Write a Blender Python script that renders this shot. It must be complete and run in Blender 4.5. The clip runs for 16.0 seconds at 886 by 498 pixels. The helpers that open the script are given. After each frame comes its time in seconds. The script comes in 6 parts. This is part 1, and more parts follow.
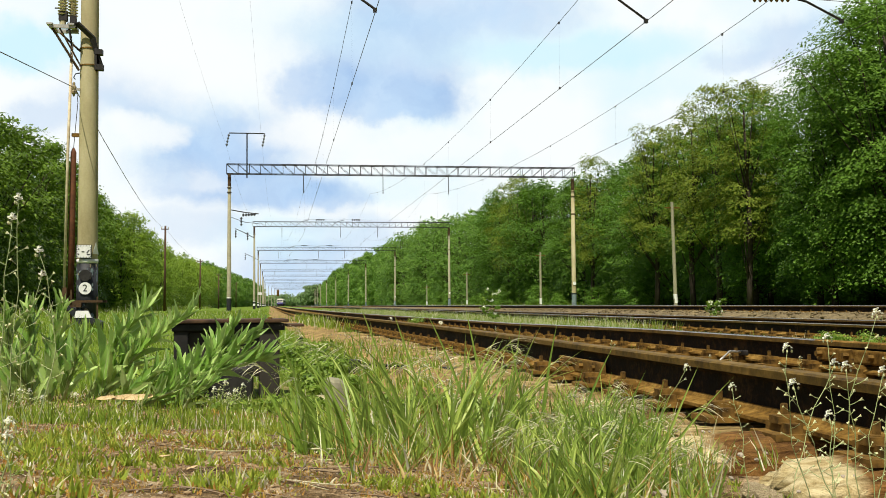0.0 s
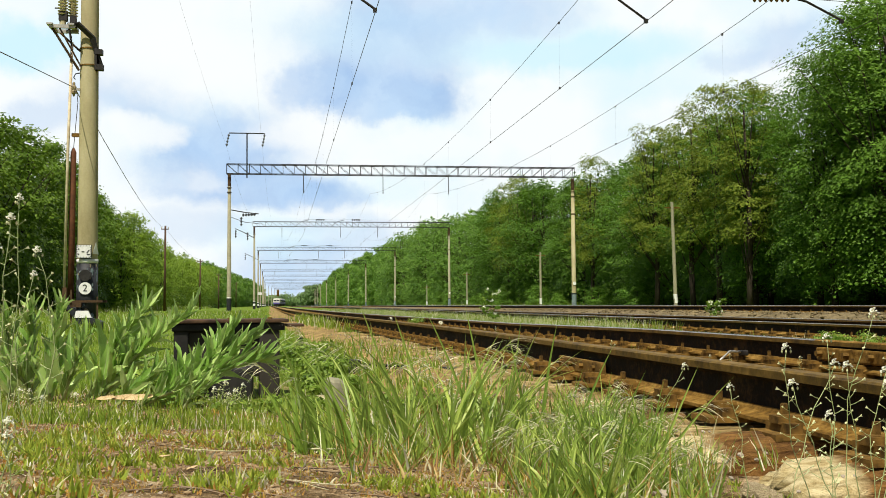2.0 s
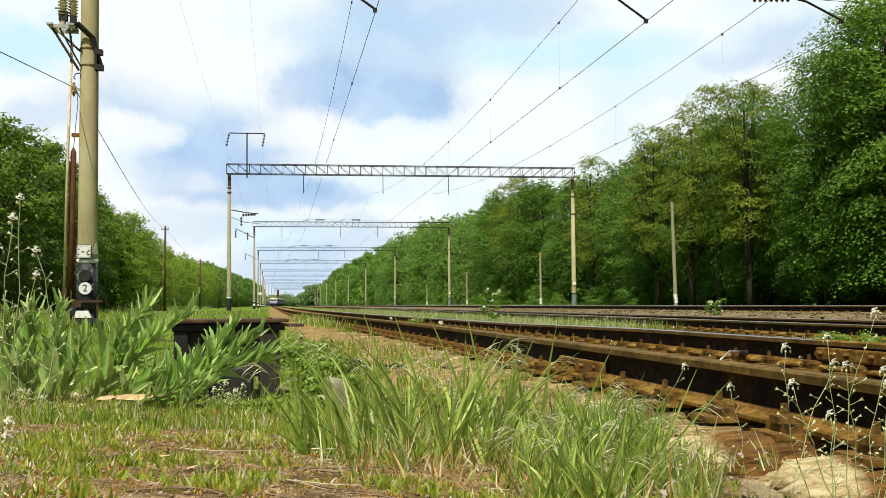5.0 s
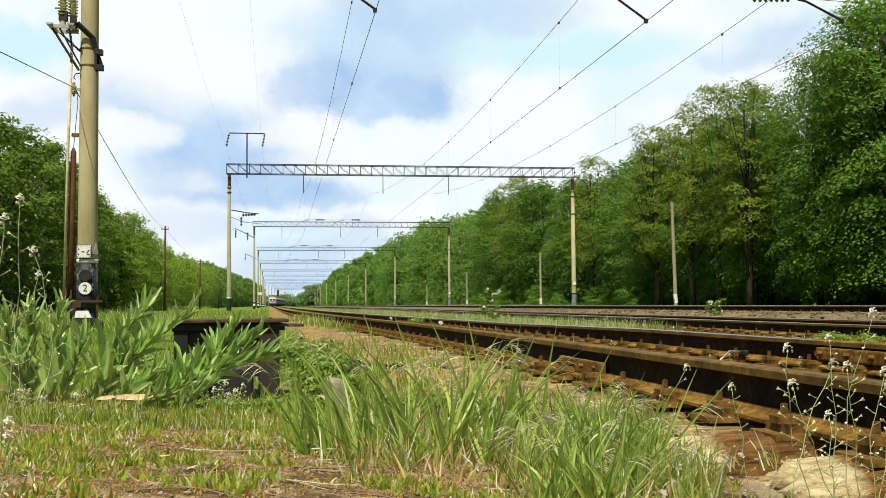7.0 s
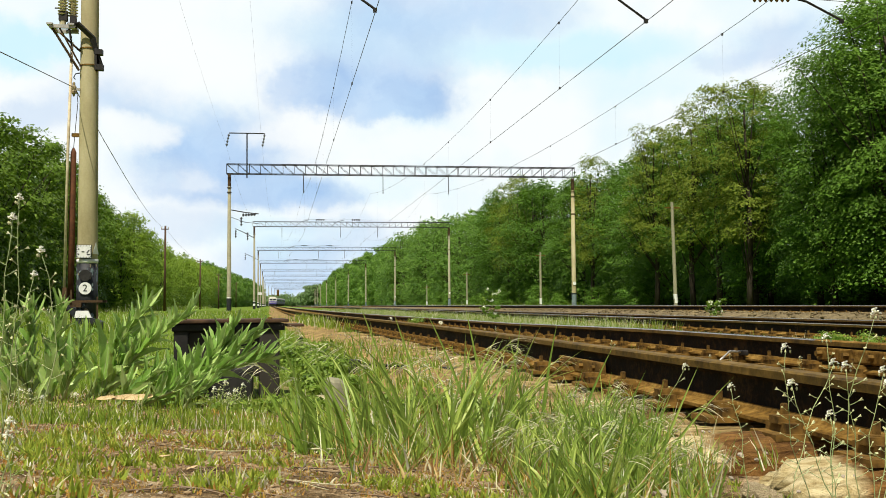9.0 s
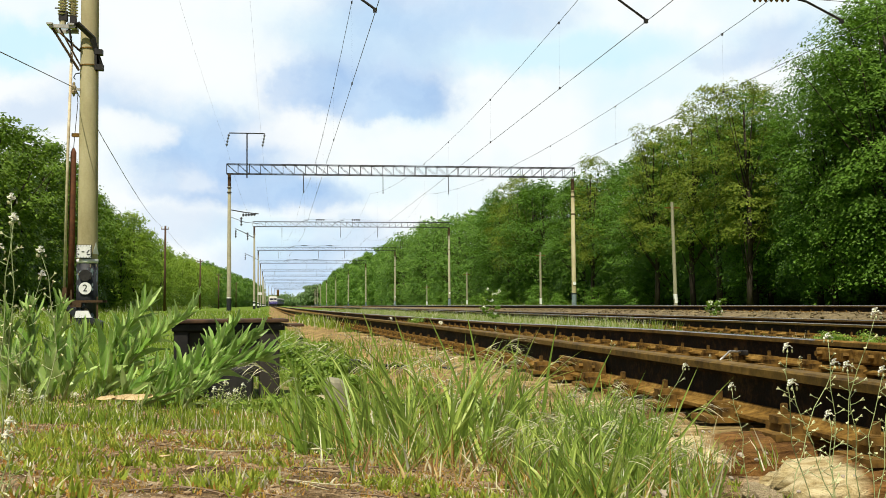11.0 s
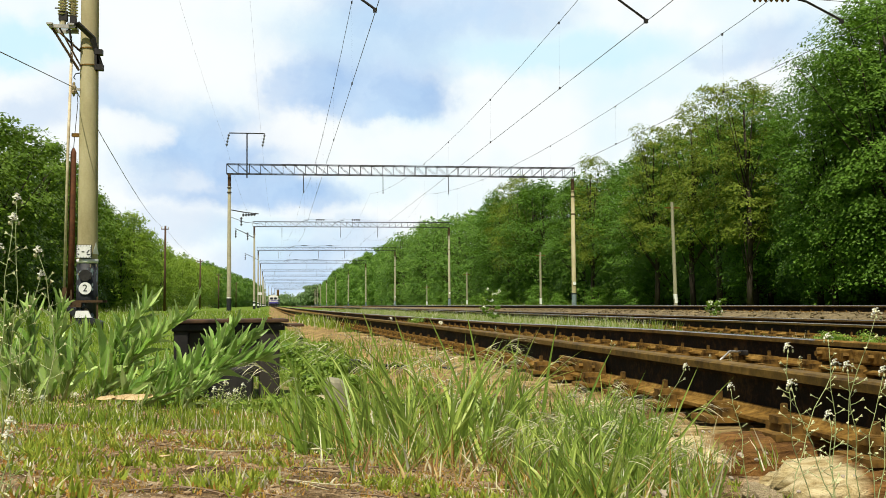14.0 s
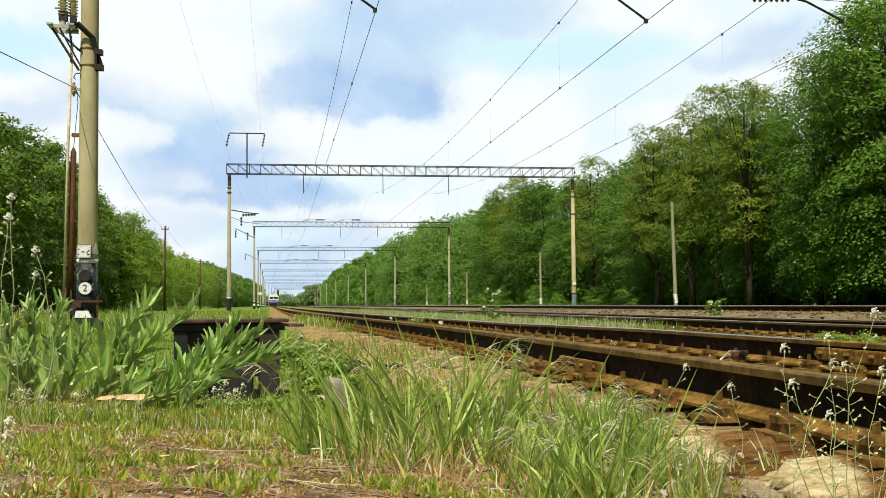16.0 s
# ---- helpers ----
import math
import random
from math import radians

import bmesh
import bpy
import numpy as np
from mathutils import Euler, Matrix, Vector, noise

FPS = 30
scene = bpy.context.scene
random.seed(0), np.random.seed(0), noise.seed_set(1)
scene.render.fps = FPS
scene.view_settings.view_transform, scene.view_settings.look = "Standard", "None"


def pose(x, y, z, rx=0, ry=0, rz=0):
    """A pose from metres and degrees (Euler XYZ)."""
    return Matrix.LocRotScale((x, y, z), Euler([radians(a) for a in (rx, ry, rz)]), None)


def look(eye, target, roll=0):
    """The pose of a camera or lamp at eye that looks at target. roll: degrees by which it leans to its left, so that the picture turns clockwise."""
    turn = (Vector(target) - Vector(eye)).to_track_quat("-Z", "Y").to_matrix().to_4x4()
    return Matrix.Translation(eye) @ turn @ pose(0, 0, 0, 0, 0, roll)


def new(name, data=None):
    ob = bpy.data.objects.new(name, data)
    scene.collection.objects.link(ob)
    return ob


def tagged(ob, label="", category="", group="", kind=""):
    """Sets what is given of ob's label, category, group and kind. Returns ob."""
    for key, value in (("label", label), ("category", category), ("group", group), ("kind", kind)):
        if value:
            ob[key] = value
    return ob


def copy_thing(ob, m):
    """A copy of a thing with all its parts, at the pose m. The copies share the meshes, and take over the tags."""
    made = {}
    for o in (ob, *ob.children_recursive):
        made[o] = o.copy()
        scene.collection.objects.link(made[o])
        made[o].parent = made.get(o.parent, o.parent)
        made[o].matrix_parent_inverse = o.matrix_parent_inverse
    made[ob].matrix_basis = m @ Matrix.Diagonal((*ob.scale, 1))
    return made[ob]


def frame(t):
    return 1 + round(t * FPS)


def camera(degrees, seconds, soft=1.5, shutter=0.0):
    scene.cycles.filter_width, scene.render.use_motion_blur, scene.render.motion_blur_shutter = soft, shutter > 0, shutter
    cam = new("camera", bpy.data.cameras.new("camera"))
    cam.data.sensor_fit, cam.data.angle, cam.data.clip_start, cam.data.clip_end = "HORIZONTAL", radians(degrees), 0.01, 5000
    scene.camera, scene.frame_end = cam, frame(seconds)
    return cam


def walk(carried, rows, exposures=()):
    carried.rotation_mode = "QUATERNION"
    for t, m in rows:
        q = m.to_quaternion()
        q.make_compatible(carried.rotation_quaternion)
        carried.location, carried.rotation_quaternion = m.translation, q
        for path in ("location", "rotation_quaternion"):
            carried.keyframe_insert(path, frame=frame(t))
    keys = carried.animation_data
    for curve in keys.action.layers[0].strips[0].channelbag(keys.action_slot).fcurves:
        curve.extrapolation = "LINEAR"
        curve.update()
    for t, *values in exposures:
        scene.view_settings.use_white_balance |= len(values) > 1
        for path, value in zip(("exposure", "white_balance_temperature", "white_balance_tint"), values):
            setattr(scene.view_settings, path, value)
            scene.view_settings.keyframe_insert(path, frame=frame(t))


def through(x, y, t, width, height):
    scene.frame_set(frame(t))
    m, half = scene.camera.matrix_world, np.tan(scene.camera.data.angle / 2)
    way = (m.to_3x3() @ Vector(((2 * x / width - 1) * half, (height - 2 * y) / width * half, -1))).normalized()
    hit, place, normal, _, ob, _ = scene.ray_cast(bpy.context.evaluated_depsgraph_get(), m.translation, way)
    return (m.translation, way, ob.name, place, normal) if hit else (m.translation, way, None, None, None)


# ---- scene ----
# z = 0 is the top of the nearest track's rails; y runs along the line, x to its right
EYE = Vector((0.0, 0.0, 0.2236))
YAW, PITCH, ROLL = 8.24, 2.97, -0.40
cam = camera(45.0, 16.0, soft=0.6)
AIM = EYE + Vector((math.sin(radians(YAW)) * math.cos(radians(PITCH)),
                    math.cos(radians(YAW)) * math.cos(radians(PITCH)), math.sin(radians(PITCH))))
walk(cam, [(0.0, look(EYE, AIM, ROLL)), (16.0, look(EYE, AIM, ROLL))],
     exposures=[(0.0, 0.20), (16.0, 0.20)])

# ---------------------------------------------------------------- light
SUN_FROM = Vector((-0.24, -0.52, 1.0)).normalized()
world = bpy.data.worlds.new("sky")
scene.world = world
world.use_nodes = True
wn = world.node_tree.nodes
sky = wn.new("ShaderNodeTexSky")
sky.sky_type = 'NISHITA'
sky.sun_disc = False
sky.sun_elevation = math.asin(SUN_FROM.z)
sky.sun_rotation = math.atan2(SUN_FROM.x, SUN_FROM.y)
sky.air_density, sky.dust_density = 1.0, 2.0
wn["Background"].inputs[1].default_value = 0.05
world.node_tree.links.new(sky.outputs[0], wn["Background"].inputs[0])
sun_data = bpy.data.lights.new("sun", 'SUN')
sun_data.energy, sun_data.angle, sun_data.color = 5.0, radians(0.6), (1.0, 0.94, 0.80)
sun = new("sun", sun_data)
sun.matrix_world = look(SUN_FROM * 50, (0, 0, 0))


# ---------------------------------------------------------------- materials
class Nodes:
    """Short hand for one node material."""

    def __init__(self, name, rough=0.8, metal=0.0, spec=0.3):
        self.m = bpy.data.materials.new(name)
        self.m.use_nodes = True
        self.t = self.m.node_tree
        self.p = self.t.nodes["Principled BSDF"]
        self.p.inputs["Roughness"].default_value = rough
        self.p.inputs["Metallic"].default_value = metal
        self.p.inputs["Specular IOR Level"].default_value = spec
        self.co = self.add("ShaderNodeTexCoord").outputs["Object"]

    def add(self, kind, **kw):
        n = self.t.nodes.new(kind)
        for k, v in kw.items():
            if k in n.inputs:
                n.inputs[k].default_value = v
        return n

    def link(self, a, b):
        self.t.links.new(a, b)

    def stretch(self, sx, sy, sz, co=None):
        n = self.add("ShaderNodeMapping")
        n.inputs["Scale"].default_value = (sx, sy, sz)
        self.link(co or self.co, n.inputs[0])
        return n.outputs[0]

    def noise(self, scale, detail=4.0, rough=0.55, co=None, dist=0.0):
        n = self.add("ShaderNodeTexNoise", Scale=scale, Detail=detail, Roughness=rough, Distortion=dist)
        self.link(co or self.co, n.inputs["Vector"])
        return n.outputs["Fac"]

    def ramp(self, fac, *stops):
        n = self.add("ShaderNodeValToRGB")
        e = n.color_ramp.elements
        while len(e) < len(stops):
            e.new(0.5)
        for el, (pos, col) in zip(e, stops):
            el.position = pos
            el.color = (*col, 1) if len(col) == 3 else col
        self.link(fac, n.inputs[0])
        return n.outputs[0]

    def math(self, op, a, b=0.5, clamp=False):
        n = self.add("ShaderNodeMath")
        n.operation, n.use_clamp = op, clamp
        for i, v in enumerate((a, b)):
            if isinstance(v, (int, float)):
                n.inputs[i].default_value = v
            else:
                self.link(v, n.inputs[i])
        return n.outputs[0]

    def mix(self, fac, a, b, mode='MIX'):
        n = self.t.nodes.new("ShaderNodeMixRGB")
        n.blend_type = mode
        for i, v in enumerate((fac, a, b)):
            if isinstance(v, (int, float)):
                n.inputs[i].default_value = v
            elif isinstance(v, tuple):
                n.inputs[i].default_value = (*v, 1)
            else:
                self.link(v, n.inputs[i])
        return n.outputs[0]

    def colour(self, c):
        if isinstance(c, tuple):
            self.p.inputs["Base Color"].default_value = (*c, 1)
        else:
            self.link(c, self.p.inputs["Base Color"])
        return self

    def rough(self, fac, lo, hi):
        n = self.add("ShaderNodeMapRange")
        n.inputs[3].default_value, n.inputs[4].default_value = lo, hi
        self.link(fac, n.inputs[0])
        self.link(n.outputs[0], self.p.inputs["Roughness"])
        return self

    def bump(self, fac, strength=0.4, dist=0.01):
        n = self.add("ShaderNodeBump", Strength=strength, Distance=dist)
        self.link(fac, n.inputs["Height"])
        self.link(n.outputs[0], self.p.inputs["Normal"])
        return self


def simple(name, dark, light, scale=8.0, rough=0.8, metal=0.0, bump=0.3, bdist=0.005, spec=0.3, stretch=None):
    n = Nodes(name, rough, metal, spec)
    co = n.stretch(*stretch) if stretch else None
    a = n.noise(scale, 6, 0.6, co)
    b = n.noise(scale * 0.17, 3, 0.5, co)
    f = n.math('ADD', n.math('MULTIPLY', a, 0.6), n.math('MULTIPLY', b, 0.4))
    n.colour(n.ramp(f, (0.34, dark), (0.66, light)))
    n.rough(a, max(0.02, rough - 0.12), min(1, rough + 0.12))
    n.bump(a, bump, bdist)
    return n.m


def leaf_mat(name, dark, mid, light, through=0.35, rough=0.5, hue_by_object=True, tint=(0.22, 0.20, 0.03), spec=0.12, veins=False):
    """Green blades and leaves: each island of its own green, light partly shining through."""
    n = Nodes(name, rough, 0.0, spec)
    geo = n.add("ShaderNodeNewGeometry")
    pick = geo.outputs["Random Per Island"]
    if hue_by_object:
        ob = n.add("ShaderNodeObjectInfo")
        pick = n.math('FRACT', n.math('ADD', pick, n.math('MULTIPLY', ob.outputs["Random"], 7.0)), 0.0)
    c = n.ramp(pick, (0.0, dark), (0.55, mid), (1.0, light))
    if hue_by_object:
        c = n.mix(n.math('MULTIPLY', ob.outputs["Random"], 0.28), c, tint)
    big = n.noise(0.5, 2, 0.5)
    if veins:
        fleck = n.noise(70, 5, 0.65)
        c = n.mix(n.ramp(fleck, (0.48, (0.0,) * 3), (0.75, (0.3,) * 3)), c, light)
        n.bump(fleck, 0.35, 0.002)
    c = n.mix(n.ramp(big, (0.35, (0.0,) * 3), (0.7, (0.35,) * 3)), c, light)
    n.colour(c)
    tr = n.add("ShaderNodeBsdfTranslucent")
    n.link(n.mix(0.5, c, tuple(min(1.0, v * 1.5) for v in light)), tr.inputs[0])
    mx = n.add("ShaderNodeMixShader")
    mx.inputs[0].default_value = through
    n.link(n.p.outputs[0], mx.inputs[1])
    n.link(tr.outputs[0], mx.inputs[2])
    n.link(mx.outputs[0], n.t.nodes["Material Output"].inputs[0])
    return n.m


def ground_mat():
    n = Nodes("soil_and_turf", 0.95, 0, 0.1)
    fine = n.noise(110, 8, 0.8)
    mid = n.noise(9, 5, 0.6)
    wide = n.noise(1.3, 4, 0.6)
    soil = n.ramp(n.math('ADD', n.math('MULTIPLY', fine, 0.55), n.math('MULTIPLY', mid, 0.45)),
                  (0.40, (0.050, 0.030, 0.013)), (0.5, (0.195, 0.128, 0.060)), (0.60, (0.52, 0.39, 0.23)))
    turf = n.ramp(n.math('ADD', n.math('MULTIPLY', fine, 0.5), n.math('MULTIPLY', mid, 0.5)),
                  (0.3, (0.05, 0.09, 0.008)), (0.55, (0.14, 0.21, 0.02)), (0.75, (0.28, 0.32, 0.06)))
    far = n.add("ShaderNodeSeparateXYZ")
    n.link(n.co, far.inputs[0])
    reach = n.add("ShaderNodeMapRange")
    reach.inputs[1].default_value, reach.inputs[2].default_value = 4.0, 11.0
    n.link(far.outputs[1], reach.inputs[0])
    f = n.math('ADD', n.math('MULTIPLY', wide, 0.9), n.math('MULTIPLY', reach.outputs[0], 0.55))
    n.colour(n.mix(n.ramp(f, (0.5, (0.0,) * 3), (0.72, (1.0,) * 3)), soil, turf))
    n.bump(n.math('ADD', fine, mid), 0.7, 0.010)
    return n.m


def concrete_mat():
    n = Nodes("weathered_concrete", 0.85, 0, 0.25)
    a = n.noise(30, 6, 0.7)
    b = n.noise(2.2, 4, 0.55, n.stretch(1, 1, 0.35))
    f = n.math('ADD', n.math('MULTIPLY', a, 0.25), n.math('MULTIPLY', b, 0.75))
    n.colour(n.ramp(f, (0.3, (0.27, 0.23, 0.115)), (0.52, (0.41, 0.365, 0.205)), (0.75, (0.55, 0.50, 0.32))))
    n.bump(a, 0.2, 0.003)
    return n.m


def rail_mat(name, dark, mid, light, rough, spec):
    """Rolled steel: rust in long blotches over a dark skin."""
    n = Nodes(name, rough, 0.1, spec)
    a = n.noise(30, 7, 0.7)
    b = n.noise(7.0, 5, 0.65, n.stretch(1, 0.7, 1))
    f = n.math('ADD', n.math('MULTIPLY', a, 0.5), n.math('MULTIPLY', b, 0.5))
    n.colour(n.ramp(f, (0.36, dark), (0.5, mid), (0.66, light)))
    n.rough(a, max(0.3, rough - 0.1), min(1.0, rough + 0.2))
    n.bump(a, 0.6, 0.004)
    return n.m


def sleeper_mat():
    """Cracked old timber, some sleepers bleached and some dark with oil and rust."""
    n = Nodes("weathered_timber", 0.92, 0, 0.12)
    grain = n.noise(34, 7, 0.65, n.stretch(0.10, 1, 1))
    blot = n.noise(5, 4, 0.6)
    f = n.math('ADD', n.math('MULTIPLY', grain, 0.6), n.math('MULTIPLY', blot, 0.4))
    pale = n.ramp(f, (0.36, (0.05, 0.032, 0.016)), (0.5, (0.30, 0.215, 0.09)), (0.66, (0.58, 0.46, 0.24)))
    dark = n.ramp(f, (0.36, (0.025, 0.013, 0.006)), (0.52, (0.13, 0.068, 0.026)), (0.7, (0.34, 0.20, 0.08)))
    ob = n.add("ShaderNodeObjectInfo")
    n.colour(n.mix(n.ramp(ob.outputs["Random"], (0.70, (0.0,) * 3), (1.0, (1.0,) * 3)), pale, dark))
    n.bump(n.math('ADD', grain, blot), 1.0, 0.03)
    return n.m


GROUND = ground_mat()
CONCRETE = concrete_mat()
OLD_CONCRETE = simple("brownish_old_concrete", (0.13, 0.10, 0.06), (0.30, 0.25, 0.17), 12, 0.9, 0, 0.4, 0.004)
MAST_GREY = simple("grey_green_mast_concrete", (0.20, 0.19, 0.12), (0.38, 0.36, 0.24), 9, 0.9, 0, 0.3, 0.004)
RAIL = rail_mat("rusty_rail_steel", (0.045, 0.026, 0.005), (0.13, 0.080, 0.016), (0.27, 0.165, 0.038), 0.62, 0.2)
RAIL_FOOT = rail_mat("ochre_rail_foot_rust", (0.05, 0.024, 0.005), (0.19, 0.105, 0.022), (0.40, 0.25, 0.07), 0.9, 0.1)
# near-black web: the shade below the rail head is put into its colour
RAIL_WEB = rail_mat("rail_web_painted_shade", (0.004, 0.003, 0.002), (0.010, 0.006, 0.003), (0.075, 0.040, 0.012), 0.75, 0.12)
RAIL_TOP = simple("worn_rail_head", (0.19, 0.15, 0.12), (0.40, 0.37, 0.34), 14, 0.24, 0.9, 0.1, 0.001, 0.5, (1, 0.1, 1))
RUST = simple("rusty_iron", (0.025, 0.013, 0.004), (0.29, 0.165, 0.038), 26, 0.9, 0.05, 0.7, 0.006, 0.15)
PIPE_RUST = simple("red_brown_pipe_rust", (0.06, 0.022, 0.010), (0.17, 0.065, 0.028), 18, 0.8, 0.1, 0.3, 0.002)
OLD_RUST = simple("dull_brown_rust", (0.03, 0.018, 0.010), (0.13, 0.075, 0.035), 30, 0.85, 0.2, 0.5, 0.003)
def bleached_mat():
    """Sun-bleached timber: grey-tan grain with dark checks and rusty stains."""
    n = Nodes("bleached_timber", 0.9, 0, 0.15)
    grain = n.noise(46, 8, 0.7, n.stretch(0.22, 1, 1), 0.6)
    blot = n.noise(6, 5, 0.6)
    f = n.math('ADD', n.math('MULTIPLY', grain, 0.65), n.math('MULTIPLY', blot, 0.35))
    wood = n.ramp(f, (0.36, (0.16, 0.11, 0.04)), (0.46, (0.46, 0.36, 0.17)), (0.62, (0.76, 0.66, 0.40)))
    along = n.add("ShaderNodeSeparateXYZ")
    n.link(n.co, along.inputs[0])
    stain = n.math('ADD', n.math('ABSOLUTE', along.outputs[0]), n.math('MULTIPLY', n.noise(7, 4, 0.6), 0.30))
    rust = n.ramp(grain, (0.35, (0.06, 0.026, 0.008)), (0.65, (0.30, 0.155, 0.045)))
    n.colour(n.mix(n.ramp(n.math('MULTIPLY', stain, 0.5), (0.628, (1.0,) * 3), (0.662, (0.0,) * 3)), wood, rust))   # rust run out from under the rail
    n.bump(n.math('ADD', grain, n.math('ADD', blot, n.noise(25, 6, 0.65))), 0.9, 0.02)
    return n.m


GRIMY = simple("grimy_black_steel", (0.007, 0.006, 0.006), (0.050, 0.042, 0.034), 7, 0.55, 0.2, 0.5, 0.003, 0.4, (1, 1, 0.4))
LID = simple("sooty_brown_steel", (0.022, 0.014, 0.010), (0.15, 0.085, 0.045), 22, 0.75, 0.2, 0.5, 0.003)
SLEEPER = sleeper_mat()
BLEACHED = bleached_mat()
BALLAST = simple("ballast_stone", (0.04, 0.029, 0.013), (0.29, 0.225, 0.115), 22, 0.9, 0, 0.9, 0.03, 0.2)
SAND = simple("sandy_bed", (0.08, 0.046, 0.014), (0.45, 0.32, 0.125), 20, 0.95, 0, 0.8, 0.02, 0.1)
CRUMB = simple("brown_soil_crumb", (0.08, 0.048, 0.022), (0.46, 0.33, 0.18), 60, 0.95, 0, 0.5, 0.003, 0.1)
CLOD = simple("dry_tan_soil", (0.24, 0.17, 0.08), (0.74, 0.62, 0.40), 14, 0.95, 0, 0.9, 0.02, 0.1)
PEBBLE = simple("pebble_stone", (0.16, 0.13, 0.10), (0.50, 0.43, 0.34), 6, 0.85, 0, 0.3, 0.004)
STEEL = simple("dark_painted_steel", (0.012, 0.012, 0.012), (0.045, 0.041, 0.038), 18, 0.6, 0.3, 0.3, 0.002)
GALV = simple("grey_painted_tube", (0.34, 0.33, 0.30), (0.58, 0.56, 0.50), 14, 0.5, 0.5, 0.2, 0.002)
WIRE = simple("dark_copper_wire", (0.035, 0.030, 0.028), (0.06, 0.05, 0.045), 5, 0.5, 0.6, 0.0)
CREAM_ROD = simple("weathered_cream_paint", (0.40, 0.30, 0.16), (0.74, 0.66, 0.48), 12, 0.7, 0.0, 0.3, 0.002)
PORCELAIN = simple("glazed_porcelain", (0.40, 0.36, 0.20), (0.62, 0.58, 0.38), 6, 0.25, 0.0, 0.1, 0.002, 0.5)
GLAZE_GREY = simple("grey_glazed_insulator", (0.07, 0.075, 0.085), (0.18, 0.19, 0.21), 8, 0.3, 0, 0.1, 0.002, 0.5)
BROWN_GLAZE = simple("brown_glazed_insulator", (0.09, 0.03, 0.015), (0.20, 0.07, 0.03), 8, 0.25, 0, 0.1, 0.002, 0.5)
STAINED = simple("brown_stained_porcelain", (0.10, 0.07, 0.035), (0.40, 0.33, 0.18), 24, 0.4, 0.0, 0.2, 0.002, 0.5)
WHITE = simple("white_enamel", (0.66, 0.66, 0.64), (0.82, 0.82, 0.80), 20, 0.5, 0, 0.1, 0.001)
BLACK = simple("black_bitumen_paint", (0.008, 0.009, 0.011), (0.04, 0.042, 0.048), 16, 0.55, 0, 0.4, 0.003)
TEAL = simple("flaked_grey_blue_paint", (0.10, 0.14, 0.15), (0.24, 0.30, 0.31), 20, 0.7, 0, 0.3, 0.002)
POLE_WOOD = simple("brown_pole_timber", (0.05, 0.028, 0.016), (0.14, 0.085, 0.05), 12, 0.9, 0, 0.5, 0.006, 0.2, (1, 1, 0.1))
BARK = simple("grey_brown_bark", (0.022, 0.017, 0.013), (0.085, 0.068, 0.052), 14, 0.95, 0, 0.9, 0.02, 0.1, (1, 1, 0.3))


# ---------------------------------------------------------------- building blocks
class Geo:
    """Vertices and faces gathered for one mesh."""

    def __init__(self):
        self.v, self.f, self.mi = [], [], []

    def add(self, verts, faces, mi=0):
        o = len(self.v)
        self.v.extend(verts)
        self.f.extend([tuple(i + o for i in f) for f in faces])
        self.mi.extend([mi] * len(faces))
        return self

    def box(self, lo, hi, mi=0, m=None):
        x0, y0, z0 = lo
        x1, y1, z1 = hi
        vs = [Vector(p) for p in ((x0, y0, z0), (x1, y0, z0), (x1, y1, z0), (x0, y1, z0),
                                  (x0, y0, z1), (x1, y0, z1), (x1, y1, z1), (x0, y1, z1))]
        if m:
            vs = [m @ p for p in vs]
        return self.add(vs, [(3, 2, 1, 0), (4, 5, 6, 7), (0, 1, 5, 4), (1, 2, 6, 5), (2, 3, 7, 6), (3, 0, 4, 7)], mi)

    def tube(self, pts, radii, sides=8, mi=0, caps=True):
        """A round bar along pts; radii one number or one for each point."""
        pts = [Vector(p) for p in pts]
        if isinstance(radii, (int, float)):
            radii = [radii] * len(pts)
        vs, n = [], len(pts)
        for i, p in enumerate(pts):
            d = (pts[min(i + 1, n - 1)] - pts[max(i - 1, 0)]).normalized()
            up = Vector((0, 0, 1)) if abs(d.z) < 0.95 else Vector((0, 1, 0))
            a = d.cross(up).normalized()
            b = a.cross(d)
            for k in range(sides):
                w = 2 * math.pi * k / sides
                vs.append(p + radii[i] * (math.cos(w) * a + math.sin(w) * b))
        fs = [(i * sides + k, i * sides + (k + 1) % sides, (i + 1) * sides + (k + 1) % sides, (i + 1) * sides + k)
              for i in range(n - 1) for k in range(sides)]
        if caps:
            fs += [tuple(range(sides - 1, -1, -1)), tuple(range((n - 1) * sides, n * sides))]
        return self.add(vs, fs, mi)

    def lathe(self, base, prof, sides=14, mi=0):
        """prof: (radius, height) rows turned about the upright through base."""
        b = Vector(base)
        vs = [b + Vector((r * math.cos(2 * math.pi * k / sides), r * math.sin(2 * math.pi * k / sides), h))
              for r, h in prof for k in range(sides)]
        n = len(prof)
        fs = [(i * sides + k, i * sides + (k + 1) % sides, (i + 1) * sides + (k + 1) % sides, (i + 1) * sides + k)
              for i in range(n - 1) for k in range(sides)]
        fs += [tuple(range(sides - 1, -1, -1)), tuple(range((n - 1) * sides, n * sides))]
        return self.add(vs, fs, mi)

    def mesh(self, name, *mats, smooth=False):
        me = bpy.data.meshes.new(name)
        me.from_pydata([tuple(p) for p in self.v], [], self.f)
        for mt in mats:
            me.materials.append(mt)
        if len(mats) > 1:
            me.polygons.foreach_set("material_index", self.mi)
        if smooth:
            me.polygons.foreach_set("use_smooth", [True] * len(me.polygons))
        me.update()
        return me


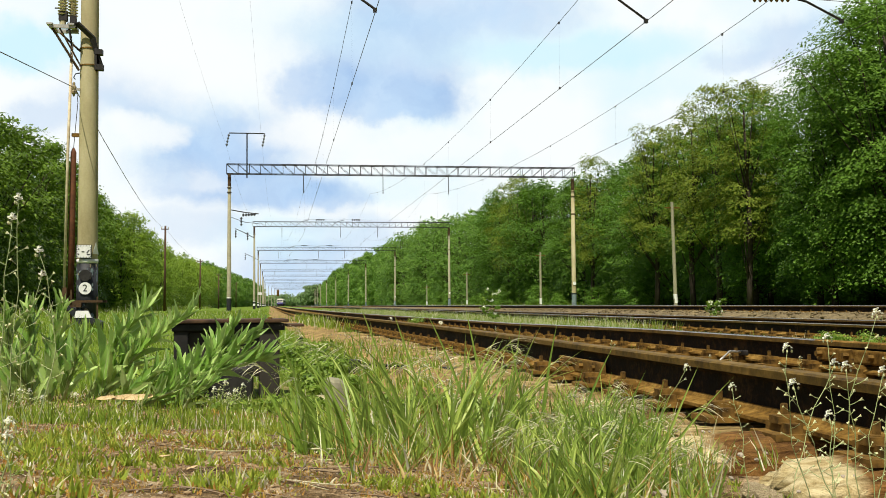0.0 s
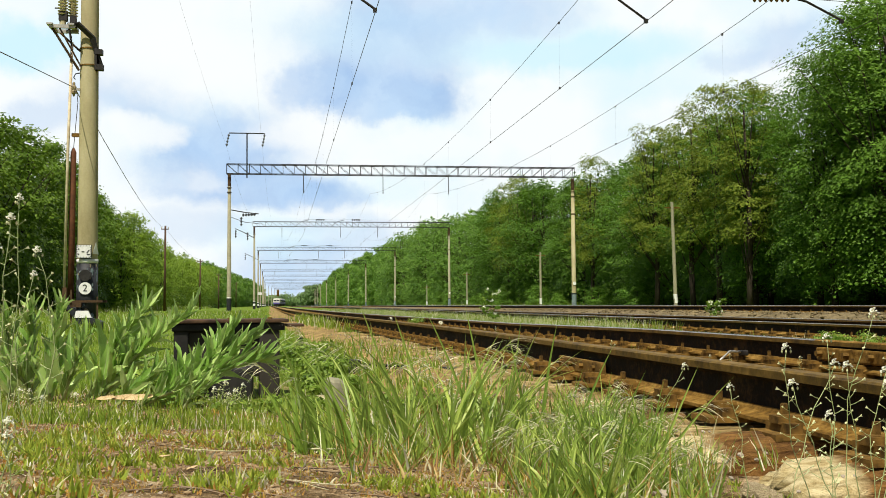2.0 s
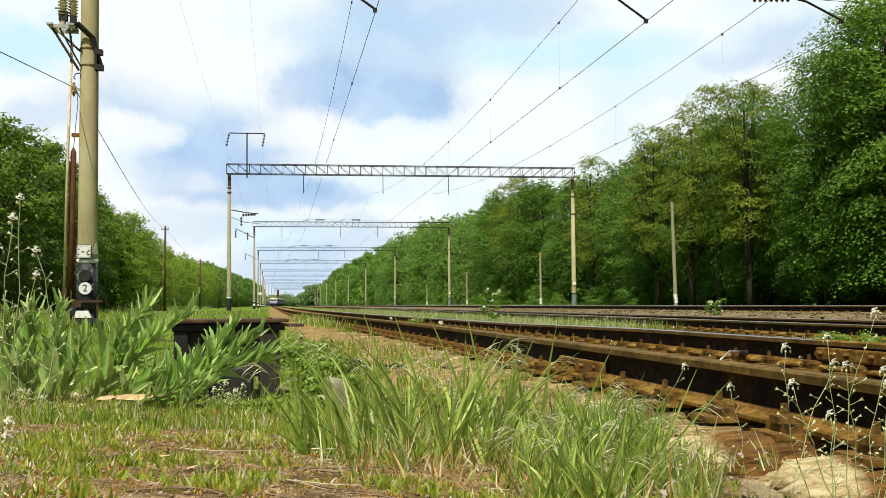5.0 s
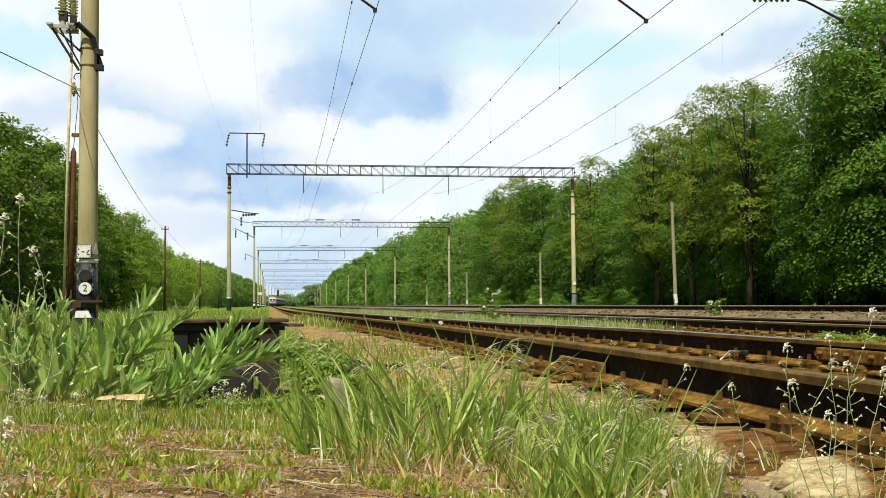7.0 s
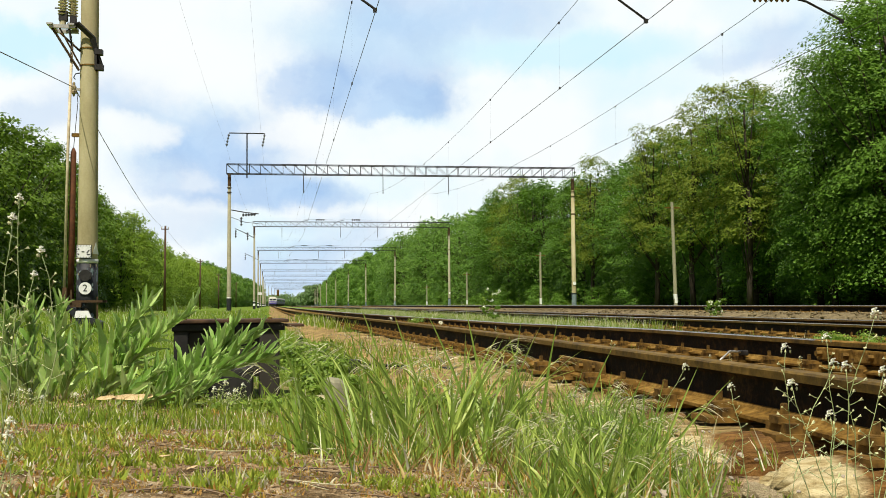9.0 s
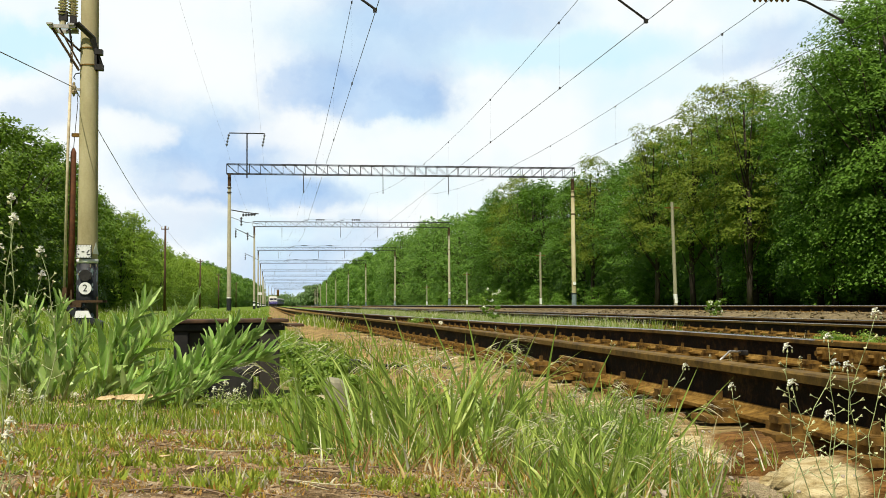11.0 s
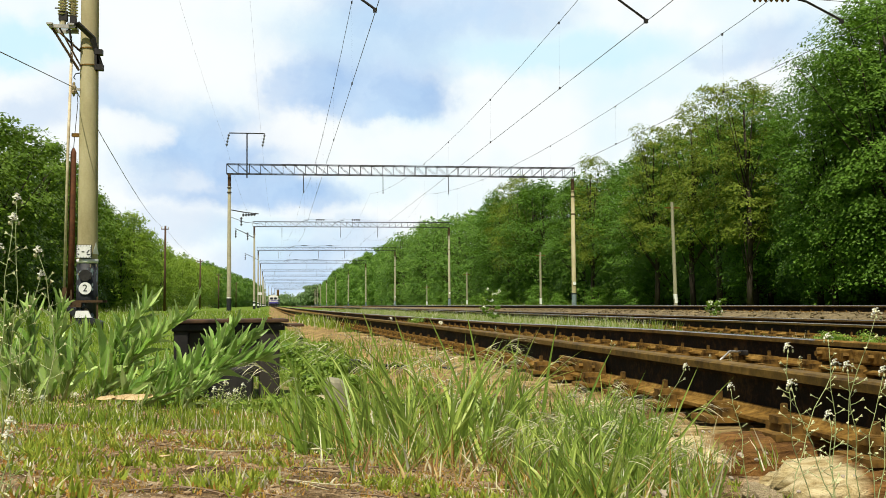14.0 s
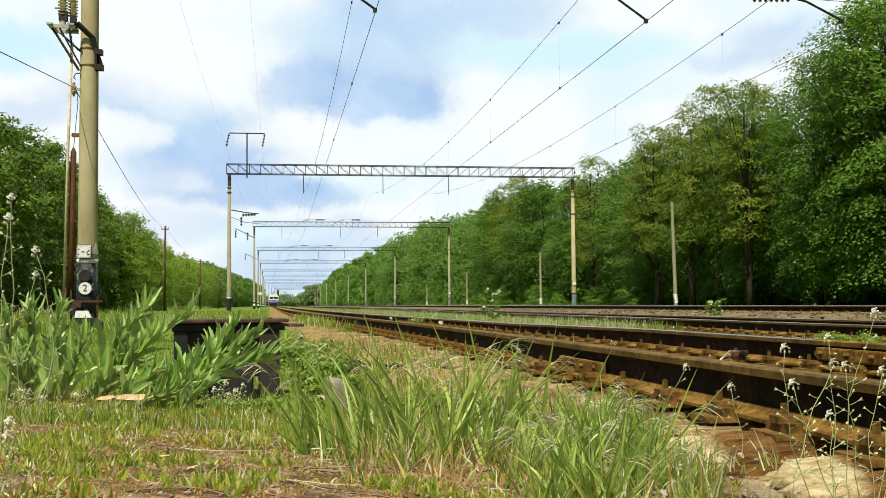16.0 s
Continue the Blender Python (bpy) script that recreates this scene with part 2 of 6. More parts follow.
def part(name, g, material, parent, label="", smooth=False):
    me = g if isinstance(g, bpy.types.Mesh) else g.mesh(name, *(material if isinstance(material, tuple) else (material,)), smooth=smooth)
    ob = new(name, me)
    ob.parent = parent
    return tagged(ob, label) if label else ob


def thing(name, label, category, at=None, group="", kind="", data=None):
    ob = new(name, data)
    if at is not None:
        ob.matrix_basis = at
    return tagged(ob, label, category, group, kind)


def bevelled(lo, hi, r, mats, seg=2, jitter=0.0, seed=0):
    """A box mesh with rounded edges."""
    bm = bmesh.new()
    bmesh.ops.create_cube(bm, size=1)
    for v in bm.verts:
        v.co = Vector([lo[i] + (v.co[i] + 0.5) * (hi[i] - lo[i]) for i in range(3)])
    bmesh.ops.bevel(bm, geom=list(bm.edges), offset=r, segments=seg, affect='EDGES', profile=0.6)
    if jitter:
        for v in bm.verts:
            v.co += jitter * noise.noise_vector(v.co * 3 + Vector((seed * 7.1, 0, 0)))
    me = bpy.data.meshes.new("block")
    bm.to_mesh(me)
    bm.free()
    me.materials.append(mats)
    return me


def spline(points):
    """A smooth function through (y, x) points (cubic Hermite)."""
    ys = [p[0] for p in points]
    xs = [p[1] for p in points]
    n = len(ys)
    sl = [0.0] * n
    for i in range(n):
        a, b = max(0, i - 1), min(n - 1, i + 1)
        sl[i] = (xs[b] - xs[a]) / (ys[b] - ys[a])

    def f(y):
        if y <= ys[0]:
            return xs[0] + sl[0] * (y - ys[0])
        if y >= ys[-1]:
            return xs[-1] + sl[-1] * (y - ys[-1])
        i = max(k for k in range(n - 1) if ys[k] <= y)
        h = ys[i + 1] - ys[i]
        u = (y - ys[i]) / h
        return ((2 * u ** 3 - 3 * u * u + 1) * xs[i] + (u ** 3 - 2 * u * u + u) * h * sl[i]
                + (3 * u * u - 2 * u ** 3) * xs[i + 1] + (u ** 3 - u * u) * h * sl[i + 1])
    return f


# the bend of the whole line, and the centre lines of its three tracks
bend = spline([(-40, 0.0), (0, 0.0), (83, 0.0), (148, -0.15), (213, -1.4), (277, -2.6), (342, -3.6), (406, -4.7), (500, -6.3), (600, -6.5), (750, -4.5), (1000, -2)])
track_one = spline([(-40, 2.35), (0, 2.345), (5, 2.345), (10.6, 2.28), (19.4, 1.93), (29.6, 1.45), (53, 0.78), (83, 0.2), (150, -0.9), (250, -2.6), (320, -3.9),
                    (390, -5.2), (427, -5.76), (456, -6.25), (493, -7.0), (522, -7.5), (545, -7.6), (566, -7.35), (595, -6.45), (624, -4.85), (650, -4.0), (690, -3.6), (800, -3.8), (1000, -4)])
track_two = lambda y: 7.30 + bend(y)
track_three = lambda y: 12.40 + bend(y)
Z1, Z2, Z3 = 0.0, -0.04, 0.14


# ---------------------------------------------------------------- ground
def ground_z(x, y):
    """Height of the bare ground: a low bank under the camera, the flat track bed, a raised bed for the third track."""
    z = -0.27
    near = math.exp(-((x + 0.7) / 1.5) ** 2 - ((y - 0.8) / 3.0) ** 2)
    z += 0.19 * near
    left = 0.5 - 0.5 * math.tanh((x + 0.3) / 0.7)
    z += 0.05 * left
    u = min(1.0, max(0.0, (x - bend(y) - 9.0) / 1.6))
    w = min(1.0, max(0.0, (x - bend(y) - 15.5) / 2.0))
    z += 0.16 * u * u * (3 - 2 * u) - 0.2 * w
    if abs(x) < 40 and y < 60:
        z += 0.022 * noise.noise(Vector((x * 1.3, y * 1.3, 0))) + 0.010 * noise.noise(Vector((x * 6, y * 6, 3)))
    return z


def build_ground():
    xs = [-3000, -1200, -500, -200, -100, -60, -40, -30, -24, -19, -15, -12, -10, -8, -6.5, -5.2, -4.2, -3.4]
    xs += list(np.arange(-2.8, 4.2, 0.07))
    xs += [4.5, 5, 5.6, 6.4, 7.2, 8, 8.7, 9.1, 9.5, 9.9, 10.3, 10.7, 11.2, 12, 13, 14, 15, 15.6, 16.2, 17, 17.6, 19, 22, 26, 32, 40, 60, 100, 200, 500, 1200, 3000]
    ys = [-3000, -800, -200, -60, -25, -10, -5, -2, -1, -0.3] + list(np.arange(0.2, 7.0, 0.07))
    y = 7.2
    while y < 900:
        ys.append(y)
        y *= 1.06
    ys += [1000, 1500, 2200, 3500]
    g = Geo()
    nx = len(xs)
    g.add([Vector((x, y, ground_z(x, y))) for y in ys for x in xs],
          [(j * nx + i, j * nx + i + 1, (j + 1) * nx + i + 1, (j + 1) * nx + i) for j in range(len(ys) - 1) for i in range(nx - 1)])
    tagged(new("ground", g.mesh("ground", GROUND, smooth=True)), "brown soil and patchy green turf beside the railway", "ground", kind="structure")


build_ground()


# ---------------------------------------------------------------- tracks
RAIL_PROFILE = [(-0.075, -0.165), (0.075, -0.165), (0.075, -0.154), (0.022, -0.140), (0.010, -0.125), (0.009, -0.045), (0.016, -0.036),
                (0.036, -0.030), (0.037, -0.006), (0.030, 0.0), (-0.030, 0.0), (-0.037, -0.006), (-0.036, -0.030), (-0.016, -0.036),
                (-0.009, -0.045), (-0.010, -0.125), (-0.022, -0.140), (-0.075, -0.154)]


def rail_mesh(centre, off, z, dz=None, top=None, dull=-99.0):
    ys, y = [], -4.0
    while y < 900:
        ys.append(y)
        y += 0.5 if y < 30 else (2 if y < 100 else 8)
    g = Geo()
    vs, n = [], len(RAIL_PROFILE)
    for y in ys:
        d = (centre(y + 0.5) - centre(y - 0.5))
        nx = 1 / math.hypot(1, d)
        for px, pz in RAIL_PROFILE:
            vs.append(Vector((centre(y) + (off + px) * nx, y - (off + px) * d * nx, z + pz + (dz(y) if dz else 0))))
    fs, mi = [], []
    for j in range(len(ys) - 1):
        for k in range(n):
            fs.append((j * n + k, j * n + (k + 1) % n, (j + 1) * n + (k + 1) % n, (j + 1) * n + k))
            # web faces take the steel darkened for the head's shade
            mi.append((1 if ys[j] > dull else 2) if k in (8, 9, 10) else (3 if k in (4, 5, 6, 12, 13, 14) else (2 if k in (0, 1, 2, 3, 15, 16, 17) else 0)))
    g.v, g.f, g.mi = vs, fs, mi
    g.f += [tuple(range(n - 1, -1, -1)), tuple(range((len(ys) - 1) * n, len(ys) * n))]
    g.mi += [0, 0]
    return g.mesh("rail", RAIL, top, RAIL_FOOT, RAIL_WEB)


def sleeper_mesh(seed, length=2.7, w=0.24, h=0.16):
    """A split, rounded old timber."""
    rnd = random.Random(seed)
    g = Geo()
    nu, prof = 16, [(-0.5, -1), (-0.5, -0.25), (-0.43, -0.06), (-0.25, 0), (-0.06, 0.0), (-0.02, -0.10), (0.04, 0.0), (0.26, 0), (0.44, -0.06), (0.5, -0.3), (0.5, -1)]
    n = len(prof)
    vs = []
    for i in range(nu):
        u = i / (nu - 1)
        end = min(u, 1 - u)
        sh = 1 - 0.22 * max(0, 1 - end / 0.05)
        for a, b in prof:
            p = Vector(((u - 0.5) * length, a * w * sh, b * h if b < -0.9 else (b * h - (1 - sh) * 0.12)))
            p += 0.022 * noise.noise_vector(Vector((p.x * 3 + seed * 9, p.y * 7, p.z * 7))) + 0.010 * noise.noise_vector(Vector((p.x * 11 + seed * 5, p.y * 19, p.z * 19)))
            vs.append(p)
    fs = [(i * n + k, (i + 1) * n + k, (i + 1) * n + k + 1, i * n + k + 1) for i in range(nu - 1) for k in range(n - 1)]
    fs += [tuple(range(n)), tuple(range(nu * n - 1, (nu - 1) * n - 1, -1))]
    return g.add(vs, fs).mesh("sleeper", SLEEPER)


def fastening_meshes():
    plate = Geo()
    plate.box((-0.17, -0.085, -0.018), (0.17, 0.085, 0.0))
    plate.box((-0.125, -0.075, 0.0), (-0.082, 0.075, 0.028)).box((0.082, -0.075, 0.0), (0.125, 0.075, 0.028))
    bolt = Geo()
    bolt.lathe((0, 0, 0), [(0.024, 0), (0.024, 0.022), (0.012, 0.024), (0.012, 0.05), (0.010, 0.055)], 6)
    bolt.box((-0.028, -0.028, -0.004), (0.028, 0.028, 0.004))
    clip = Geo().box((-0.05, -0.03, 0), (0.03, 0.03, 0.022)).box((0.0, -0.03, -0.02), (0.05, 0.03, 0.012))
    return plate.mesh("baseplate", RUST), bolt.mesh("bolt", RUST), clip.mesh("clip", RUST)


def bleached_sleeper_mesh(seed, length=2.62, w=0.24, h=0.17):
    """A grey-tan timber with split, crumbling ends and deep cracks along the grain."""
    nu, na = 72, 26
    vs = []
    for i in range(nu):
        u = i / (nu - 1)
        u = 0.5 - 0.5 * math.cos(math.pi * u)        # closer sections towards the ends
        end = min(u, 1 - u) * length
        for j in range(na):
            v = j / (na - 1)
            a, b = (-0.5, -1 + v * 4) if v < 0.25 else ((v - 0.25) * 2 - 0.5, 0.0) if v < 0.75 else (0.5, (0.75 - v) * 4)
            q = Vector((u * length * 1.1 + seed * 7, a * 9, b * 5))
            crack = max(0.0, 1 - abs(noise.noise(Vector((q.x * 0.6, a * 13 + seed, 3)))) * 8)
            wear = max(0.0, 1 - end / 0.22)
            z = b * h - 0.05 * (2 * abs(a)) ** 3 - 0.022 * crack - wear * (0.030 + 0.05 * noise.noise(Vector((a * 5, seed, 1)))) + 0.016 * noise.noise(q * 1.7) + 0.008 * noise.noise(q * 5)
            y = a * w * (1 - 0.10 * wear) + 0.014 * noise.noise(q * 1.3 + Vector((5, 0, 0)))
            x = (u - 0.5) * length + math.copysign(wear ** 3, u - 0.5) * (0.10 * noise.noise(Vector((a * 6, b * 3, seed * 3.1))) + 0.03 * noise.noise(Vector((a * 22, b * 9, seed))))
            worn = math.sqrt(min(1.0, 0.02 + end / 0.045))
            vs.append(Vector((x, y * worn, -0.5 * h + (z + 0.5 * h) * worn)))
    fs = [(i * na + k, (i + 1) * na + k, (i + 1) * na + k + 1, i * na + k + 1) for i in range(nu - 1) for k in range(na - 1)]
    fs += [tuple(range(na)), tuple(range(nu * na - 1, (nu - 1) * na - 1, -1))]
    return Geo().add(vs, fs).mesh("sleeper", BLEACHED, smooth=True)


SLEEPERS = [sleeper_mesh(s) for s in range(4)]
PALE_SLEEPERS = [bleached_sleeper_mesh(s) for s in range(3)]
PLATE, BOLT, CLIP = fastening_meshes()


def build_track(label, centre, z, y0, y1, fastened, sag=None, step=0.5, tops=None, lift=0.0, pale=None, dull=-99.0):
    tr = thing("railway_track", label, "track", kind="structure")
    for off, top in zip((-0.82, 0.795), tops or (RAIL_TOP, RAIL_TOP)):
        part("rail", rail_mesh(centre, off, z, sag if off > 0 else (lambda y: lift), top, dull if off > 0 else -99.0), None, tr)
    y, k = y0, 0
    rnd = random.Random(len(label))
    while y < y1 and k < 290:
        d = centre(y + 0.5) - centre(y - 0.5)
        bleached = pale and pale[0] < y < pale[1]
        s = part("sleeper", PALE_SLEEPERS[k % 3] if bleached else SLEEPERS[k % 4], None, tr)
        s.matrix_basis = pose(centre(y) + rnd.uniform(-0.06, 0.06) + (0.0 if not bleached else 0.03 if y > 2.7 else 0.09 if y > 2.2 else 0.40), y + rnd.uniform(-0.02, 0.02), z - (0.158 if bleached else 0.176 if y < 4.5 else 0.190) - 0.03 * min(1.0, max(0.0, (y - 12.0) / 3.0)), 0, rnd.uniform(-0.4, 0.4), -math.degrees(math.atan(d)) + rnd.uniform(-1, 1) + 180 * (k % 2))
        if y < fastened:
            for off in (-0.82, 0.795):
                x = centre(y) + off
                pl = part("baseplate", PLATE, None, tr)
                up = lift if off < 0 else 0.0
                pl.matrix_basis = pose(x, y, z - 0.166 + up)
                for side in (-1, 1):
                    b = part("bolt", BOLT, None, tr)
                    b.matrix_basis = pose(x + side * 0.102, y, z - 0.14 + up)
                    c = part("clip", CLIP, None, tr)
                    c.matrix_basis = pose(x + side * 0.085, y, z - 0.142 + up, 0, 0, 0 if side < 0 else 180)
        y += step + rnd.uniform(-0.03, 0.03)
        k += 1
    return tr


build_track("rust-brown rails on weathered timber sleepers of a siding", track_one, Z1, -3.04, 36, 24, lambda y: -0.03 * min(1, max(0, (y - 9) / 5)), tops=(RAIL, RAIL_TOP), lift=0.015, pale=(1.8, 3.2), dull=5.9)
build_track("rusty rails of the middle track sunk in grass", track_two, Z2, 3.0, 26, 22)
build_track("brown rails of the main track on a raised ballast bed", track_three, Z3, 8.0, 44, 40)


# ---------------------------------------------------------------- masts, gantries and wires
SPAN = 64.5
GANTRY_Y = [0.30 * SPAN] + [82.8] + [(k + 0.3) * SPAN for k in range(2, 12)]
LEFT_X, RIGHT_X = -4.46, 22.5


def mast(x, y, z0, top, r0, group, black=True, plate=False):
    m = thing("catenary_mast", "tall concrete mast with rusty top and " + ("black-painted foot" if black else "white marks near the foot"), "mast", pose(x, y, z0), group)
    h = top - z0
    part("shaft", Geo().lathe((0, 0, -0.3), [(r0, 0), (r0, 0.3), (r0 - 0.0065 * h, h + 0.3)], 20), MAST_GREY if black or y > 90 else CONCRETE, m, smooth=True)
    part("cap", Geo().lathe((0, 0, h - 0.95), [(r0 - 0.005 * h, 0), (r0 - 0.005 * h, 0.95)], 16), OLD_RUST, m, "rusty steel cap")
    for dz in (1.1, 1.45):
        part("clamp", Geo().lathe((0, 0, h - dz), [(r0 + 0.05 - 0.006 * h, 0), (r0 + 0.05 - 0.006 * h, 0.07)], 16), OLD_RUST, m)
    if black:
        part("foot_band", Geo().lathe((0, 0, 0), [(r0 + 0.004, -0.1), (r0 + 0.003, 1.05)], 20), BLACK, m, "black-painted foot")
        part("band", Geo().lathe((0, 0, 1.05), [(r0 + 0.004, 0), (r0 + 0.003, 0.09)], 20), WHITE, m, "white painted ring")
    else:
        part("hoop", Geo().lathe((0, 0, h * 0.72), [(r0 + 0.012 - 0.005 * h, 0), (r0 + 0.012 - 0.005 * h, 0.1)], 16), OLD_RUST, m)
        part("number_plate", Geo().box((-0.11, -r0 - 0.02, 1.85), (0.11, -r0 + 0.01, 2.1)), WHITE, m, "white plate")
        part("foot_band", Geo().lathe((0, 0, 0.2), [(r0 + 0.004, -0.1), (r0 + 0.003, 0.9)], 20), TEAL, m, "pale grey foot")
        part("band", Geo().lathe((0, 0, 1.1), [(r0 + 0.005, 0), (r0 + 0.004, 0.12)], 20), BLACK, m)
    if plate:
        part("sign_board", Geo().box((-0.05, -r0 - 0.05, 2.6), (0.75, -r0 - 0.02, 3.1)), WHITE, m, "white sign board")
    if black and y > 90:
        d = part("number_disc", Geo().tube([(0, 0, 0), (0, -0.02, 0)], 0.17, 16), WHITE, m, "round white number disc")
        d.matrix_basis = pose(0, -r0 - 0.005, 0.62)
    return m


def truss(x0, x1, y, z, h, depth, n, group):
    """A lattice beam across the tracks from x0 to x1, its lower chord at z."""
    b = thing("gantry_beam", "dark steel lattice beam spanning the tracks", "gantry", pose(0, y, z), group)
    for dy in (-depth / 2, depth / 2):
        for dz in (0, h):
            part("chord", Geo().box((x0, dy - 0.03, dz - 0.028), (x1, dy + 0.03, dz + 0.028)), STEEL, b)
    g = Geo()
    for i in range(n + 1):
        x = x0 + (x1 - x0) * i / n
        for dy in (-depth / 2, depth / 2):
            g.tube([(x, dy, 0), (x, dy, h)], 0.017, 4)
            if i < n:
                xa, xb = x, x0 + (x1 - x0) * (i + 1) / n
                g.tube([(xa, dy, h), (xb, dy, 0)] if i < n * 0.62 else [(xa, dy, 0), (xb, dy, h)], 0.015, 4)
        for dz in (0, h):
            g.tube([(x, -depth / 2, dz), (x, depth / 2, dz)], 0.02, 4)
    part("lattice", g, STEEL, b)
    return b


def insulator(g, a, b, n, r, mi=0):
    """Discs on a rod from a to b."""
    a, b = Vector(a), Vector(b)
    g.tube([a, b], r * 0.28, 6, mi)
    for i in range(n):
        p = a.lerp(b, (i + 0.5) / n)
        d = (b - a).normalized()
        w = (b - a).length / n * 0.33
        g.tube([p - d * w, p, p + d * w], [r * 0.45, r, r * 0.4], 10, mi)


def build_gantries():
    for k, y in enumerate(GANTRY_Y):
        o = bend(y)
        z = 10.3 if k == 1 else 11.05
        if k:
            mast(LEFT_X + o, y, -0.25, z, 0.18, "catenary masts", True, k == 3)
            mast(RIGHT_X + o, y, -0.15, z - 0.1, 0.19, "catenary masts", False)
            b = truss(LEFT_X - 0.2 + o, RIGHT_X + 0.1 + o, y, z, 0.74 if k == 1 else 0.68, 0.6, 32, "lattice gantries")
            for tx in (1.16 if k == 1 else track_one(y) - o, 7.3, 12.45):
                if k < 9:
                    g = Geo().tube([(tx + o, 0, 0), (tx + o, 0, -0.9)], 0.03, 6)
                    insulator(g, (tx + o, 0, -0.9), (tx + o, 0, -1.45), 3, 0.05)
                    part("hanger", g, STEEL, b)
        if k == 1:
            g = Geo().tube([(-3.14, 0, -0.3), (-3.14, 0, 3.15)], 0.05, 6)
            g.tube([(-4.5, 0, 3.15), (-1.8, 0, 3.15)], 0.045, 6)
            part("feeder_bracket", g, STEEL, b)
            for x in (-4.5, -1.8):
                g = Geo()
                insulator(g, (x, 0, 3.1), (x - 0.18, -0.1, 2.1), 4, 0.10)
                part("insulator", g, GLAZE_GREY, b)


build_gantries()


def sagging(a, b, sag, n=12):
    a, b = Vector(a), Vector(b)
    return [a.lerp(b, i / n) - Vector((0, 0, 4 * sag * (i / n) * (1 - i / n))) for i in range(n + 1)]


def build_catenary():
    """Messenger and contact wire over each track, with droppers."""
    for name, centre, zc, zm in (("siding", lambda y: track_one(y) if y > 100 else spline([(-45, 1.9), (19.4, 1.57), (82.8, 1.1), (148, -0.7)])(y), 5.57, 7.9),
                             ("middle", lambda y: 6.73 + bend(y) - min(1, max(0, (y - 19) / 64)) * 0.45, 5.57, 7.52), ("main", lambda y: 11.0 + bend(y) - min(1, max(0, (y - 19) / 64)) * 0.35, 5.57, 7.34)):
        w = thing("overhead_line", "thin dark contact and messenger wires hung over the " + name + " track", "wire", group="overhead lines")
        stops = [-45.0] + GANTRY_Y
        for k in range(len(stops) - 1):
            ya, yb = stops[k], stops[k + 1]
            za = {0: 8.0, 1: zm, 2: 8.85}.get(k, 9.5)
            zb = {0: zm, 1: 8.85}.get(k, 9.5)
            r = 0.0068 if k < 2 else 0.0035
            sag = 1.15 if k < 2 else 1.6
            part("contact_wire", Geo().tube([(centre(ya), ya, zc), (centre(yb), yb, zc)], r, 5, caps=False), WIRE, w)
            part("messenger_wire", Geo().tube(sagging((centre(ya), ya, za), (centre(yb), yb, zb), sag), r, 5, caps=False), WIRE, w)
            if k < 4:
                for u in (0.1, 0.24, 0.38, 0.5, 0.62, 0.76, 0.9):
                    p = Vector((centre(ya), ya, za)).lerp(Vector((centre(yb), yb, zb)), u)
                    p.z -= 4 * sag * u * (1 - u)
                    dr = Geo().tube([p, (p.x, p.y, zc)], 0.0012, 3, caps=False)
                    dr.box((p.x - 0.016, p.y - 0.03, zc - 0.015), (p.x + 0.016, p.y + 0.03, zc + 0.04))
                    dr.box((p.x - 0.016, p.y - 0.03, p.z - 0.04), (p.x + 0.016, p.y + 0.03, p.z + 0.015))
                    part("dropper", dr, WIRE, w)


build_catenary()


# ---------------------------------------------------------------- trees
LEAVES = leaf_mat("broad_leaves", (0.030, 0.090, 0.008), (0.076, 0.178, 0.014), (0.168, 0.310, 0.034), 0.30, 0.5, tint=(0.125, 0.20, 0.02), spec=0.2)
LEAVES_PALE = leaf_mat("young_yellowish_leaves", (0.060, 0.120, 0.010), (0.140, 0.210, 0.020), (0.27, 0.33, 0.045), 0.40, tint=(0.19, 0.20, 0.026))
LEAVES_LIME = leaf_mat("fresh_lime_leaves", (0.095, 0.18, 0.012), (0.185, 0.31, 0.025), (0.31, 0.44, 0.06), 0.40, 0.5, tint=(0.26, 0.29, 0.03), spec=0.15)
LEAVES_MID = leaf_mat("lighter_broad_leaves", (0.028, 0.085, 0.008), (0.066, 0.154, 0.014), (0.145, 0.265, 0.032), 0.30, 0.5, tint=(0.11, 0.20, 0.02), spec=0.15)
# far leaves are paler than near ones: distance haze put into their colour
LEAVES_FAR = leaf_mat("far_leaves_paled_for_haze", (0.052, 0.135, 0.020), (0.112, 0.230, 0.032), (0.20, 0.34, 0.058), 0.38, 0.5, tint=(0.14, 0.23, 0.03), spec=0.15)
# palest, bluer leaves: aerial haze painted into the distant wood's colour
LEAVES_PALEST = leaf_mat("distant_leaves_with_painted_haze", (0.10, 0.18, 0.06), (0.165, 0.26, 0.095), (0.24, 0.35, 0.14), 0.42, 0.6, tint=(0.18, 0.27, 0.10), spec=0.15)
LEAVES_LEFT = leaf_mat("willow_leaves", (0.032, 0.080, 0.007), (0.085, 0.170, 0.013), (0.19, 0.31, 0.030), 0.30, 0.5, tint=(0.17, 0.23, 0.014), spec=0.25)


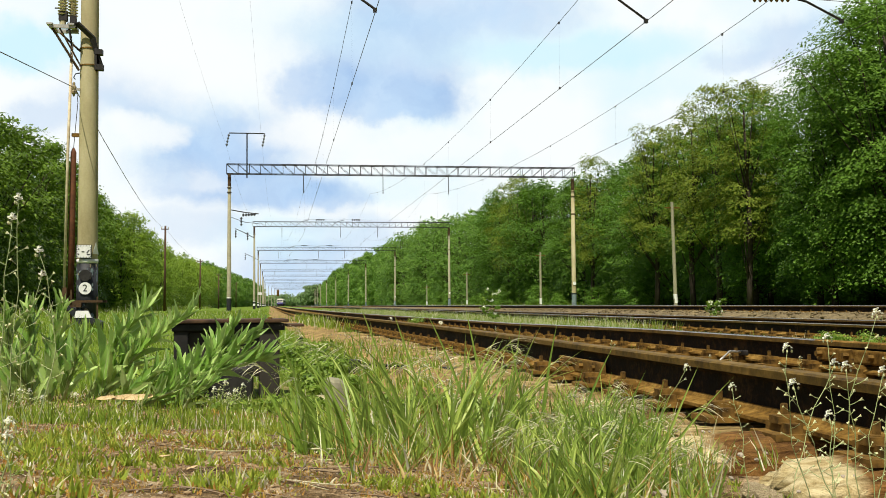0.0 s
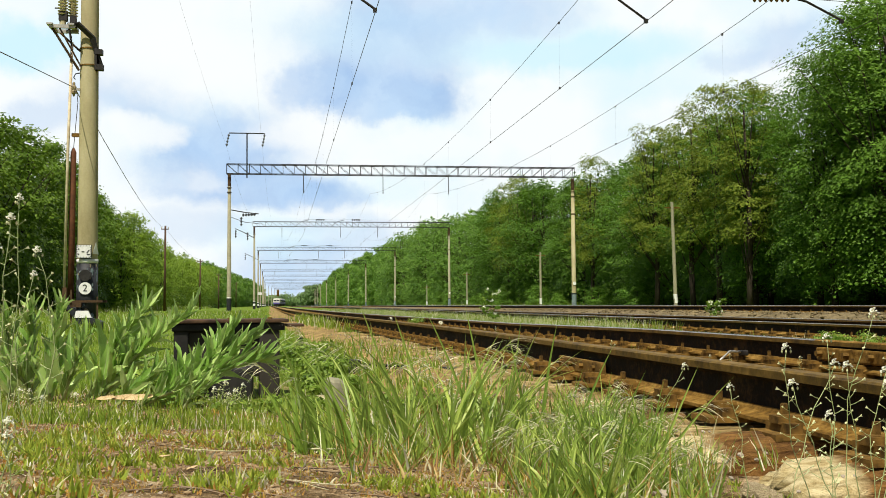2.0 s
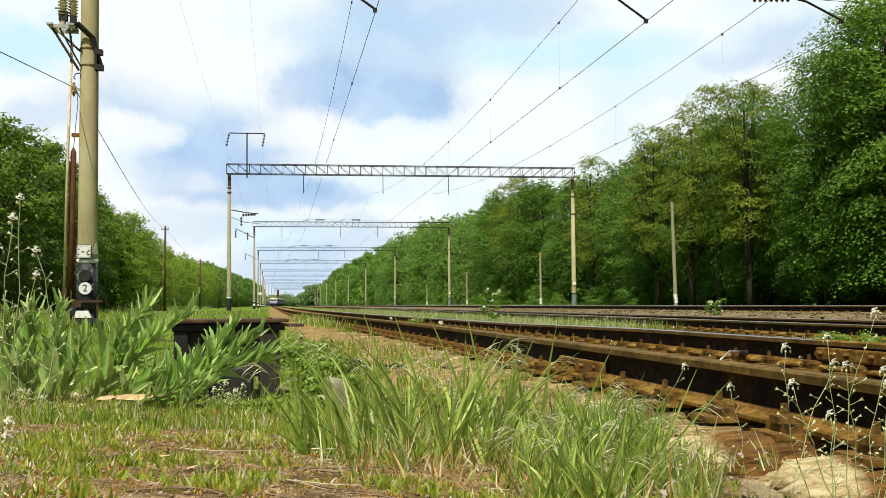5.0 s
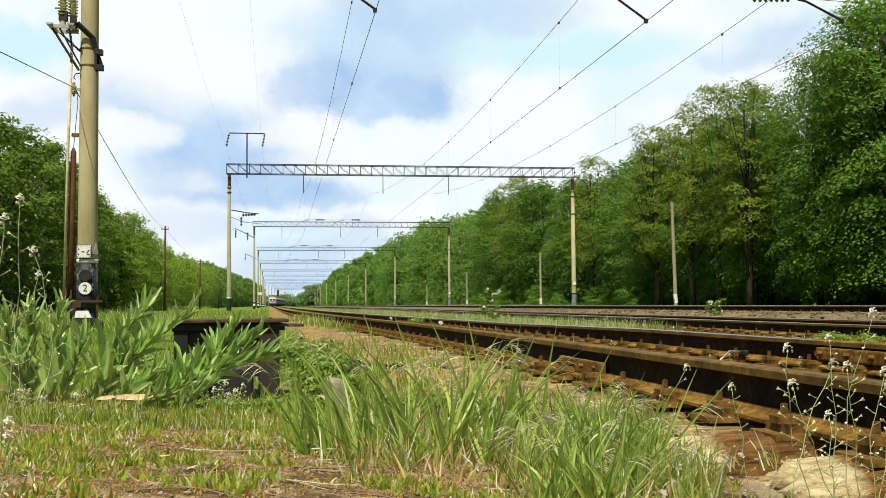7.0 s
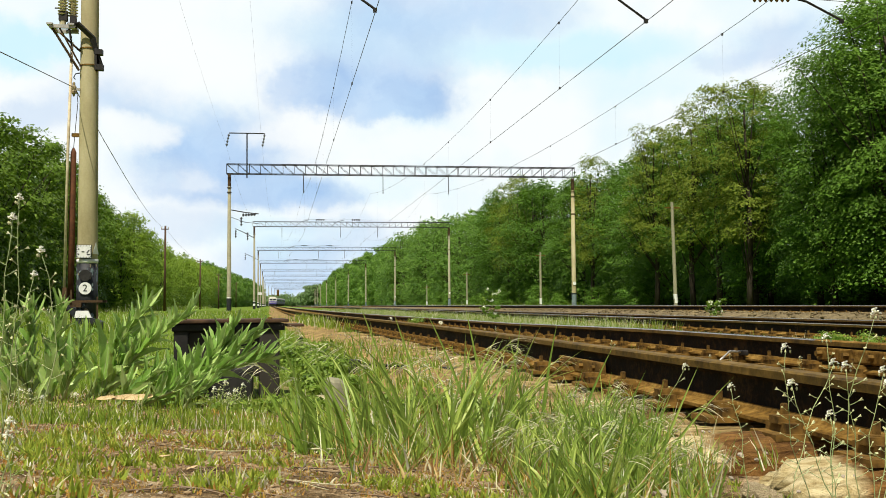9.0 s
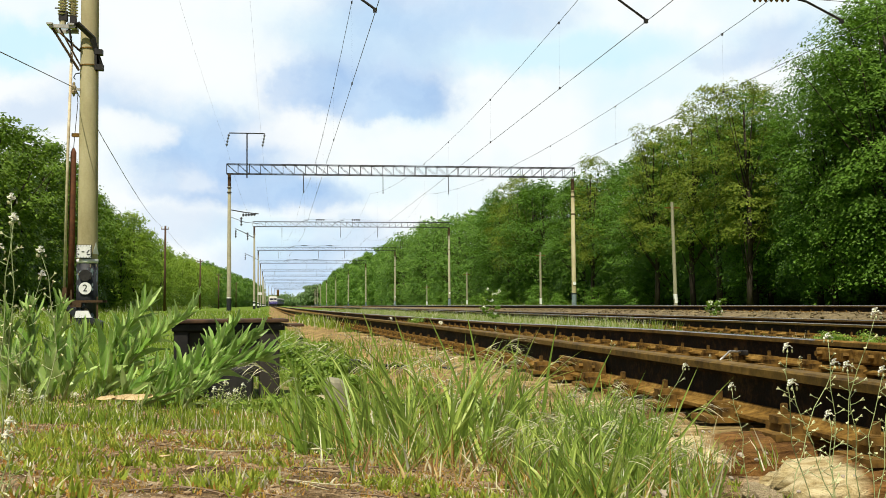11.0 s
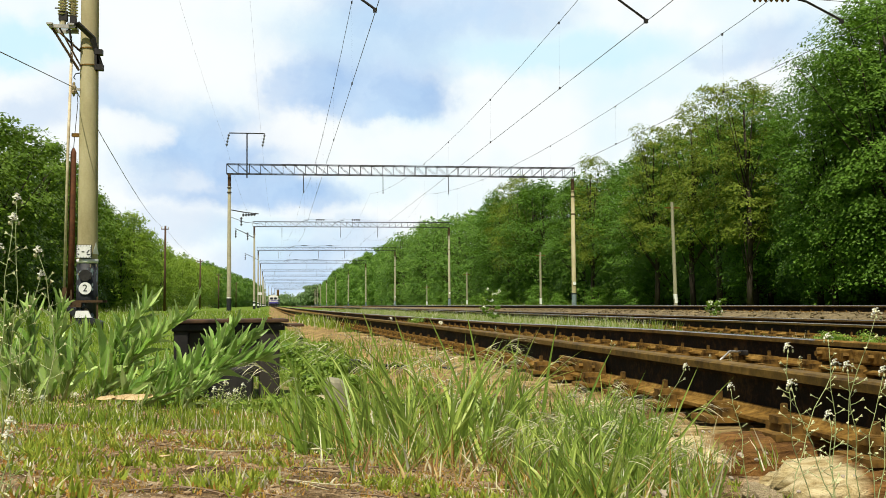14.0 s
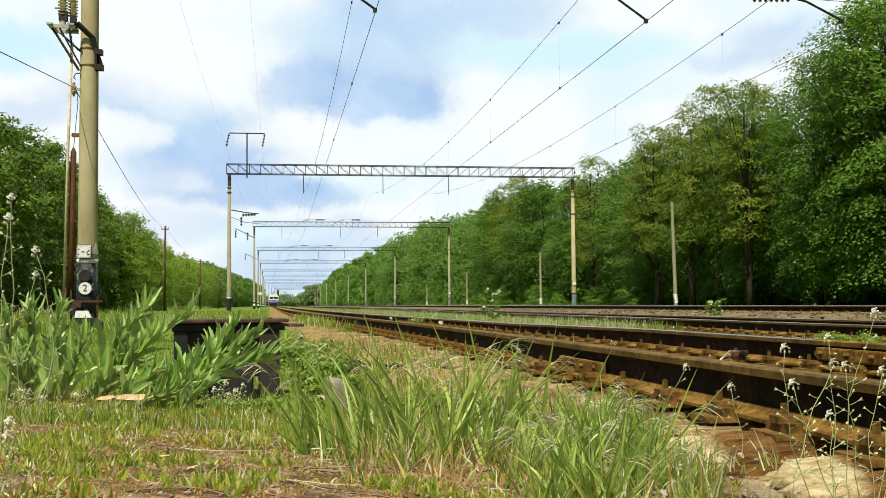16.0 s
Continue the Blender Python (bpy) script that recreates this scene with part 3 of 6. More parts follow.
def leaf_cloud(rnd, centres, size, per, aspect=0.75, flat=0.68, loose=0.55):
    """Three-cornered leaves gathered in flattened clumps: centres are (place, radius)."""
    vs, fs = [], []
    for c, r in centres:
        n = max(4, int(per * r * r))
        rag = rnd.uniform(0.8, 1.25)
        for _ in range(n):
            d = Vector((rnd.gauss(0, 1), rnd.gauss(0, 1), rnd.gauss(0, 1)))
            if d.length < 0.01:
                continue
            d.normalize()
            k = r * (0.35 + 0.80 * rnd.random() ** 0.55) * (1 + 0.5 * rag * noise.noise(d * 2.3 + c))
            p = c + Vector((d.x * k, d.y * k, d.z * k * flat))
            nrm = (d + Vector((0, 0, 0.5)) + loose * Vector((rnd.uniform(-1, 1), rnd.uniform(-1, 1), rnd.uniform(-1, 1)))).normalized()
            a = nrm.cross(Vector((rnd.uniform(-1, 1), rnd.uniform(-1, 1), -0.3))).normalized()
            b = nrm.cross(a)
            s = size * rnd.uniform(0.6, 1.35)
            o = len(vs)
            vs.extend([p - a * s * 0.5, p + a * s * 0.35 + b * s * aspect * 0.5 - nrm * s * 0.1, p + a * s * 0.35 - b * s * aspect * 0.5])
            fs.append((o, o + 1, o + 2))
    return vs, fs


def leaf_quads(rng, at, nrm, size):
    """One folded, pointed leaf at each place, facing its normal."""
    n = len(at)
    nrm = nrm / np.linalg.norm(nrm, axis=1)[:, None]
    a = np.cross(nrm, rng.normal(size=(n, 3)))
    a /= np.linalg.norm(a, axis=1)[:, None] + 1e-6
    b = np.cross(nrm, a)
    s = (size * rng.uniform(0.6, 1.35, n))[:, None]
    v = np.stack((at - a * s * 0.55, at + b * s * 0.33 - nrm * s * 0.10 - a * s * 0.05, at + a * s * 0.55 - nrm * s * 0.08, at - b * s * 0.33 - nrm * s * 0.10 - a * s * 0.05), axis=1)
    return v.reshape(-1, 3)


def tree_meshes(seed, h, w, leaf, sprays, per, low=0.1, mat=None, bough=0.62, fill=0.25, limbs=26, sharp=0.6, lobes=10, tuck=0.0):
    """Trunk with limbs, and a crown of leafy sprays that overlap like shingles round uneven masses."""
    rng = np.random.default_rng(seed)
    u = rng.random(sprays)
    az = rng.uniform(0, 2 * math.pi, sprays)
    prof = np.sin(math.pi * np.clip(0.16 + 0.80 * u ** 1.1, 0, 1)) ** sharp
    prof *= 1 - tuck * np.clip(1 - u / 0.32, 0, 1)        # the lower boughs stand back under the upper ones
    mass = np.zeros(sprays)
    for _ in range(lobes):
        a0, u0, g = rng.uniform(0, 2 * math.pi), rng.random(), rng.uniform(0.6, 1.0)
        da = (az - a0 + math.pi) % (2 * math.pi) - math.pi
        mass = np.maximum(mass, g * np.exp(-(da / 0.62) ** 2 - ((u - u0) / 0.17) ** 2))
    reach = w * 0.5 * prof * (0.56 + 0.52 * mass)
    r = reach * (0.55 + 0.45 * np.sqrt(rng.random(sprays)))
    c = np.stack((r * np.cos(az), r * np.sin(az), h * (low + (1 - low) * u) + 0.5 * (mass - 0.5)), axis=1)
    out = np.stack((np.cos(az), np.sin(az), 0.75 * (u - 0.35)), axis=1)
    out /= np.linalg.norm(out, axis=1)[:, None]
    side = np.stack((-np.sin(az), np.cos(az), np.zeros(sprays)), axis=1)
    size = bough * rng.uniform(0.55, 1.45, sprays) * (1.1 - 0.3 * u)
    k = np.repeat(np.arange(sprays), np.maximum(3, (per * (size / bough) ** 2).astype(int)))
    n = len(k)
    rr, th = np.sqrt(rng.random(n)) * rng.uniform(0.75, 1.2, n), rng.uniform(0, 2 * math.pi, n)
    s, t, a = (rr * np.cos(th))[:, None], (rr * np.sin(th))[:, None], size[k][:, None]
    up = np.array((0.0, 0.0, 1.0))
    dome = 0.75 * (1 - np.minimum(1, s * s + t * t)) * rng.uniform(0.25, 1.0, (n, 1)) - 0.50 * np.maximum(0, s) ** 2
    at = c[k] + out[k] * s * a * 1.15 + side[k] * t * a + up * dome * a + rng.normal(size=(n, 3)) * 0.07 * a
    nrm = up * 0.85 + out[k] * (0.6 + 0.6 * s) + side[k] * 0.7 * t + rng.normal(size=(n, 3)) * 0.26
    v = leaf_quads(rng, at, nrm, leaf)
    m = int(n * fill)
    if m:
        q = rng.integers(0, sprays, m)
        inner = c[q] * np.array((0.62, 0.62, 1.0)) + rng.normal(size=(m, 3)) * 0.5 * bough
        v = np.concatenate((v, leaf_quads(rng, inner, rng.normal(size=(m, 3)) + up, leaf * 1.7)))
    top = h / np.max(v[:, 2])
    v[:, 2] *= top
    me = bpy.data.meshes.new("crown")
    me.from_pydata(v.tolist(), [], np.arange(len(v)).reshape(-1, 4).tolist())
    me.materials.append(mat or LEAVES)
    trunk = Geo()
    pts = [Vector((0.12 * math.sin(i + seed) * (i > 0), 0.12 * math.cos(2 * i) * (i > 0), h * 0.86 * i / 6)) for i in range(7)]
    trunk.tube(pts, [h * 0.013 * (1 - 0.8 * i / 6) + 0.02 for i in range(7)], 8)
    for i in rng.integers(0, sprays, limbs):
        end = Vector((c[i][0], c[i][1], c[i][2] * top))
        foot = max(0.08, 0.86 * end.z / h - 0.16) * 6
        j = min(5, int(foot))
        base = pts[j].lerp(pts[j + 1], min(1.0, foot - j))
        mid = base.lerp(end, 0.5) + Vector((0, 0, -0.15))
        trunk.tube([base, mid, end], [h * 0.0042, h * 0.0026, 0.012], 4)
    return trunk.mesh("trunk", BARK, smooth=True), me


TREES = []


def place_tree(meshes, label, x, y, z, turn, s, group, sx=1.0):
    t = thing("tree", label, "tree", Matrix.Translation((x, y, z)) @ Euler((0, 0, radians(turn))).to_matrix().to_4x4() @ Matrix.Diagonal((s * sx, s * sx, s, 1)), group)
    part("trunk", meshes[0], None, t)
    part("crown", meshes[1], None, t)
    TREES.append(t)
    return t


def build_woods():
    rnd = random.Random(11)
    near = [tree_meshes(20 + i, 16.0, 10.5, 0.15, 370, 84, 0.10, bough=0.86, fill=0.12, tuck=0.4) for i in range(4)]
    back = [tree_meshes(25 + i, 16.0, 10.5, 0.46, 150, 17, 0.10, bough=1.2) for i in range(2)]
    mid = [tree_meshes(30 + i, 16.0, 10.5, 0.24, 240, 36, 0.05, LEAVES_MID, 1.0, 0.12, tuck=0.4) for i in range(3)]
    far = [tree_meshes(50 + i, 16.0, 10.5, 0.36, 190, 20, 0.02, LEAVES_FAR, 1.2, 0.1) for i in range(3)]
    shrub = [tree_meshes(80 + i, 4.6, 6.0, 0.20, 130, 30, 0.02, LEAVES, 0.6, limbs=8) for i in range(2)]
    under = [tree_meshes(84 + i, 4.6, 6.0, 0.5, 40, 14, 0.02, bough=0.9, limbs=6) for i in range(2)]
    pale = [tree_meshes(40 + i, 16.0, 7.0, 0.16, 240, 52, 0.30, LEAVES_PALE, 0.62, 0.0, 16) for i in range(2)]
    wood, thicket = "trees of the wood", "shrubs of the wood"
    lab = "tall broadleaf tree in full green leaf beside the line"
    line = spline([(36, 16.5), (50, 17.2), (58, 17.4), (66, 16.4), (76, 15.6), (100, 15.9), (114, 15.6), (130, 17.2), (150, 18.0), (170, 18.4), (205, 19.6), (300, 20.2)])

    def bush(kind, label, x, y, s):
        t = place_tree(kind[rnd.randrange(2)], label, x, y, -0.4, rnd.uniform(0, 360), s, thicket)
        t.name = "shrub"
        tagged(t, category="shrub")

    y = 36.0
    while y < 300:
        o = bend(y)
        for row in range(2):
            src = (back if row else near) if y < 92 else (mid if y < 170 else far)
            hgt = line(y) * rnd.uniform(0.88, 1.0) * (1.0, 1.04)[row]
            place_tree(src[rnd.randrange(len(src))], lab, 32.0 + o + row * 5.5 + rnd.uniform(-1.2, 1.2), y + rnd.uniform(-1.2, 1.2) + row * 2, -0.4, rnd.uniform(0, 360), hgt / 16.0, wood, rnd.uniform(0.92, 1.08))
        if y < 230:
            bush(under, "low leafy shrub in the shade of the wood", 46 + o + rnd.uniform(-1, 1), y + 2.5, rnd.uniform(1.0, 1.3))
            bush(under, "low leafy shrub in the shade of the wood", 41 + o + rnd.uniform(-1, 1), y, rnd.uniform(0.9, 1.2))
        if 64 < y < 220 and rnd.random() < 0.65:
            bush(shrub, "low leafy shrub at the edge of the wood", 28.4 + o + rnd.uniform(-0.8, 1.0), y + rnd.uniform(-2, 2), rnd.uniform(0.35, 0.75))
        y += (5.6 if y < 130 else 7.0) * rnd.uniform(0.85, 1.15)
    big = tree_meshes(29, 18.4, 11.5, 0.15, 540, 92, 0.12, bough=0.90, fill=0.30, lobes=16, sharp=0.45, tuck=0.5)
    place_tree(big, "great broadleaf tree standing above the edge of the wood", 34.0, 56.5, -0.4, 120, 1.01, wood)
    for x, yy, s in ((29.0, 64.5, 0.94), (29.3, 70.0, 1.0), (29.6, 75.5, 0.98), (29.4, 83, 0.96), (30.2, 104, 0.98), (30.5, 140, 1.14), (30.5, 146, 1.12)):
        place_tree(pale[int(yy) % 2], "young tree with thin yellowish spring leaves", x, yy, -0.4, rnd.uniform(0, 360), s, wood)
    labl = "leafy green tree in the belt beside the line"
    nearl = [tree_meshes(60 + i, 11.0, 7.4, 0.19, 270, 30, 0.02, LEAVES_LEFT, 0.62, 0.12, 16, 0.75) for i in range(3)]
    midl = [tree_meshes(65 + i, 11.0, 7.4, 0.34, 150, 15, 0.02, LEAVES_LIME, 0.9, 0.1, 10, 0.75) for i in range(3)]
    low_line = spline([(40, 12.4), (60, 12.8), (75, 13.4), (90, 13.2), (112, 11.0), (130, 10.4), (150, 10.2), (200, 10.6), (250, 11.0), (300, 12.4)])
    y = 44.0
    while y < 300:
        o = bend(y)
        src = nearl if y < 118 else midl
        for row in range(2):
            m = (midl if row else src)[rnd.randrange(3)]
            place_tree(m, labl, -18.5 + o - row * 4 + rnd.uniform(-1, 1), y + rnd.uniform(-1.2, 1.2), -0.4, rnd.uniform(0, 360), low_line(y) * rnd.uniform(0.86, 1.0) / 11.0, "trees of the belt", rnd.uniform(0.9, 1.1))
        y += (4.0 if y < 140 else 5.0) * rnd.uniform(0.85, 1.15)
    lime = [tree_meshes(90 + i, 11.0, 6.2, 0.19, 250, 30, 0.02, LEAVES_LIME, 0.62, 0.12, 16, 0.75) for i in range(2)]
    for i, (x, yy, s) in enumerate(((-15.4, 103, 0.86), (-15.2, 109, 0.96), (-15.3, 115, 0.93), (-15.4, 122, 0.86), (-15.6, 136, 0.78))):
        place_tree(lime[i % 2], "fresh lime-green bushy tree in the belt", x, yy, -0.4, 77 * i, s, "trees of the belt")
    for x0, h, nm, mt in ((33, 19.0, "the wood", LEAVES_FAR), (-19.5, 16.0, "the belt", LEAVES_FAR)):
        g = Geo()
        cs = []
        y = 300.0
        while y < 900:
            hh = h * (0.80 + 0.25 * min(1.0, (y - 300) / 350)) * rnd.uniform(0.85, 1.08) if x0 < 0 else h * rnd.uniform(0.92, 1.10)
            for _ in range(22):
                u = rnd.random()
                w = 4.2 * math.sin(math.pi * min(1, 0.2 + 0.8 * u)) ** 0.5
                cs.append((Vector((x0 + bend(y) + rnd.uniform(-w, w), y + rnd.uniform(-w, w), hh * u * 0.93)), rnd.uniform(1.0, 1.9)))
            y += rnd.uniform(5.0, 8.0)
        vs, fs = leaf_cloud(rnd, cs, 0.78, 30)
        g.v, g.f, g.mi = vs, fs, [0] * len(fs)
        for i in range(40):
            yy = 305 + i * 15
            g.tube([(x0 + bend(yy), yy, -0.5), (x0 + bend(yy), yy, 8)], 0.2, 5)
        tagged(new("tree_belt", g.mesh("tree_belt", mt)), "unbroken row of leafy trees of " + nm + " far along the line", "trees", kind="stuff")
    # the woods that close the view where the line bends away, haze put into their leaf colour
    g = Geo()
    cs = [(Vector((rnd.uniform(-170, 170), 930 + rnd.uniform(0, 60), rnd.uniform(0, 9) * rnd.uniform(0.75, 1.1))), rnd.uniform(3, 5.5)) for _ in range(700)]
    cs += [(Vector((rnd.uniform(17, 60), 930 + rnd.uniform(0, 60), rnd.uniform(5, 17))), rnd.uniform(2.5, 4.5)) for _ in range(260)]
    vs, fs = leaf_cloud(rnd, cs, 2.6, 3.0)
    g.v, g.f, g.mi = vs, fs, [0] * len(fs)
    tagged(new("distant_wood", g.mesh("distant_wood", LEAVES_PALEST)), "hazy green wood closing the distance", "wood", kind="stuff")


build_woods()


# ---------------------------------------------------------------- sky backdrop with drifting clouds
def build_sky():
    R = 3600.0
    g = Geo()
    na, ne = 60, 24
    az0, az1, el0, el1 = -32.0, 48.0, -1.5, 34.0
    uv = []
    for j in range(ne + 1):
        for i in range(na + 1):
            a, e = radians(az0 + (az1 - az0) * i / na), radians(el0 + (el1 - el0) * j / ne)
            g.v.append(Vector((R * math.sin(a) * math.cos(e), R * math.cos(a) * math.cos(e), R * math.sin(e))))
            uv.append((math.degrees(a) / 10, math.degrees(e) / 10))
    g.f = [(j * (na + 1) + i, (j + 1) * (na + 1) + i, (j + 1) * (na + 1) + i + 1, j * (na + 1) + i + 1) for j in range(ne) for i in range(na)]
    g.mi = [0] * len(g.f)
    n = Nodes("clouded_sky", 1.0)
    uvn = n.add("ShaderNodeUVMap")
    uvn.uv_map = "sky"
    co = uvn.outputs[0]
    warp = n.add("ShaderNodeTexNoise", Scale=3.2, Detail=9, Roughness=0.62)
    n.link(co, warp.inputs["Vector"])
    off = n.add("ShaderNodeVectorMath")
    off.operation = 'MULTIPLY_ADD'
    n.link(warp.outputs["Color"], off.inputs[0])
    off.inputs[1].default_value = (0.50, 0.26, 0)
    n.link(co, off.inputs[2])
    wob = n.add("ShaderNodeVectorMath")
    wob.operation = 'SUBTRACT'
    n.link(off.outputs[0], wob.inputs[0])
    wob.inputs[1].default_value = (0.25, 0.13, 0)
    p = wob.outputs[0]

    def cloud(az, el, ra, above, below, soft):
        """A patch with its own reach above and below its middle."""
        v = n.add("ShaderNodeVectorMath")
        v.operation = 'SUBTRACT'
        n.link(p, v.inputs[0])
        v.inputs[1].default_value = (az / 10, el / 10, 0)
        xyz = n.add("ShaderNodeSeparateXYZ")
        n.link(v.outputs[0], xyz.inputs[0])
        dx = n.math('MULTIPLY', xyz.outputs[0], 10 / ra)
        dy = n.math('SUBTRACT', n.math('MULTIPLY', n.math('MAXIMUM', xyz.outputs[1], 0.0), 10 / above), n.math('MULTIPLY', n.math('MINIMUM', xyz.outputs[1], 0.0), 10 / below))
        d = n.math('SQRT', n.math('ADD', n.math('MULTIPLY', dx, dx), n.math('MULTIPLY', dy, dy)))
        mr = n.add("ShaderNodeMapRange")
        mr.interpolation_type = 'SMOOTHSTEP'
        mr.inputs[1].default_value, mr.inputs[2].default_value = 1.0 + soft * 0.4, 1.0 - soft * 0.6
        mr.inputs[3].default_value, mr.inputs[4].default_value = 0.0, 1.0
        n.link(d, mr.inputs[0])
        return mr.outputs[0]

    c = n.ramp(n.noise(1.6, 4, 0.5, co), (0.32, (0.80, 0.93, 0.98)), (0.55, (0.935, 0.975, 0.98)))
    shade = n.ramp(n.noise(3.0, 5, 0.55, wob.outputs[0]), (0.34, (0.27, 0.47, 0.80)), (0.64, (0.42, 0.63, 0.91)))
    gap, puff = (0.60, 0.88, 0.99), (0.95, 0.98, 0.98)
    for tone, rows in ((gap, CLOUD_GAPS), (shade, CLOUD_SHADE), (puff, CLOUD_PUFFS), (shade, CLOUD_FRONT)):
        for az, el, ra, above, below, soft, k in rows:
            c = n.mix(n.math('MULTIPLY', cloud(az, el, ra, above, below, soft), k), c, tone)
    em = n.add("ShaderNodeEmission", Strength=0.90)
    n.link(c, em.inputs[0])
    n.link(em.outputs[0], n.t.nodes["Material Output"].inputs[0])
    me = g.mesh("backdrop", n.m, smooth=True)
    layer = me.uv_layers.new(name="sky")
    for lp in me.loops:
        layer.data[lp.index].uv = uv[lp.vertex_index]
    return tagged(new("backdrop", me), "bright sky with drifting white and blue-grey clouds", "sky", kind="structure")


# azimuth, elevation, half width, reach above and below in degrees, softness, strength
CLOUD_SHADE = [(7.82, 15.65, 6.05, 2.12, 1.82, 1, 0.55), (4.49, 13.31, 5.15, 2.42, 1.82, 1, 0.4), (-8.07, 10.94, 3.63, 1.66, 1.36, 1, 0.5), (-12.43, 9.62, 1.97, 1.06, 0.91, 1, 0.4),
               (-3.23, 8.62, 4.24, 1.82, 1.82, 1, 0.7), (-5.25, 7.55, 3.33, 1.36, 1.36, 1, 0.45), (-2.06, 6.12, 5.15, 1.21, 1.03, 0.8, 0.7), (1.49, 5.85, 2.42, 0.97, 0.76, 1, 0.45),
               (25.99, 13.12, 2.57, 1.51, 1.36, 1, 0.45), (23.21, 12.33, 1.82, 0.61, 0.54, 1, 0.3), (0.3, 1.5, 4.24, 1.66, 1.21, 1, 0.5), (-5.25, 4.03, 2.72, 1.21, 0.91, 1, 0.3),
               (3.89, 3.0, 3.33, 0.91, 0.76, 1, 0.35), (12.65, 15.18, 3.63, 1.21, 0.91, 1, 0.25), (2.69, 4.2, 3.63, 0.76, 0.61, 1, 0.25)]
CLOUD_GAPS = [(-13.61, 13.01, 2.72, 1.36, 1.21, 0.9, 0.85), (15.35, 13.25, 7.57, 1.21, 1.21, 1, 0.75), (5.7, 14.34, 6.66, 1.82, 1.51, 1, 0.4), (19.18, 11.55, 4.54, 1.51, 1.21, 1, 0.35),
               (3.89, 6.32, 4.54, 0.91, 0.91, 1, 0.3), (-0.88, 3.6, 3.63, 1.21, 1.21, 1, 0.4)]
CLOUD_PUFFS = [(-5.82, 12.6, 5.45, 2.57, 1.97, 1, 0.9), (-7.65, 9.32, 2.18, 0.79, 1.09, 0.9, 0.75), (-4.82, 6.53, 1.51, 0.73, 0.61, 1, 0.5), (0.45, 9.42, 2.88, 0.91, 1.36, 0.9, 0.8),
               (6.91, 8.67, 3.63, 0.85, 1.21, 1, 0.7), (-11.36, 8.12, 1.82, 1.21, 1.21, 1, 0.5)]
CLOUD_FRONT = [(4.04, 10.86, 4.99, 2.88, 1.03, 0.7, 0.42), (1.49, 11.21, 2.72, 1.66, 1.03, 0.7, 0.38), (4.64, 10.75, 3.93, 1.88, 0.91, 0.6, 0.34), (6.76, 10.82, 2.27, 1.51, 1.09, 0.7, 0.34)]
SKY = build_sky()



# ---------------------------------------------------------------- the mast nearest the camera
def letter(ch, size, mat, at, parent):
    c = bpy.data.curves.new("digit", 'FONT')
    c.body, c.size, c.align_x, c.align_y, c.extrude = ch, size, 'CENTER', 'CENTER', 0.002
    ob = bpy.data.objects.new("digit", c)
    me = bpy.data.meshes.new_from_object(ob)
    bpy.data.objects.remove(ob)
    me.materials.append(mat)
    d = part("digit", me, None, parent)
    d.matrix_basis = at
    return d


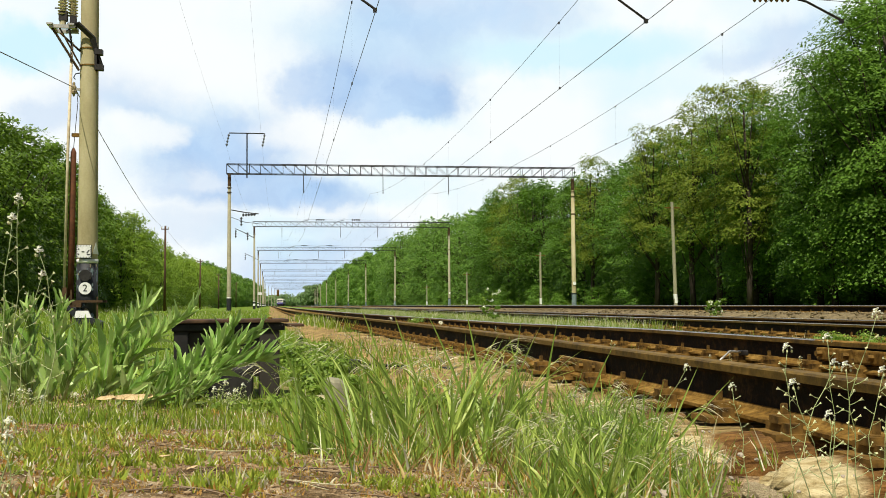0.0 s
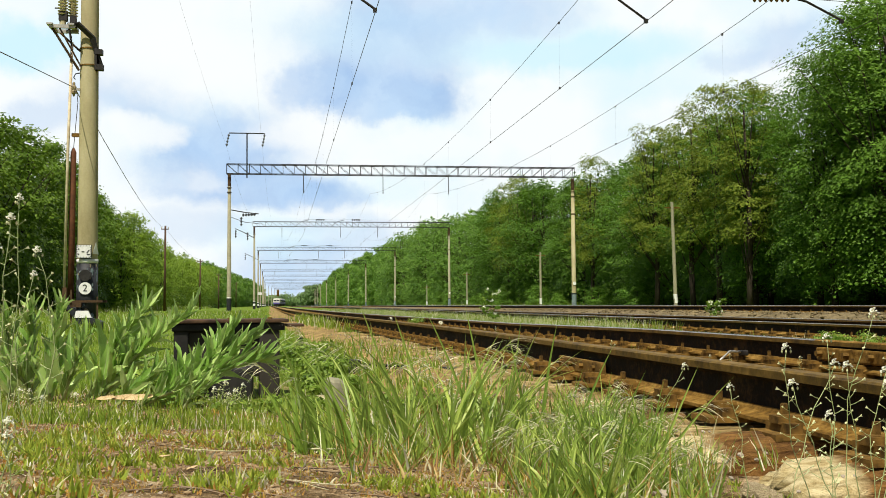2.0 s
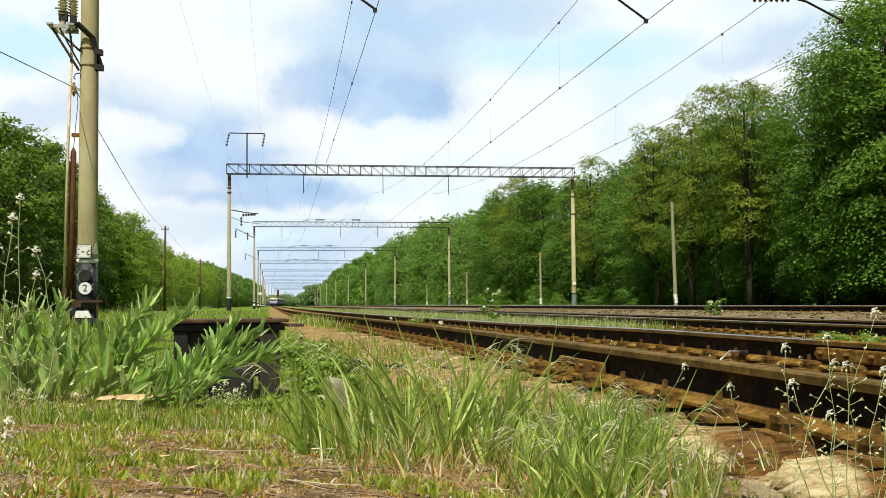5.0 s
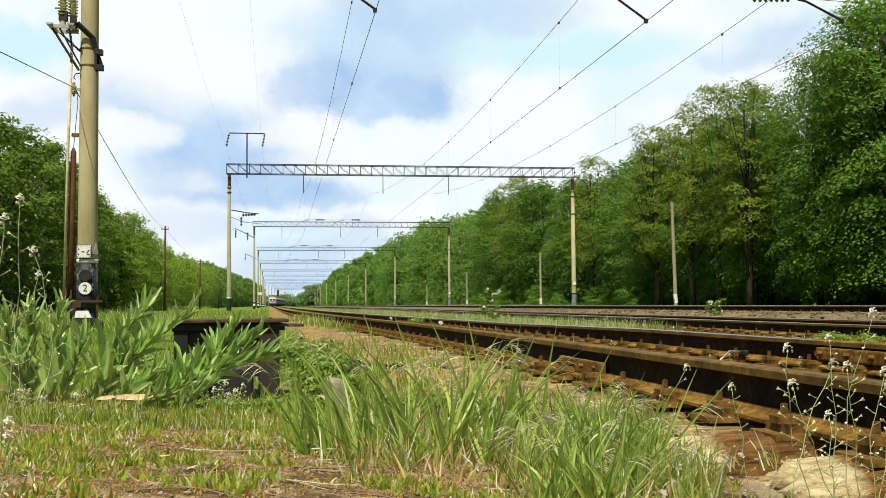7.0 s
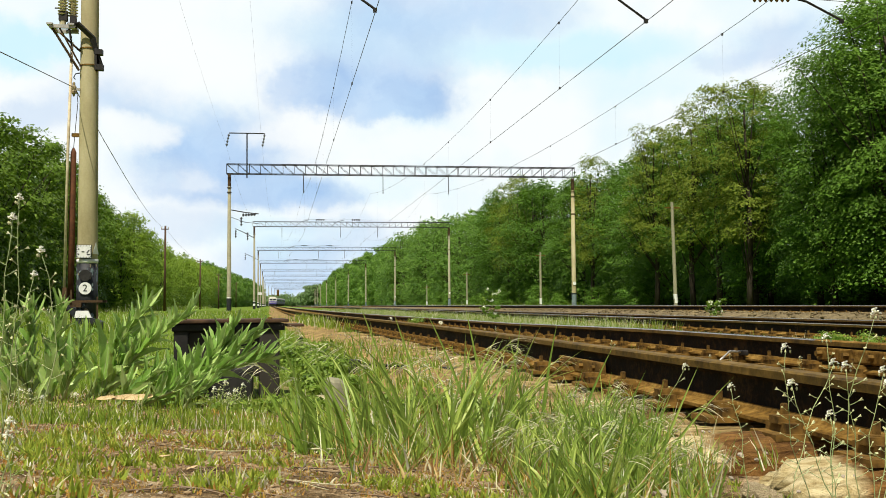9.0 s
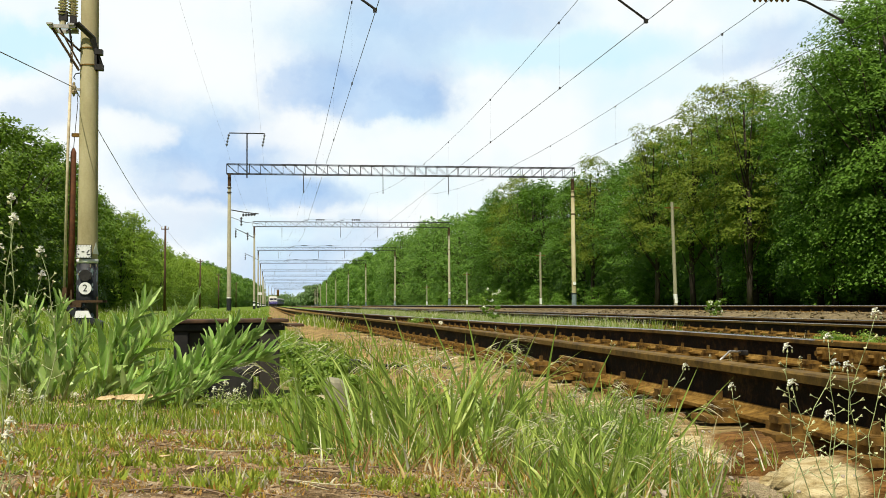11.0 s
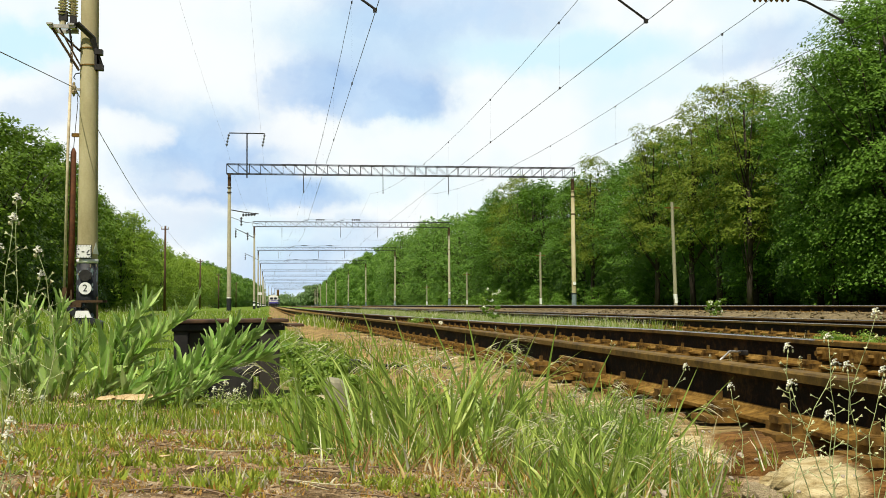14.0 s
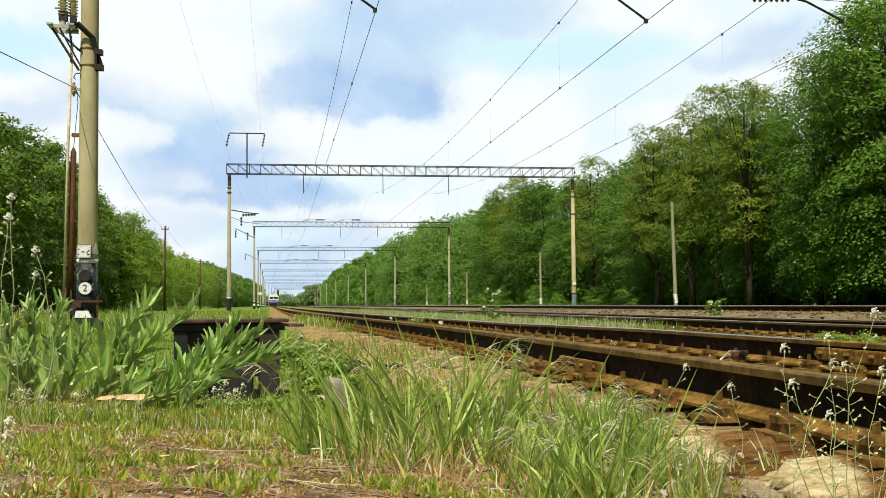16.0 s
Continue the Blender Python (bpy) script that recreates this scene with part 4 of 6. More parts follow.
def build_near_mast():
    m = thing("catenary_mast", "weathered concrete mast with black foot and white number disc", "mast", pose(-3.47, 19.35, -0.2), "catenary masts")
    part("shaft", Geo().lathe((0, 0, -0.3), [(0.176, 0), (0.174, 0.5), (0.150, 6.2), (0.128, 11.4)], 32), CONCRETE, m, smooth=True)
    part("foot_band", Geo().lathe((0, 0, -0.02), [(0.18, 0), (0.179, 1.2)], 32), BLACK, m, "flaking black-painted foot", smooth=True)
    part("band", Geo().lathe((0, 0, 1.18), [(0.182, 0), (0.181, 0.075)], 32), WHITE, m, "white painted ring", smooth=True)
    rnd = random.Random(17)
    for k in range(34):            # flakes of older paint showing through the black
        a0, z0 = rnd.uniform(-1.5, 1.5), 1.16 - 1.1 * rnd.random() ** 1.6
        ra, rz = rnd.uniform(0.03, 0.20), rnd.uniform(0.012, 0.06)
        rim = [(a0 + ra * math.cos(j * 0.7) * rnd.uniform(0.5, 1.2), z0 + rz * math.sin(j * 0.7) * rnd.uniform(0.5, 1.3)) for j in range(9)]
        vs = [Vector((r * math.sin(q), -r * math.cos(q), min(zz, 1.17))) for r in (0.1822 + 0.0001 * k, 0.1795) for q, zz in rim]
        part("paint_flake", Geo().add(vs, [tuple(range(9))] + [(j, j + 9, (j + 1) % 9 + 9, (j + 1) % 9) for j in range(9)]), TEAL if k % 3 else OLD_CONCRETE, m)
    for zz in (4.65, 4.95):
        part("hoop", Geo().lathe((0, 0, zz), [(0.168, 0), (0.168, 0.02)], 28), RUST, m)
    # number board, disc and warning triangle
    board = part("number_board", bevelled((-0.20, -0.205, 1.30), (0.06, -0.195, 1.54), 0.004, BLACK, 1), None, m)
    board.matrix_basis = pose(0.045, 0, -0.04)
    part("board_face", bevelled((-0.19, -0.21, 1.31), (0.05, -0.205, 1.53), 0.003, WHITE, 1), None, board, "white board face")
    g = Geo()
    for x0, x1, z0, z1 in ((-0.17, -0.145, 1.36, 1.385), (-0.17, -0.145, 1.45, 1.475), (-0.105, -0.06, 1.405, 1.425), (-0.02, 0.03, 1.36, 1.38)):
        g.box((x0, -0.215, z0), (x1, -0.211, z1))
    for j in range(5):             # dashed border
        for zz in (1.318, 1.512):
            g.box((-0.182 + 0.048 * j, -0.214, zz), (-0.158 + 0.048 * j, -0.211, zz + 0.011))
        for xx in (-0.186, 0.035):
            g.box((xx, -0.214, 1.33 + 0.038 * j), (xx + 0.010, -0.211, 1.350 + 0.038 * j))
    g.box((-0.035, -0.002, -0.008), (0.035, 0.002, 0.008), 0, pose(0.0, -0.213, 1.42, 0, -52, 0))
    part("marking", g, BLACK, board)
    disc = part("number_disc", Geo().tube([(0, 0, 0), (0, -0.012, 0)], 0.106, 28), WHITE, m, "round white number disc")
    disc.matrix_basis = pose(0.0, -0.188, 0.745)
    letter("2", 0.17, BLACK, pose(0, -0.0135, 0, 90, 0, 0), disc)
    old = part("faded_disc", Geo().tube([(0, 0, 0), (0, -0.01, 0)], 0.10, 24), STEEL, m, "sooty dark disc")
    old.matrix_basis = pose(-0.005, -0.188, 0.97)
    tri = part("warning_triangle", Geo().add([Vector(p) for p in ((0.11, -0.16, 1.34), (0.19, -0.05, 1.34), (0.16, -0.12, 1.55), (0.115, -0.165, 1.34), (0.195, -0.055, 1.34), (0.165, -0.125, 1.55))],
                                             [(0, 1, 2), (5, 4, 3), (0, 3, 4, 1), (1, 4, 5, 2), (2, 5, 3, 0)]), WHITE, m)
    # the drive gear's frame at the foot
    fr = part("foot_frame", Geo().box((-0.36, -0.26, 0.50), (0.30, -0.20, 0.54)).box((-0.36, 0.20, 0.50), (0.30, 0.26, 0.54))
              .box((-0.40, -0.26, 0.44), (-0.34, 0.26, 0.60)).box((-0.05, -0.27, 0.42), (-0.20, -0.20, 0.50)).box((0.20, -0.235, -0.1), (0.225, -0.21, 0.60)).box((-0.24, -0.235, 0.0), (-0.21, -0.21, 0.72)), OLD_RUST, m, "rusty angle-iron frame")
    part("wedge_guard", Geo().add([Vector(p) for p in ((-0.34, -0.30, 0.46), (-0.30, -0.30, 0.46), (0.28, -0.30, 0.16), (-0.06, -0.30, 0.10), (-0.34, 0.1, 0.46), (-0.30, 0.1, 0.46), (0.28, 0.1, 0.16), (-0.06, 0.1, 0.10))],
                                  [(3, 2, 1, 0), (4, 5, 6, 7), (0, 1, 5, 4), (1, 2, 6, 5), (2, 3, 7, 6), (3, 0, 4, 7)]), BLACK, m)
    part("foundation", bevelled((-0.22, -0.24, -0.3), (0.24, 0.24, 0.16), 0.03, BLACK, 2), None, m, "dark concrete foundation block")
    part("cover_plate", Geo().add([Vector(p) for p in ((-0.15, -0.31, 0.24), (0.13, -0.31, 0.24), (0.07, -0.30, 0.36), (-0.13, -0.30, 0.36), (-0.15, -0.26, 0.24), (0.13, -0.26, 0.24), (0.07, -0.26, 0.36), (-0.13, -0.26, 0.36))],
                                  [(0, 1, 2, 3), (7, 6, 5, 4), (0, 4, 5, 1), (1, 5, 6, 2), (2, 6, 7, 3), (3, 7, 4, 0)]), WHITE, m, "white cover plate")
    # switch rod and pipe beside the shaft
    part("switch_rod", Geo().tube([(-0.365, -0.12, 0.55), (-0.325, -0.12, 3.2), (-0.275, -0.12, 5.05)], 0.025, 8), CREAM_ROD, m, "cream-painted switch rod", smooth=True)
    part("cable_pipe", Geo().tube([(-0.275, -0.02, 0.35), (-0.262, -0.02, 2.0), (-0.25, -0.02, 3.12), (-0.249, -0.02, 3.2)], [0.056, 0.054, 0.05, 0.02], 10), PIPE_RUST, m, "rusty brown cable pipe", smooth=True)
    part("rod_joint", Geo().box((-0.385, -0.155, 0.48), (-0.315, -0.085, 0.76)).box((-0.41, -0.14, 0.36), (-0.30, -0.10, 0.50)), OLD_RUST, m)
    part("pipe_bracket", Geo().box((-0.28, -0.06, 3.40), (-0.14, 0.02, 3.46)), RUST, m)
    # bracket with the disconnecting switch
    g = Geo()
    g.box((-0.62, -0.33, 5.25), (-0.20, -0.27, 5.31)).box((-0.62, 0.02, 5.25), (-0.20, 0.08, 5.31)).box((-0.66, -0.36, 5.30), (-0.56, 0.10, 5.33)).box((-0.30, -0.36, 5.30), (-0.20, 0.10, 5.33))
    part("switch_bracket", g, GALV, m, "pale steel bracket")
    part("strut", Geo().tube([(-0.58, -0.28, 5.26), (-0.15, -0.14, 4.55)], 0.022, 4), OLD_RUST, m)
    part("strut", Geo().tube([(-0.52, 0.05, 5.26), (-0.14, -0.10, 4.90)], 0.018, 4), OLD_RUST, m)
    part("strut", Geo().tube([(-0.45, -0.30, 5.25), (-0.12, -0.12, 4.62)], 0.016, 4), OLD_RUST, m)
    g = Geo()
    for dx, dy in ((0, 0), (0.045, -0.02)):
        g.tube([(-0.20 + dx, -0.26 + dy, 5.36), (0.06 + dx, -0.20 + dy, 5.12), (0.19 + dx, -0.12 + dy, 4.62)], 0.034, 4)
    g.box((0.12, -0.22, 4.83), (0.25, -0.08, 4.92)).box((0.14, -0.20, 4.56), (0.26, -0.06, 4.66)).box((0.12, -0.21, 4.56), (0.16, -0.10, 4.94))
    part("brace", g, STEEL, m, "heavy dark angle-iron brace")
    for x, y, zz in ((-0.42, -0.20, 5.42), (-0.27, -0.10, 5.42)):
        g = Geo()
        g.lathe((x, y, zz - 0.10), [(0.055, 0), (0.055, 0.16), (0.045, 0.17)] + [(r, 0.18 + 0.052 * k + dz) for k in range(19) for r, dz in ((0.048, 0), (0.084, 0.016), (0.087, 0.024), (0.050, 0.034))] + [(0.03, 1.2)], 16)
        part("insulator", g, PORCELAIN, m, "ribbed cream porcelain insulator")
    part("switch_gear", Geo().box((-0.48, -0.26, 5.40), (-0.34, -0.14, 5.56)).tube([(-0.55, -0.22, 5.62), (-0.40, -0.22, 5.62)], 0.012, 6).tube([(-0.33, -0.18, 5.38), (-0.29, -0.14, 5.08)], 0.02, 6).box((-0.30, -0.20, 5.30), (-0.20, -0.10, 5.50)), STEEL, m)
    part("operating_rod", Geo().tube([(-0.29, -0.14, 5.15), (-0.28, -0.14, 4.98)], 0.014, 6), STEEL, m)
    # pin insulator of the side line
    part("hook", Geo().tube([(-0.14, -0.08, 4.52), (-0.22, -0.08, 4.50), (-0.25, -0.08, 4.44), (-0.22, -0.08, 4.40)], 0.010, 6), STEEL, m)
    part("pin_insulator", Geo().lathe((-0.245, -0.08, 4.16), [(0.010, -0.06), (0.030, -0.01), (0.050, 0.0), (0.052, 0.03), (0.034, 0.06), (0.046, 0.075), (0.046, 0.11), (0.026, 0.14), (0.024, 0.18), (0.010, 0.20)], 12), STAINED, m, "small brown-stained pin insulator")
    part("pin_arm", Geo().box((-0.27, -0.10, 4.21), (-0.14, -0.06, 4.25)), GALV, m)
    part("cable", Geo().tube([(-0.20, -0.06, 4.2), (-0.18, -0.05, 4.0), (-0.215, -0.04, 3.6), (-0.25, -0.02, 3.2)], 0.006, 5), WIRE, m)
    return m


build_near_mast()


def build_arms():
    """Steady arms and a strain insulator that hang over the tracks from the gantry above the view."""
    for ax, az, bx, bz in ((1.10, 5.99, 1.58, 5.66), (6.00, 6.15, 6.76, 5.62), (10.02, 6.09, 10.75, 5.74)):
        a = thing("steady_arm", "bent steel tube arm holding the contact wire", "arm", pose(ax, 19.4, az), "steady arms")
        part("tube", Geo().tube([(-0.75, 0, 0.16), (0, 0, 0), (bx - ax, 0, bz - az)], 0.024, 8), STEEL, a)
        part("clip", Geo().box((bx - ax - 0.04, -0.03, bz - az - 0.06), (bx - ax + 0.03, 0.03, bz - az + 0.02)), STEEL, a)
    i = thing("strain_insulator", "row of brown glazed insulator discs on a cross wire", "insulator", pose(8.9, 19.4, 6.12))
    g = Geo()
    insulator(g, (0, 0, 0), (0.8, 0, 0.03), 7, 0.085)
    part("discs", g, BROWN_GLAZE, i)
    part("cross_wire", Geo().tube([(-9.5, 0, 0.25), (0, 0, 0), (0.8, 0, 0.03), (13, 0, -0.35)], 0.006, 5), WIRE, i)
    for y, n in ((148.35, 4), (212.85, 4), (277.35, 3)):
        for dx in (4.9, 9.8):
            q = thing("strain_insulator", "row of brown glazed insulator discs on a cross wire", "insulator", pose(dx + bend(y) - 0.4, y - 0.5, 11.05 + 0.95))
            g = Geo()
            insulator(g, (-0.6, 0, 0), (0.6, 0, 0), n, 0.16)
            part("discs", g, STEEL, q)
            part("cross_wire", Geo().tube([(-2.2, 0, 0.02), (2.2, 0, -0.02)], 0.012, 4), WIRE, q)
            part("arm", Geo().tube([(-3.4, 0.4, -0.9), (-2.6, 0.4, -0.25), (-1.6, 0.4, 0.0), (-1.6, 0.4, 0.25)], 0.035, 5), STEEL, q)
    # cantilevers on the far side of the left masts
    for y, z in ((148.35, 9.9), (212.85, 9.6)):
        q = thing("side_bracket", "short steel bracket with hanging insulators on a mast", "bracket", pose(LEFT_X + bend(y), y, 0), "side brackets")
        part("arm", Geo().tube([(0, 0, z - 0.4), (-1.5, 0, z + 0.4), (-2.6, 0, z + 0.9)], 0.05, 5), STEEL, q)
        for dx in (-0.9, -2.5):
            g = Geo()
            insulator(g, (dx, 0, z + 0.2 - dx * 0.2), (dx, 0, z - 0.9 - dx * 0.2), 3, 0.15)
            part("insulator", g, STEEL, q)
    q = thing("side_bracket", "short steel bracket with hanging insulators on a mast", "bracket", pose(LEFT_X, 82.8, 0), "side brackets")
    part("arm", Geo().tube([(0.1, 0, 7.55), (1.2, 0, 7.35), (2.2, 0, 7.25)], 0.04, 5).tube([(0.1, 0, 7.0), (1.2, 0, 6.6), (2.2, 0, 6.5)], 0.02, 5), STEEL, q)
    g = Geo()
    insulator(g, (0.95, 0, 7.15), (2.0, 0, 7.2), 5, 0.14)
    part("insulator", g, STEEL, q)
    g = Geo()
    insulator(g, (0.9, 0, 7.0), (0.9, 0, 6.3), 3, 0.1)
    part("insulator", g, STEEL, q)


build_arms()


def build_feeders():
    for xa, xb in ((-4.4, -4.68), (-1.55, -1.98)):
        w = thing("feeder_wire", "thin feeder wire high over the masts", "wire", group="feeder wires")
        part("strand", Geo().tube(sagging((xa + 0.3, 19.4, 13.2), (xb, 82.7, 12.4), 0.5), 0.0028, 5), WIRE, w)
        part("strand", Geo().tube(sagging((xb, 82.7, 12.4), (xb - 0.4, 148.3, 12.4), 0.8), 0.004, 5), WIRE, w)
    for a, b, c in (((-3.2, -20, 1.0), (-3.71, 19.25, 4.07), (-11.5, 103.2, 7.65)), ):
        w = thing("telegraph_wire", "sagging signal wire fixed to the mast", "wire")
        part("strand", Geo().tube([Vector((-3.49, 12.0, 3.19)), Vector((-3.6, 14.0, 3.445)), Vector((-3.709, 19.2, 4.05))], 0.007, 5), WIRE, w)
        part("strand", Geo().tube(sagging(b, c, 0.55), 0.009, 5), WIRE, w)
        part("strand", Geo().tube(sagging(c, (-11.5, 143.7, 6.3), 0.5), 0.011, 5), WIRE, w)
        part("strand", Geo().tube(sagging((-11.5, 143.7, 6.3), (-11.6, 183.4, 5.6), 0.4), 0.011, 5), WIRE, w)


build_feeders()


def build_poles():
    for x, y, top in ((-11.5, 103.2, 7.8), (-11.5, 143.7, 6.4), (-11.6, 183.4, 5.7), (-12, 225, 6.0), (-12.6, 265, 6.0)):
        p = thing("telegraph_pole", "slim dark brown timber telegraph pole", "pole", pose(x, y, -0.3), "telegraph poles")
        part("shaft", Geo().tube([(0, 0, 0), (0.04, 0, top + 0.3)], [0.12, 0.085], 10), POLE_WOOD, p, smooth=True)
        part("crossarm", Geo().box((-0.35, -0.05, top - 0.05), (0.35, 0.05, top + 0.03)), POLE_WOOD, p)
        for dx in (-0.3, 0.3):
            part("insulator", Geo().lathe((dx, 0, top + 0.03), [(0.02, 0), (0.05, 0.05), (0.05, 0.12), (0.02, 0.16)], 8), PORCELAIN, p)
    for x, y, top, lean in ((25.0, 66.9, 6.8, -0.15), (25.0, 104.6, 5.4, 0), (25.0, 149.3, 4.8, 0), (24.8, 192, 3.7, 0), (24.3, 247, 4.1, 0)):
        p = thing("line_pole", "slender grey-brown concrete line pole with whitened foot", "pole", pose(x, y, -0.5), "line poles")
        part("shaft", Geo().tube([(0, 0, 0), (lean, 0, top + 0.5)], [0.13, 0.10], 8), MAST_GREY, p)
        part("foot_band", Geo().tube([(0, 0, 0.7), (lean * 0.2, 0, 1.3)], [0.133, 0.13], 8), WHITE, p, "whitewashed foot")
        part("crossarm", Geo().box((lean - 0.5, -0.04, top + 0.1), (lean + 0.5, 0.04, top + 0.18)), RUST, p)


build_poles()


def build_signal():
    p = thing("railway_signal", "tall colour-light signal with dark head beside the far track", "signal", pose(-6.7, 705, -0.3))
    part("post", Geo().tube([(0, 0, 0), (0, 0, 10.6)], 0.16, 8), GALV, p)
    part("head", bevelled((-0.75, -0.4, 6.6), (0.75, 0.3, 10.9), 0.3, RUST, 2), None, p, "rust-red signal head")
    for z in (7.4, 8.6, 9.8):
        part("hood", Geo().tube([(0, -0.4, z), (0, -0.9, z)], 0.36, 10), RUST, p)


build_signal()


# ---------------------------------------------------------------- track bed, boxes and rods
def strip_mesh(name, centre, lo, hi, ztop, zfoot, y0, y1, mat, rough=0.02, nx=16):
    """A bed of gravel along a track with sloping shoulders and an uneven top."""
    ys, y = [], y0
    while y < y1:
        ys.append(y)
        y += 0.09 if y < 7 else (0.25 if y < 25 else (1.0 if y < 80 else 6))
    g = Geo()
    for y in ys:
        for i in range(nx + 1):
            u = i / nx
            x = lo + (hi - lo) * u
            e = min(1.0, min(u, 1 - u) * 6)
            z = zfoot + (ztop - zfoot) * e * e * (3 - 2 * e)
            p = Vector((centre(y) + x, y, z))
            if y < 80:
                p.z += rough * (noise.noise(Vector((p.x * 2.2, y * 2.2, 7))) + 0.6 * noise.noise(Vector((p.x * 8, y * 8, 2))) + 0.4 * noise.noise(Vector((p.x * 21, y * 21, 5))))
                p.x += 0.25 * (1 - e) * noise.noise(Vector((u * 2, y * 0.9, 4)))
            g.v.append(p)
    n = nx + 1
    g.f = [(j * n + i, j * n + i + 1, (j + 1) * n + i + 1, (j + 1) * n + i) for j in range(len(ys) - 1) for i in range(nx)]
    g.mi = [0] * len(g.f)
    return g.mesh(name, mat, smooth=True)


tagged(new("track_bed", strip_mesh("track_bed", lambda y: track_one(y) + 0.30 - 0.75 * min(1.0, max(0.0, (y - 3.0) / 4.0)), -1.75, 2.2, -0.212, -0.33, -3, 900, SAND, 0.034, 50)), "rust-stained sandy bed round the sleepers of the siding", "ground", kind="structure")
tagged(new("track_bed", strip_mesh("track_bed", track_two, -1.15, 1.7, -0.225, -0.36, -3, 900, SAND, 0.03, 24)), "sandy bed of the middle track", "ground", kind="structure")
tagged(new("track_bed", strip_mesh("track_bed", track_three, -2.6, 2.6, -0.02, -0.36, -3, 900, BALLAST, 0.03, 30)), "brown crushed-stone ballast under the main track", "ballast", kind="structure")


def stone_mesh(seed):
    bm = bmesh.new()
    bmesh.ops.create_icosphere(bm, subdivisions=1, radius=1.0)
    for v in bm.verts:
        v.co *= 1 + 0.35 * noise.noise(v.co * 1.3 + Vector((seed * 5.3, 0, 0)))
        v.co.z *= 0.62
    vs, fs = [v.co.copy() for v in bm.verts], [tuple(v.index for v in f.verts) for f in bm.faces]
    bm.free()
    return vs, fs


STONES = [stone_mesh(i) for i in range(5)]


def scatter_stones(name, label, n, place, size, mat, seed):
    rnd = random.Random(seed)
    g = Geo()
    for _ in range(n):
        p = place(rnd)
        vs, fs = STONES[rnd.randrange(5)]
        r = size * rnd.uniform(0.5, 1.6)
        m = Matrix.Translation(p) @ Euler((rnd.uniform(-0.5, 0.5), rnd.uniform(-0.5, 0.5), rnd.uniform(0, 6.28))).to_matrix().to_4x4()
        g.add([m @ (v * r) for v in vs], fs)
    tagged(new(name, g.mesh(name, mat)), label, "stones", kind="stuff")


def on_one(rnd):
    y = 1.2 + 14 * rnd.random() ** 1.7
    return Vector((track_one(y) + rnd.uniform(-1.6, 1.7), y, -0.188))


def on_three(rnd):
    y = 12 + 45 * rnd.random() ** 1.3
    x = rnd.uniform(-2.3, 0.9)
    e = min(1.0, (x + 2.6) / 5.2 * 6)
    return Vector((track_three(y) + x, y, -0.36 + 0.34 * e * e * (3 - 2 * e) + 0.01))


def on_soil(rnd):
    y = 1.4 + 3.0 * rnd.random() ** 1.2
    x = rnd.uniform(-0.9, 1.0)
    return Vector((x, y, ground_z(x, y) + 0.001))


scatter_stones("gravel", "loose tan gravel and rust flakes on the siding", 2000, on_one, 0.007, PEBBLE, 3)
scatter_stones("ballast_stones", "angular brown ballast stones of the main track", 3800, on_three, 0.035, BALLAST, 4)
scatter_stones("pebbles", "small pale pebbles and crumbs on the soil", 1000, on_soil, 0.0035, PEBBLE, 5)
scatter_stones("soil_crumbs", "brown crumbs of dry soil", 5000, on_soil, 0.0048, CRUMB, 6)


def clod(x, y, z, size, seed, turn):
    """A crumbling lump of dry soil and rotten timber at the sleeper ends."""
    bm = bmesh.new()
    bmesh.ops.create_icosphere(bm, subdivisions=4, radius=1.0)
    for v in bm.verts:
        q = v.co + Vector((seed * 3.7, 0, 0))
        crack = 1 - min(1.0, abs(noise.noise(q * 2.2 + Vector((0, 9, 0)))) * 7)
        v.co *= 1 + 0.36 * noise.noise(q * 1.5) + 0.20 * round(2.5 * noise.noise(Vector((q.x * 1.5, q.y * 1.5, q.z * 4)))) / 2.5 + 0.12 * noise.noise(q * 6) + 0.05 * noise.noise(q * 15) - 0.16 * crack
    me = bpy.data.meshes.new("soil_clod")
    bm.to_mesh(me)
    bm.free()
    me.materials.append(CLOD)
    thing("soil_clod", "crumbling pale tan clod beside the sleeper ends", "clod", pose(x, y, z, 4, -6, turn) @ Matrix.Diagonal((*size, 1)), "soil clods", data=me)


for row in ((1.04, 2.70, -0.235, (0.05, 0.04, 0.03), 3, 10), (1.10, 2.42, -0.24, (0.05, 0.05, 0.03), 6, 120), (1.13, 3.24, -0.23, (0.06, 0.06, 0.035), 8, 60)):
    clod(*row)


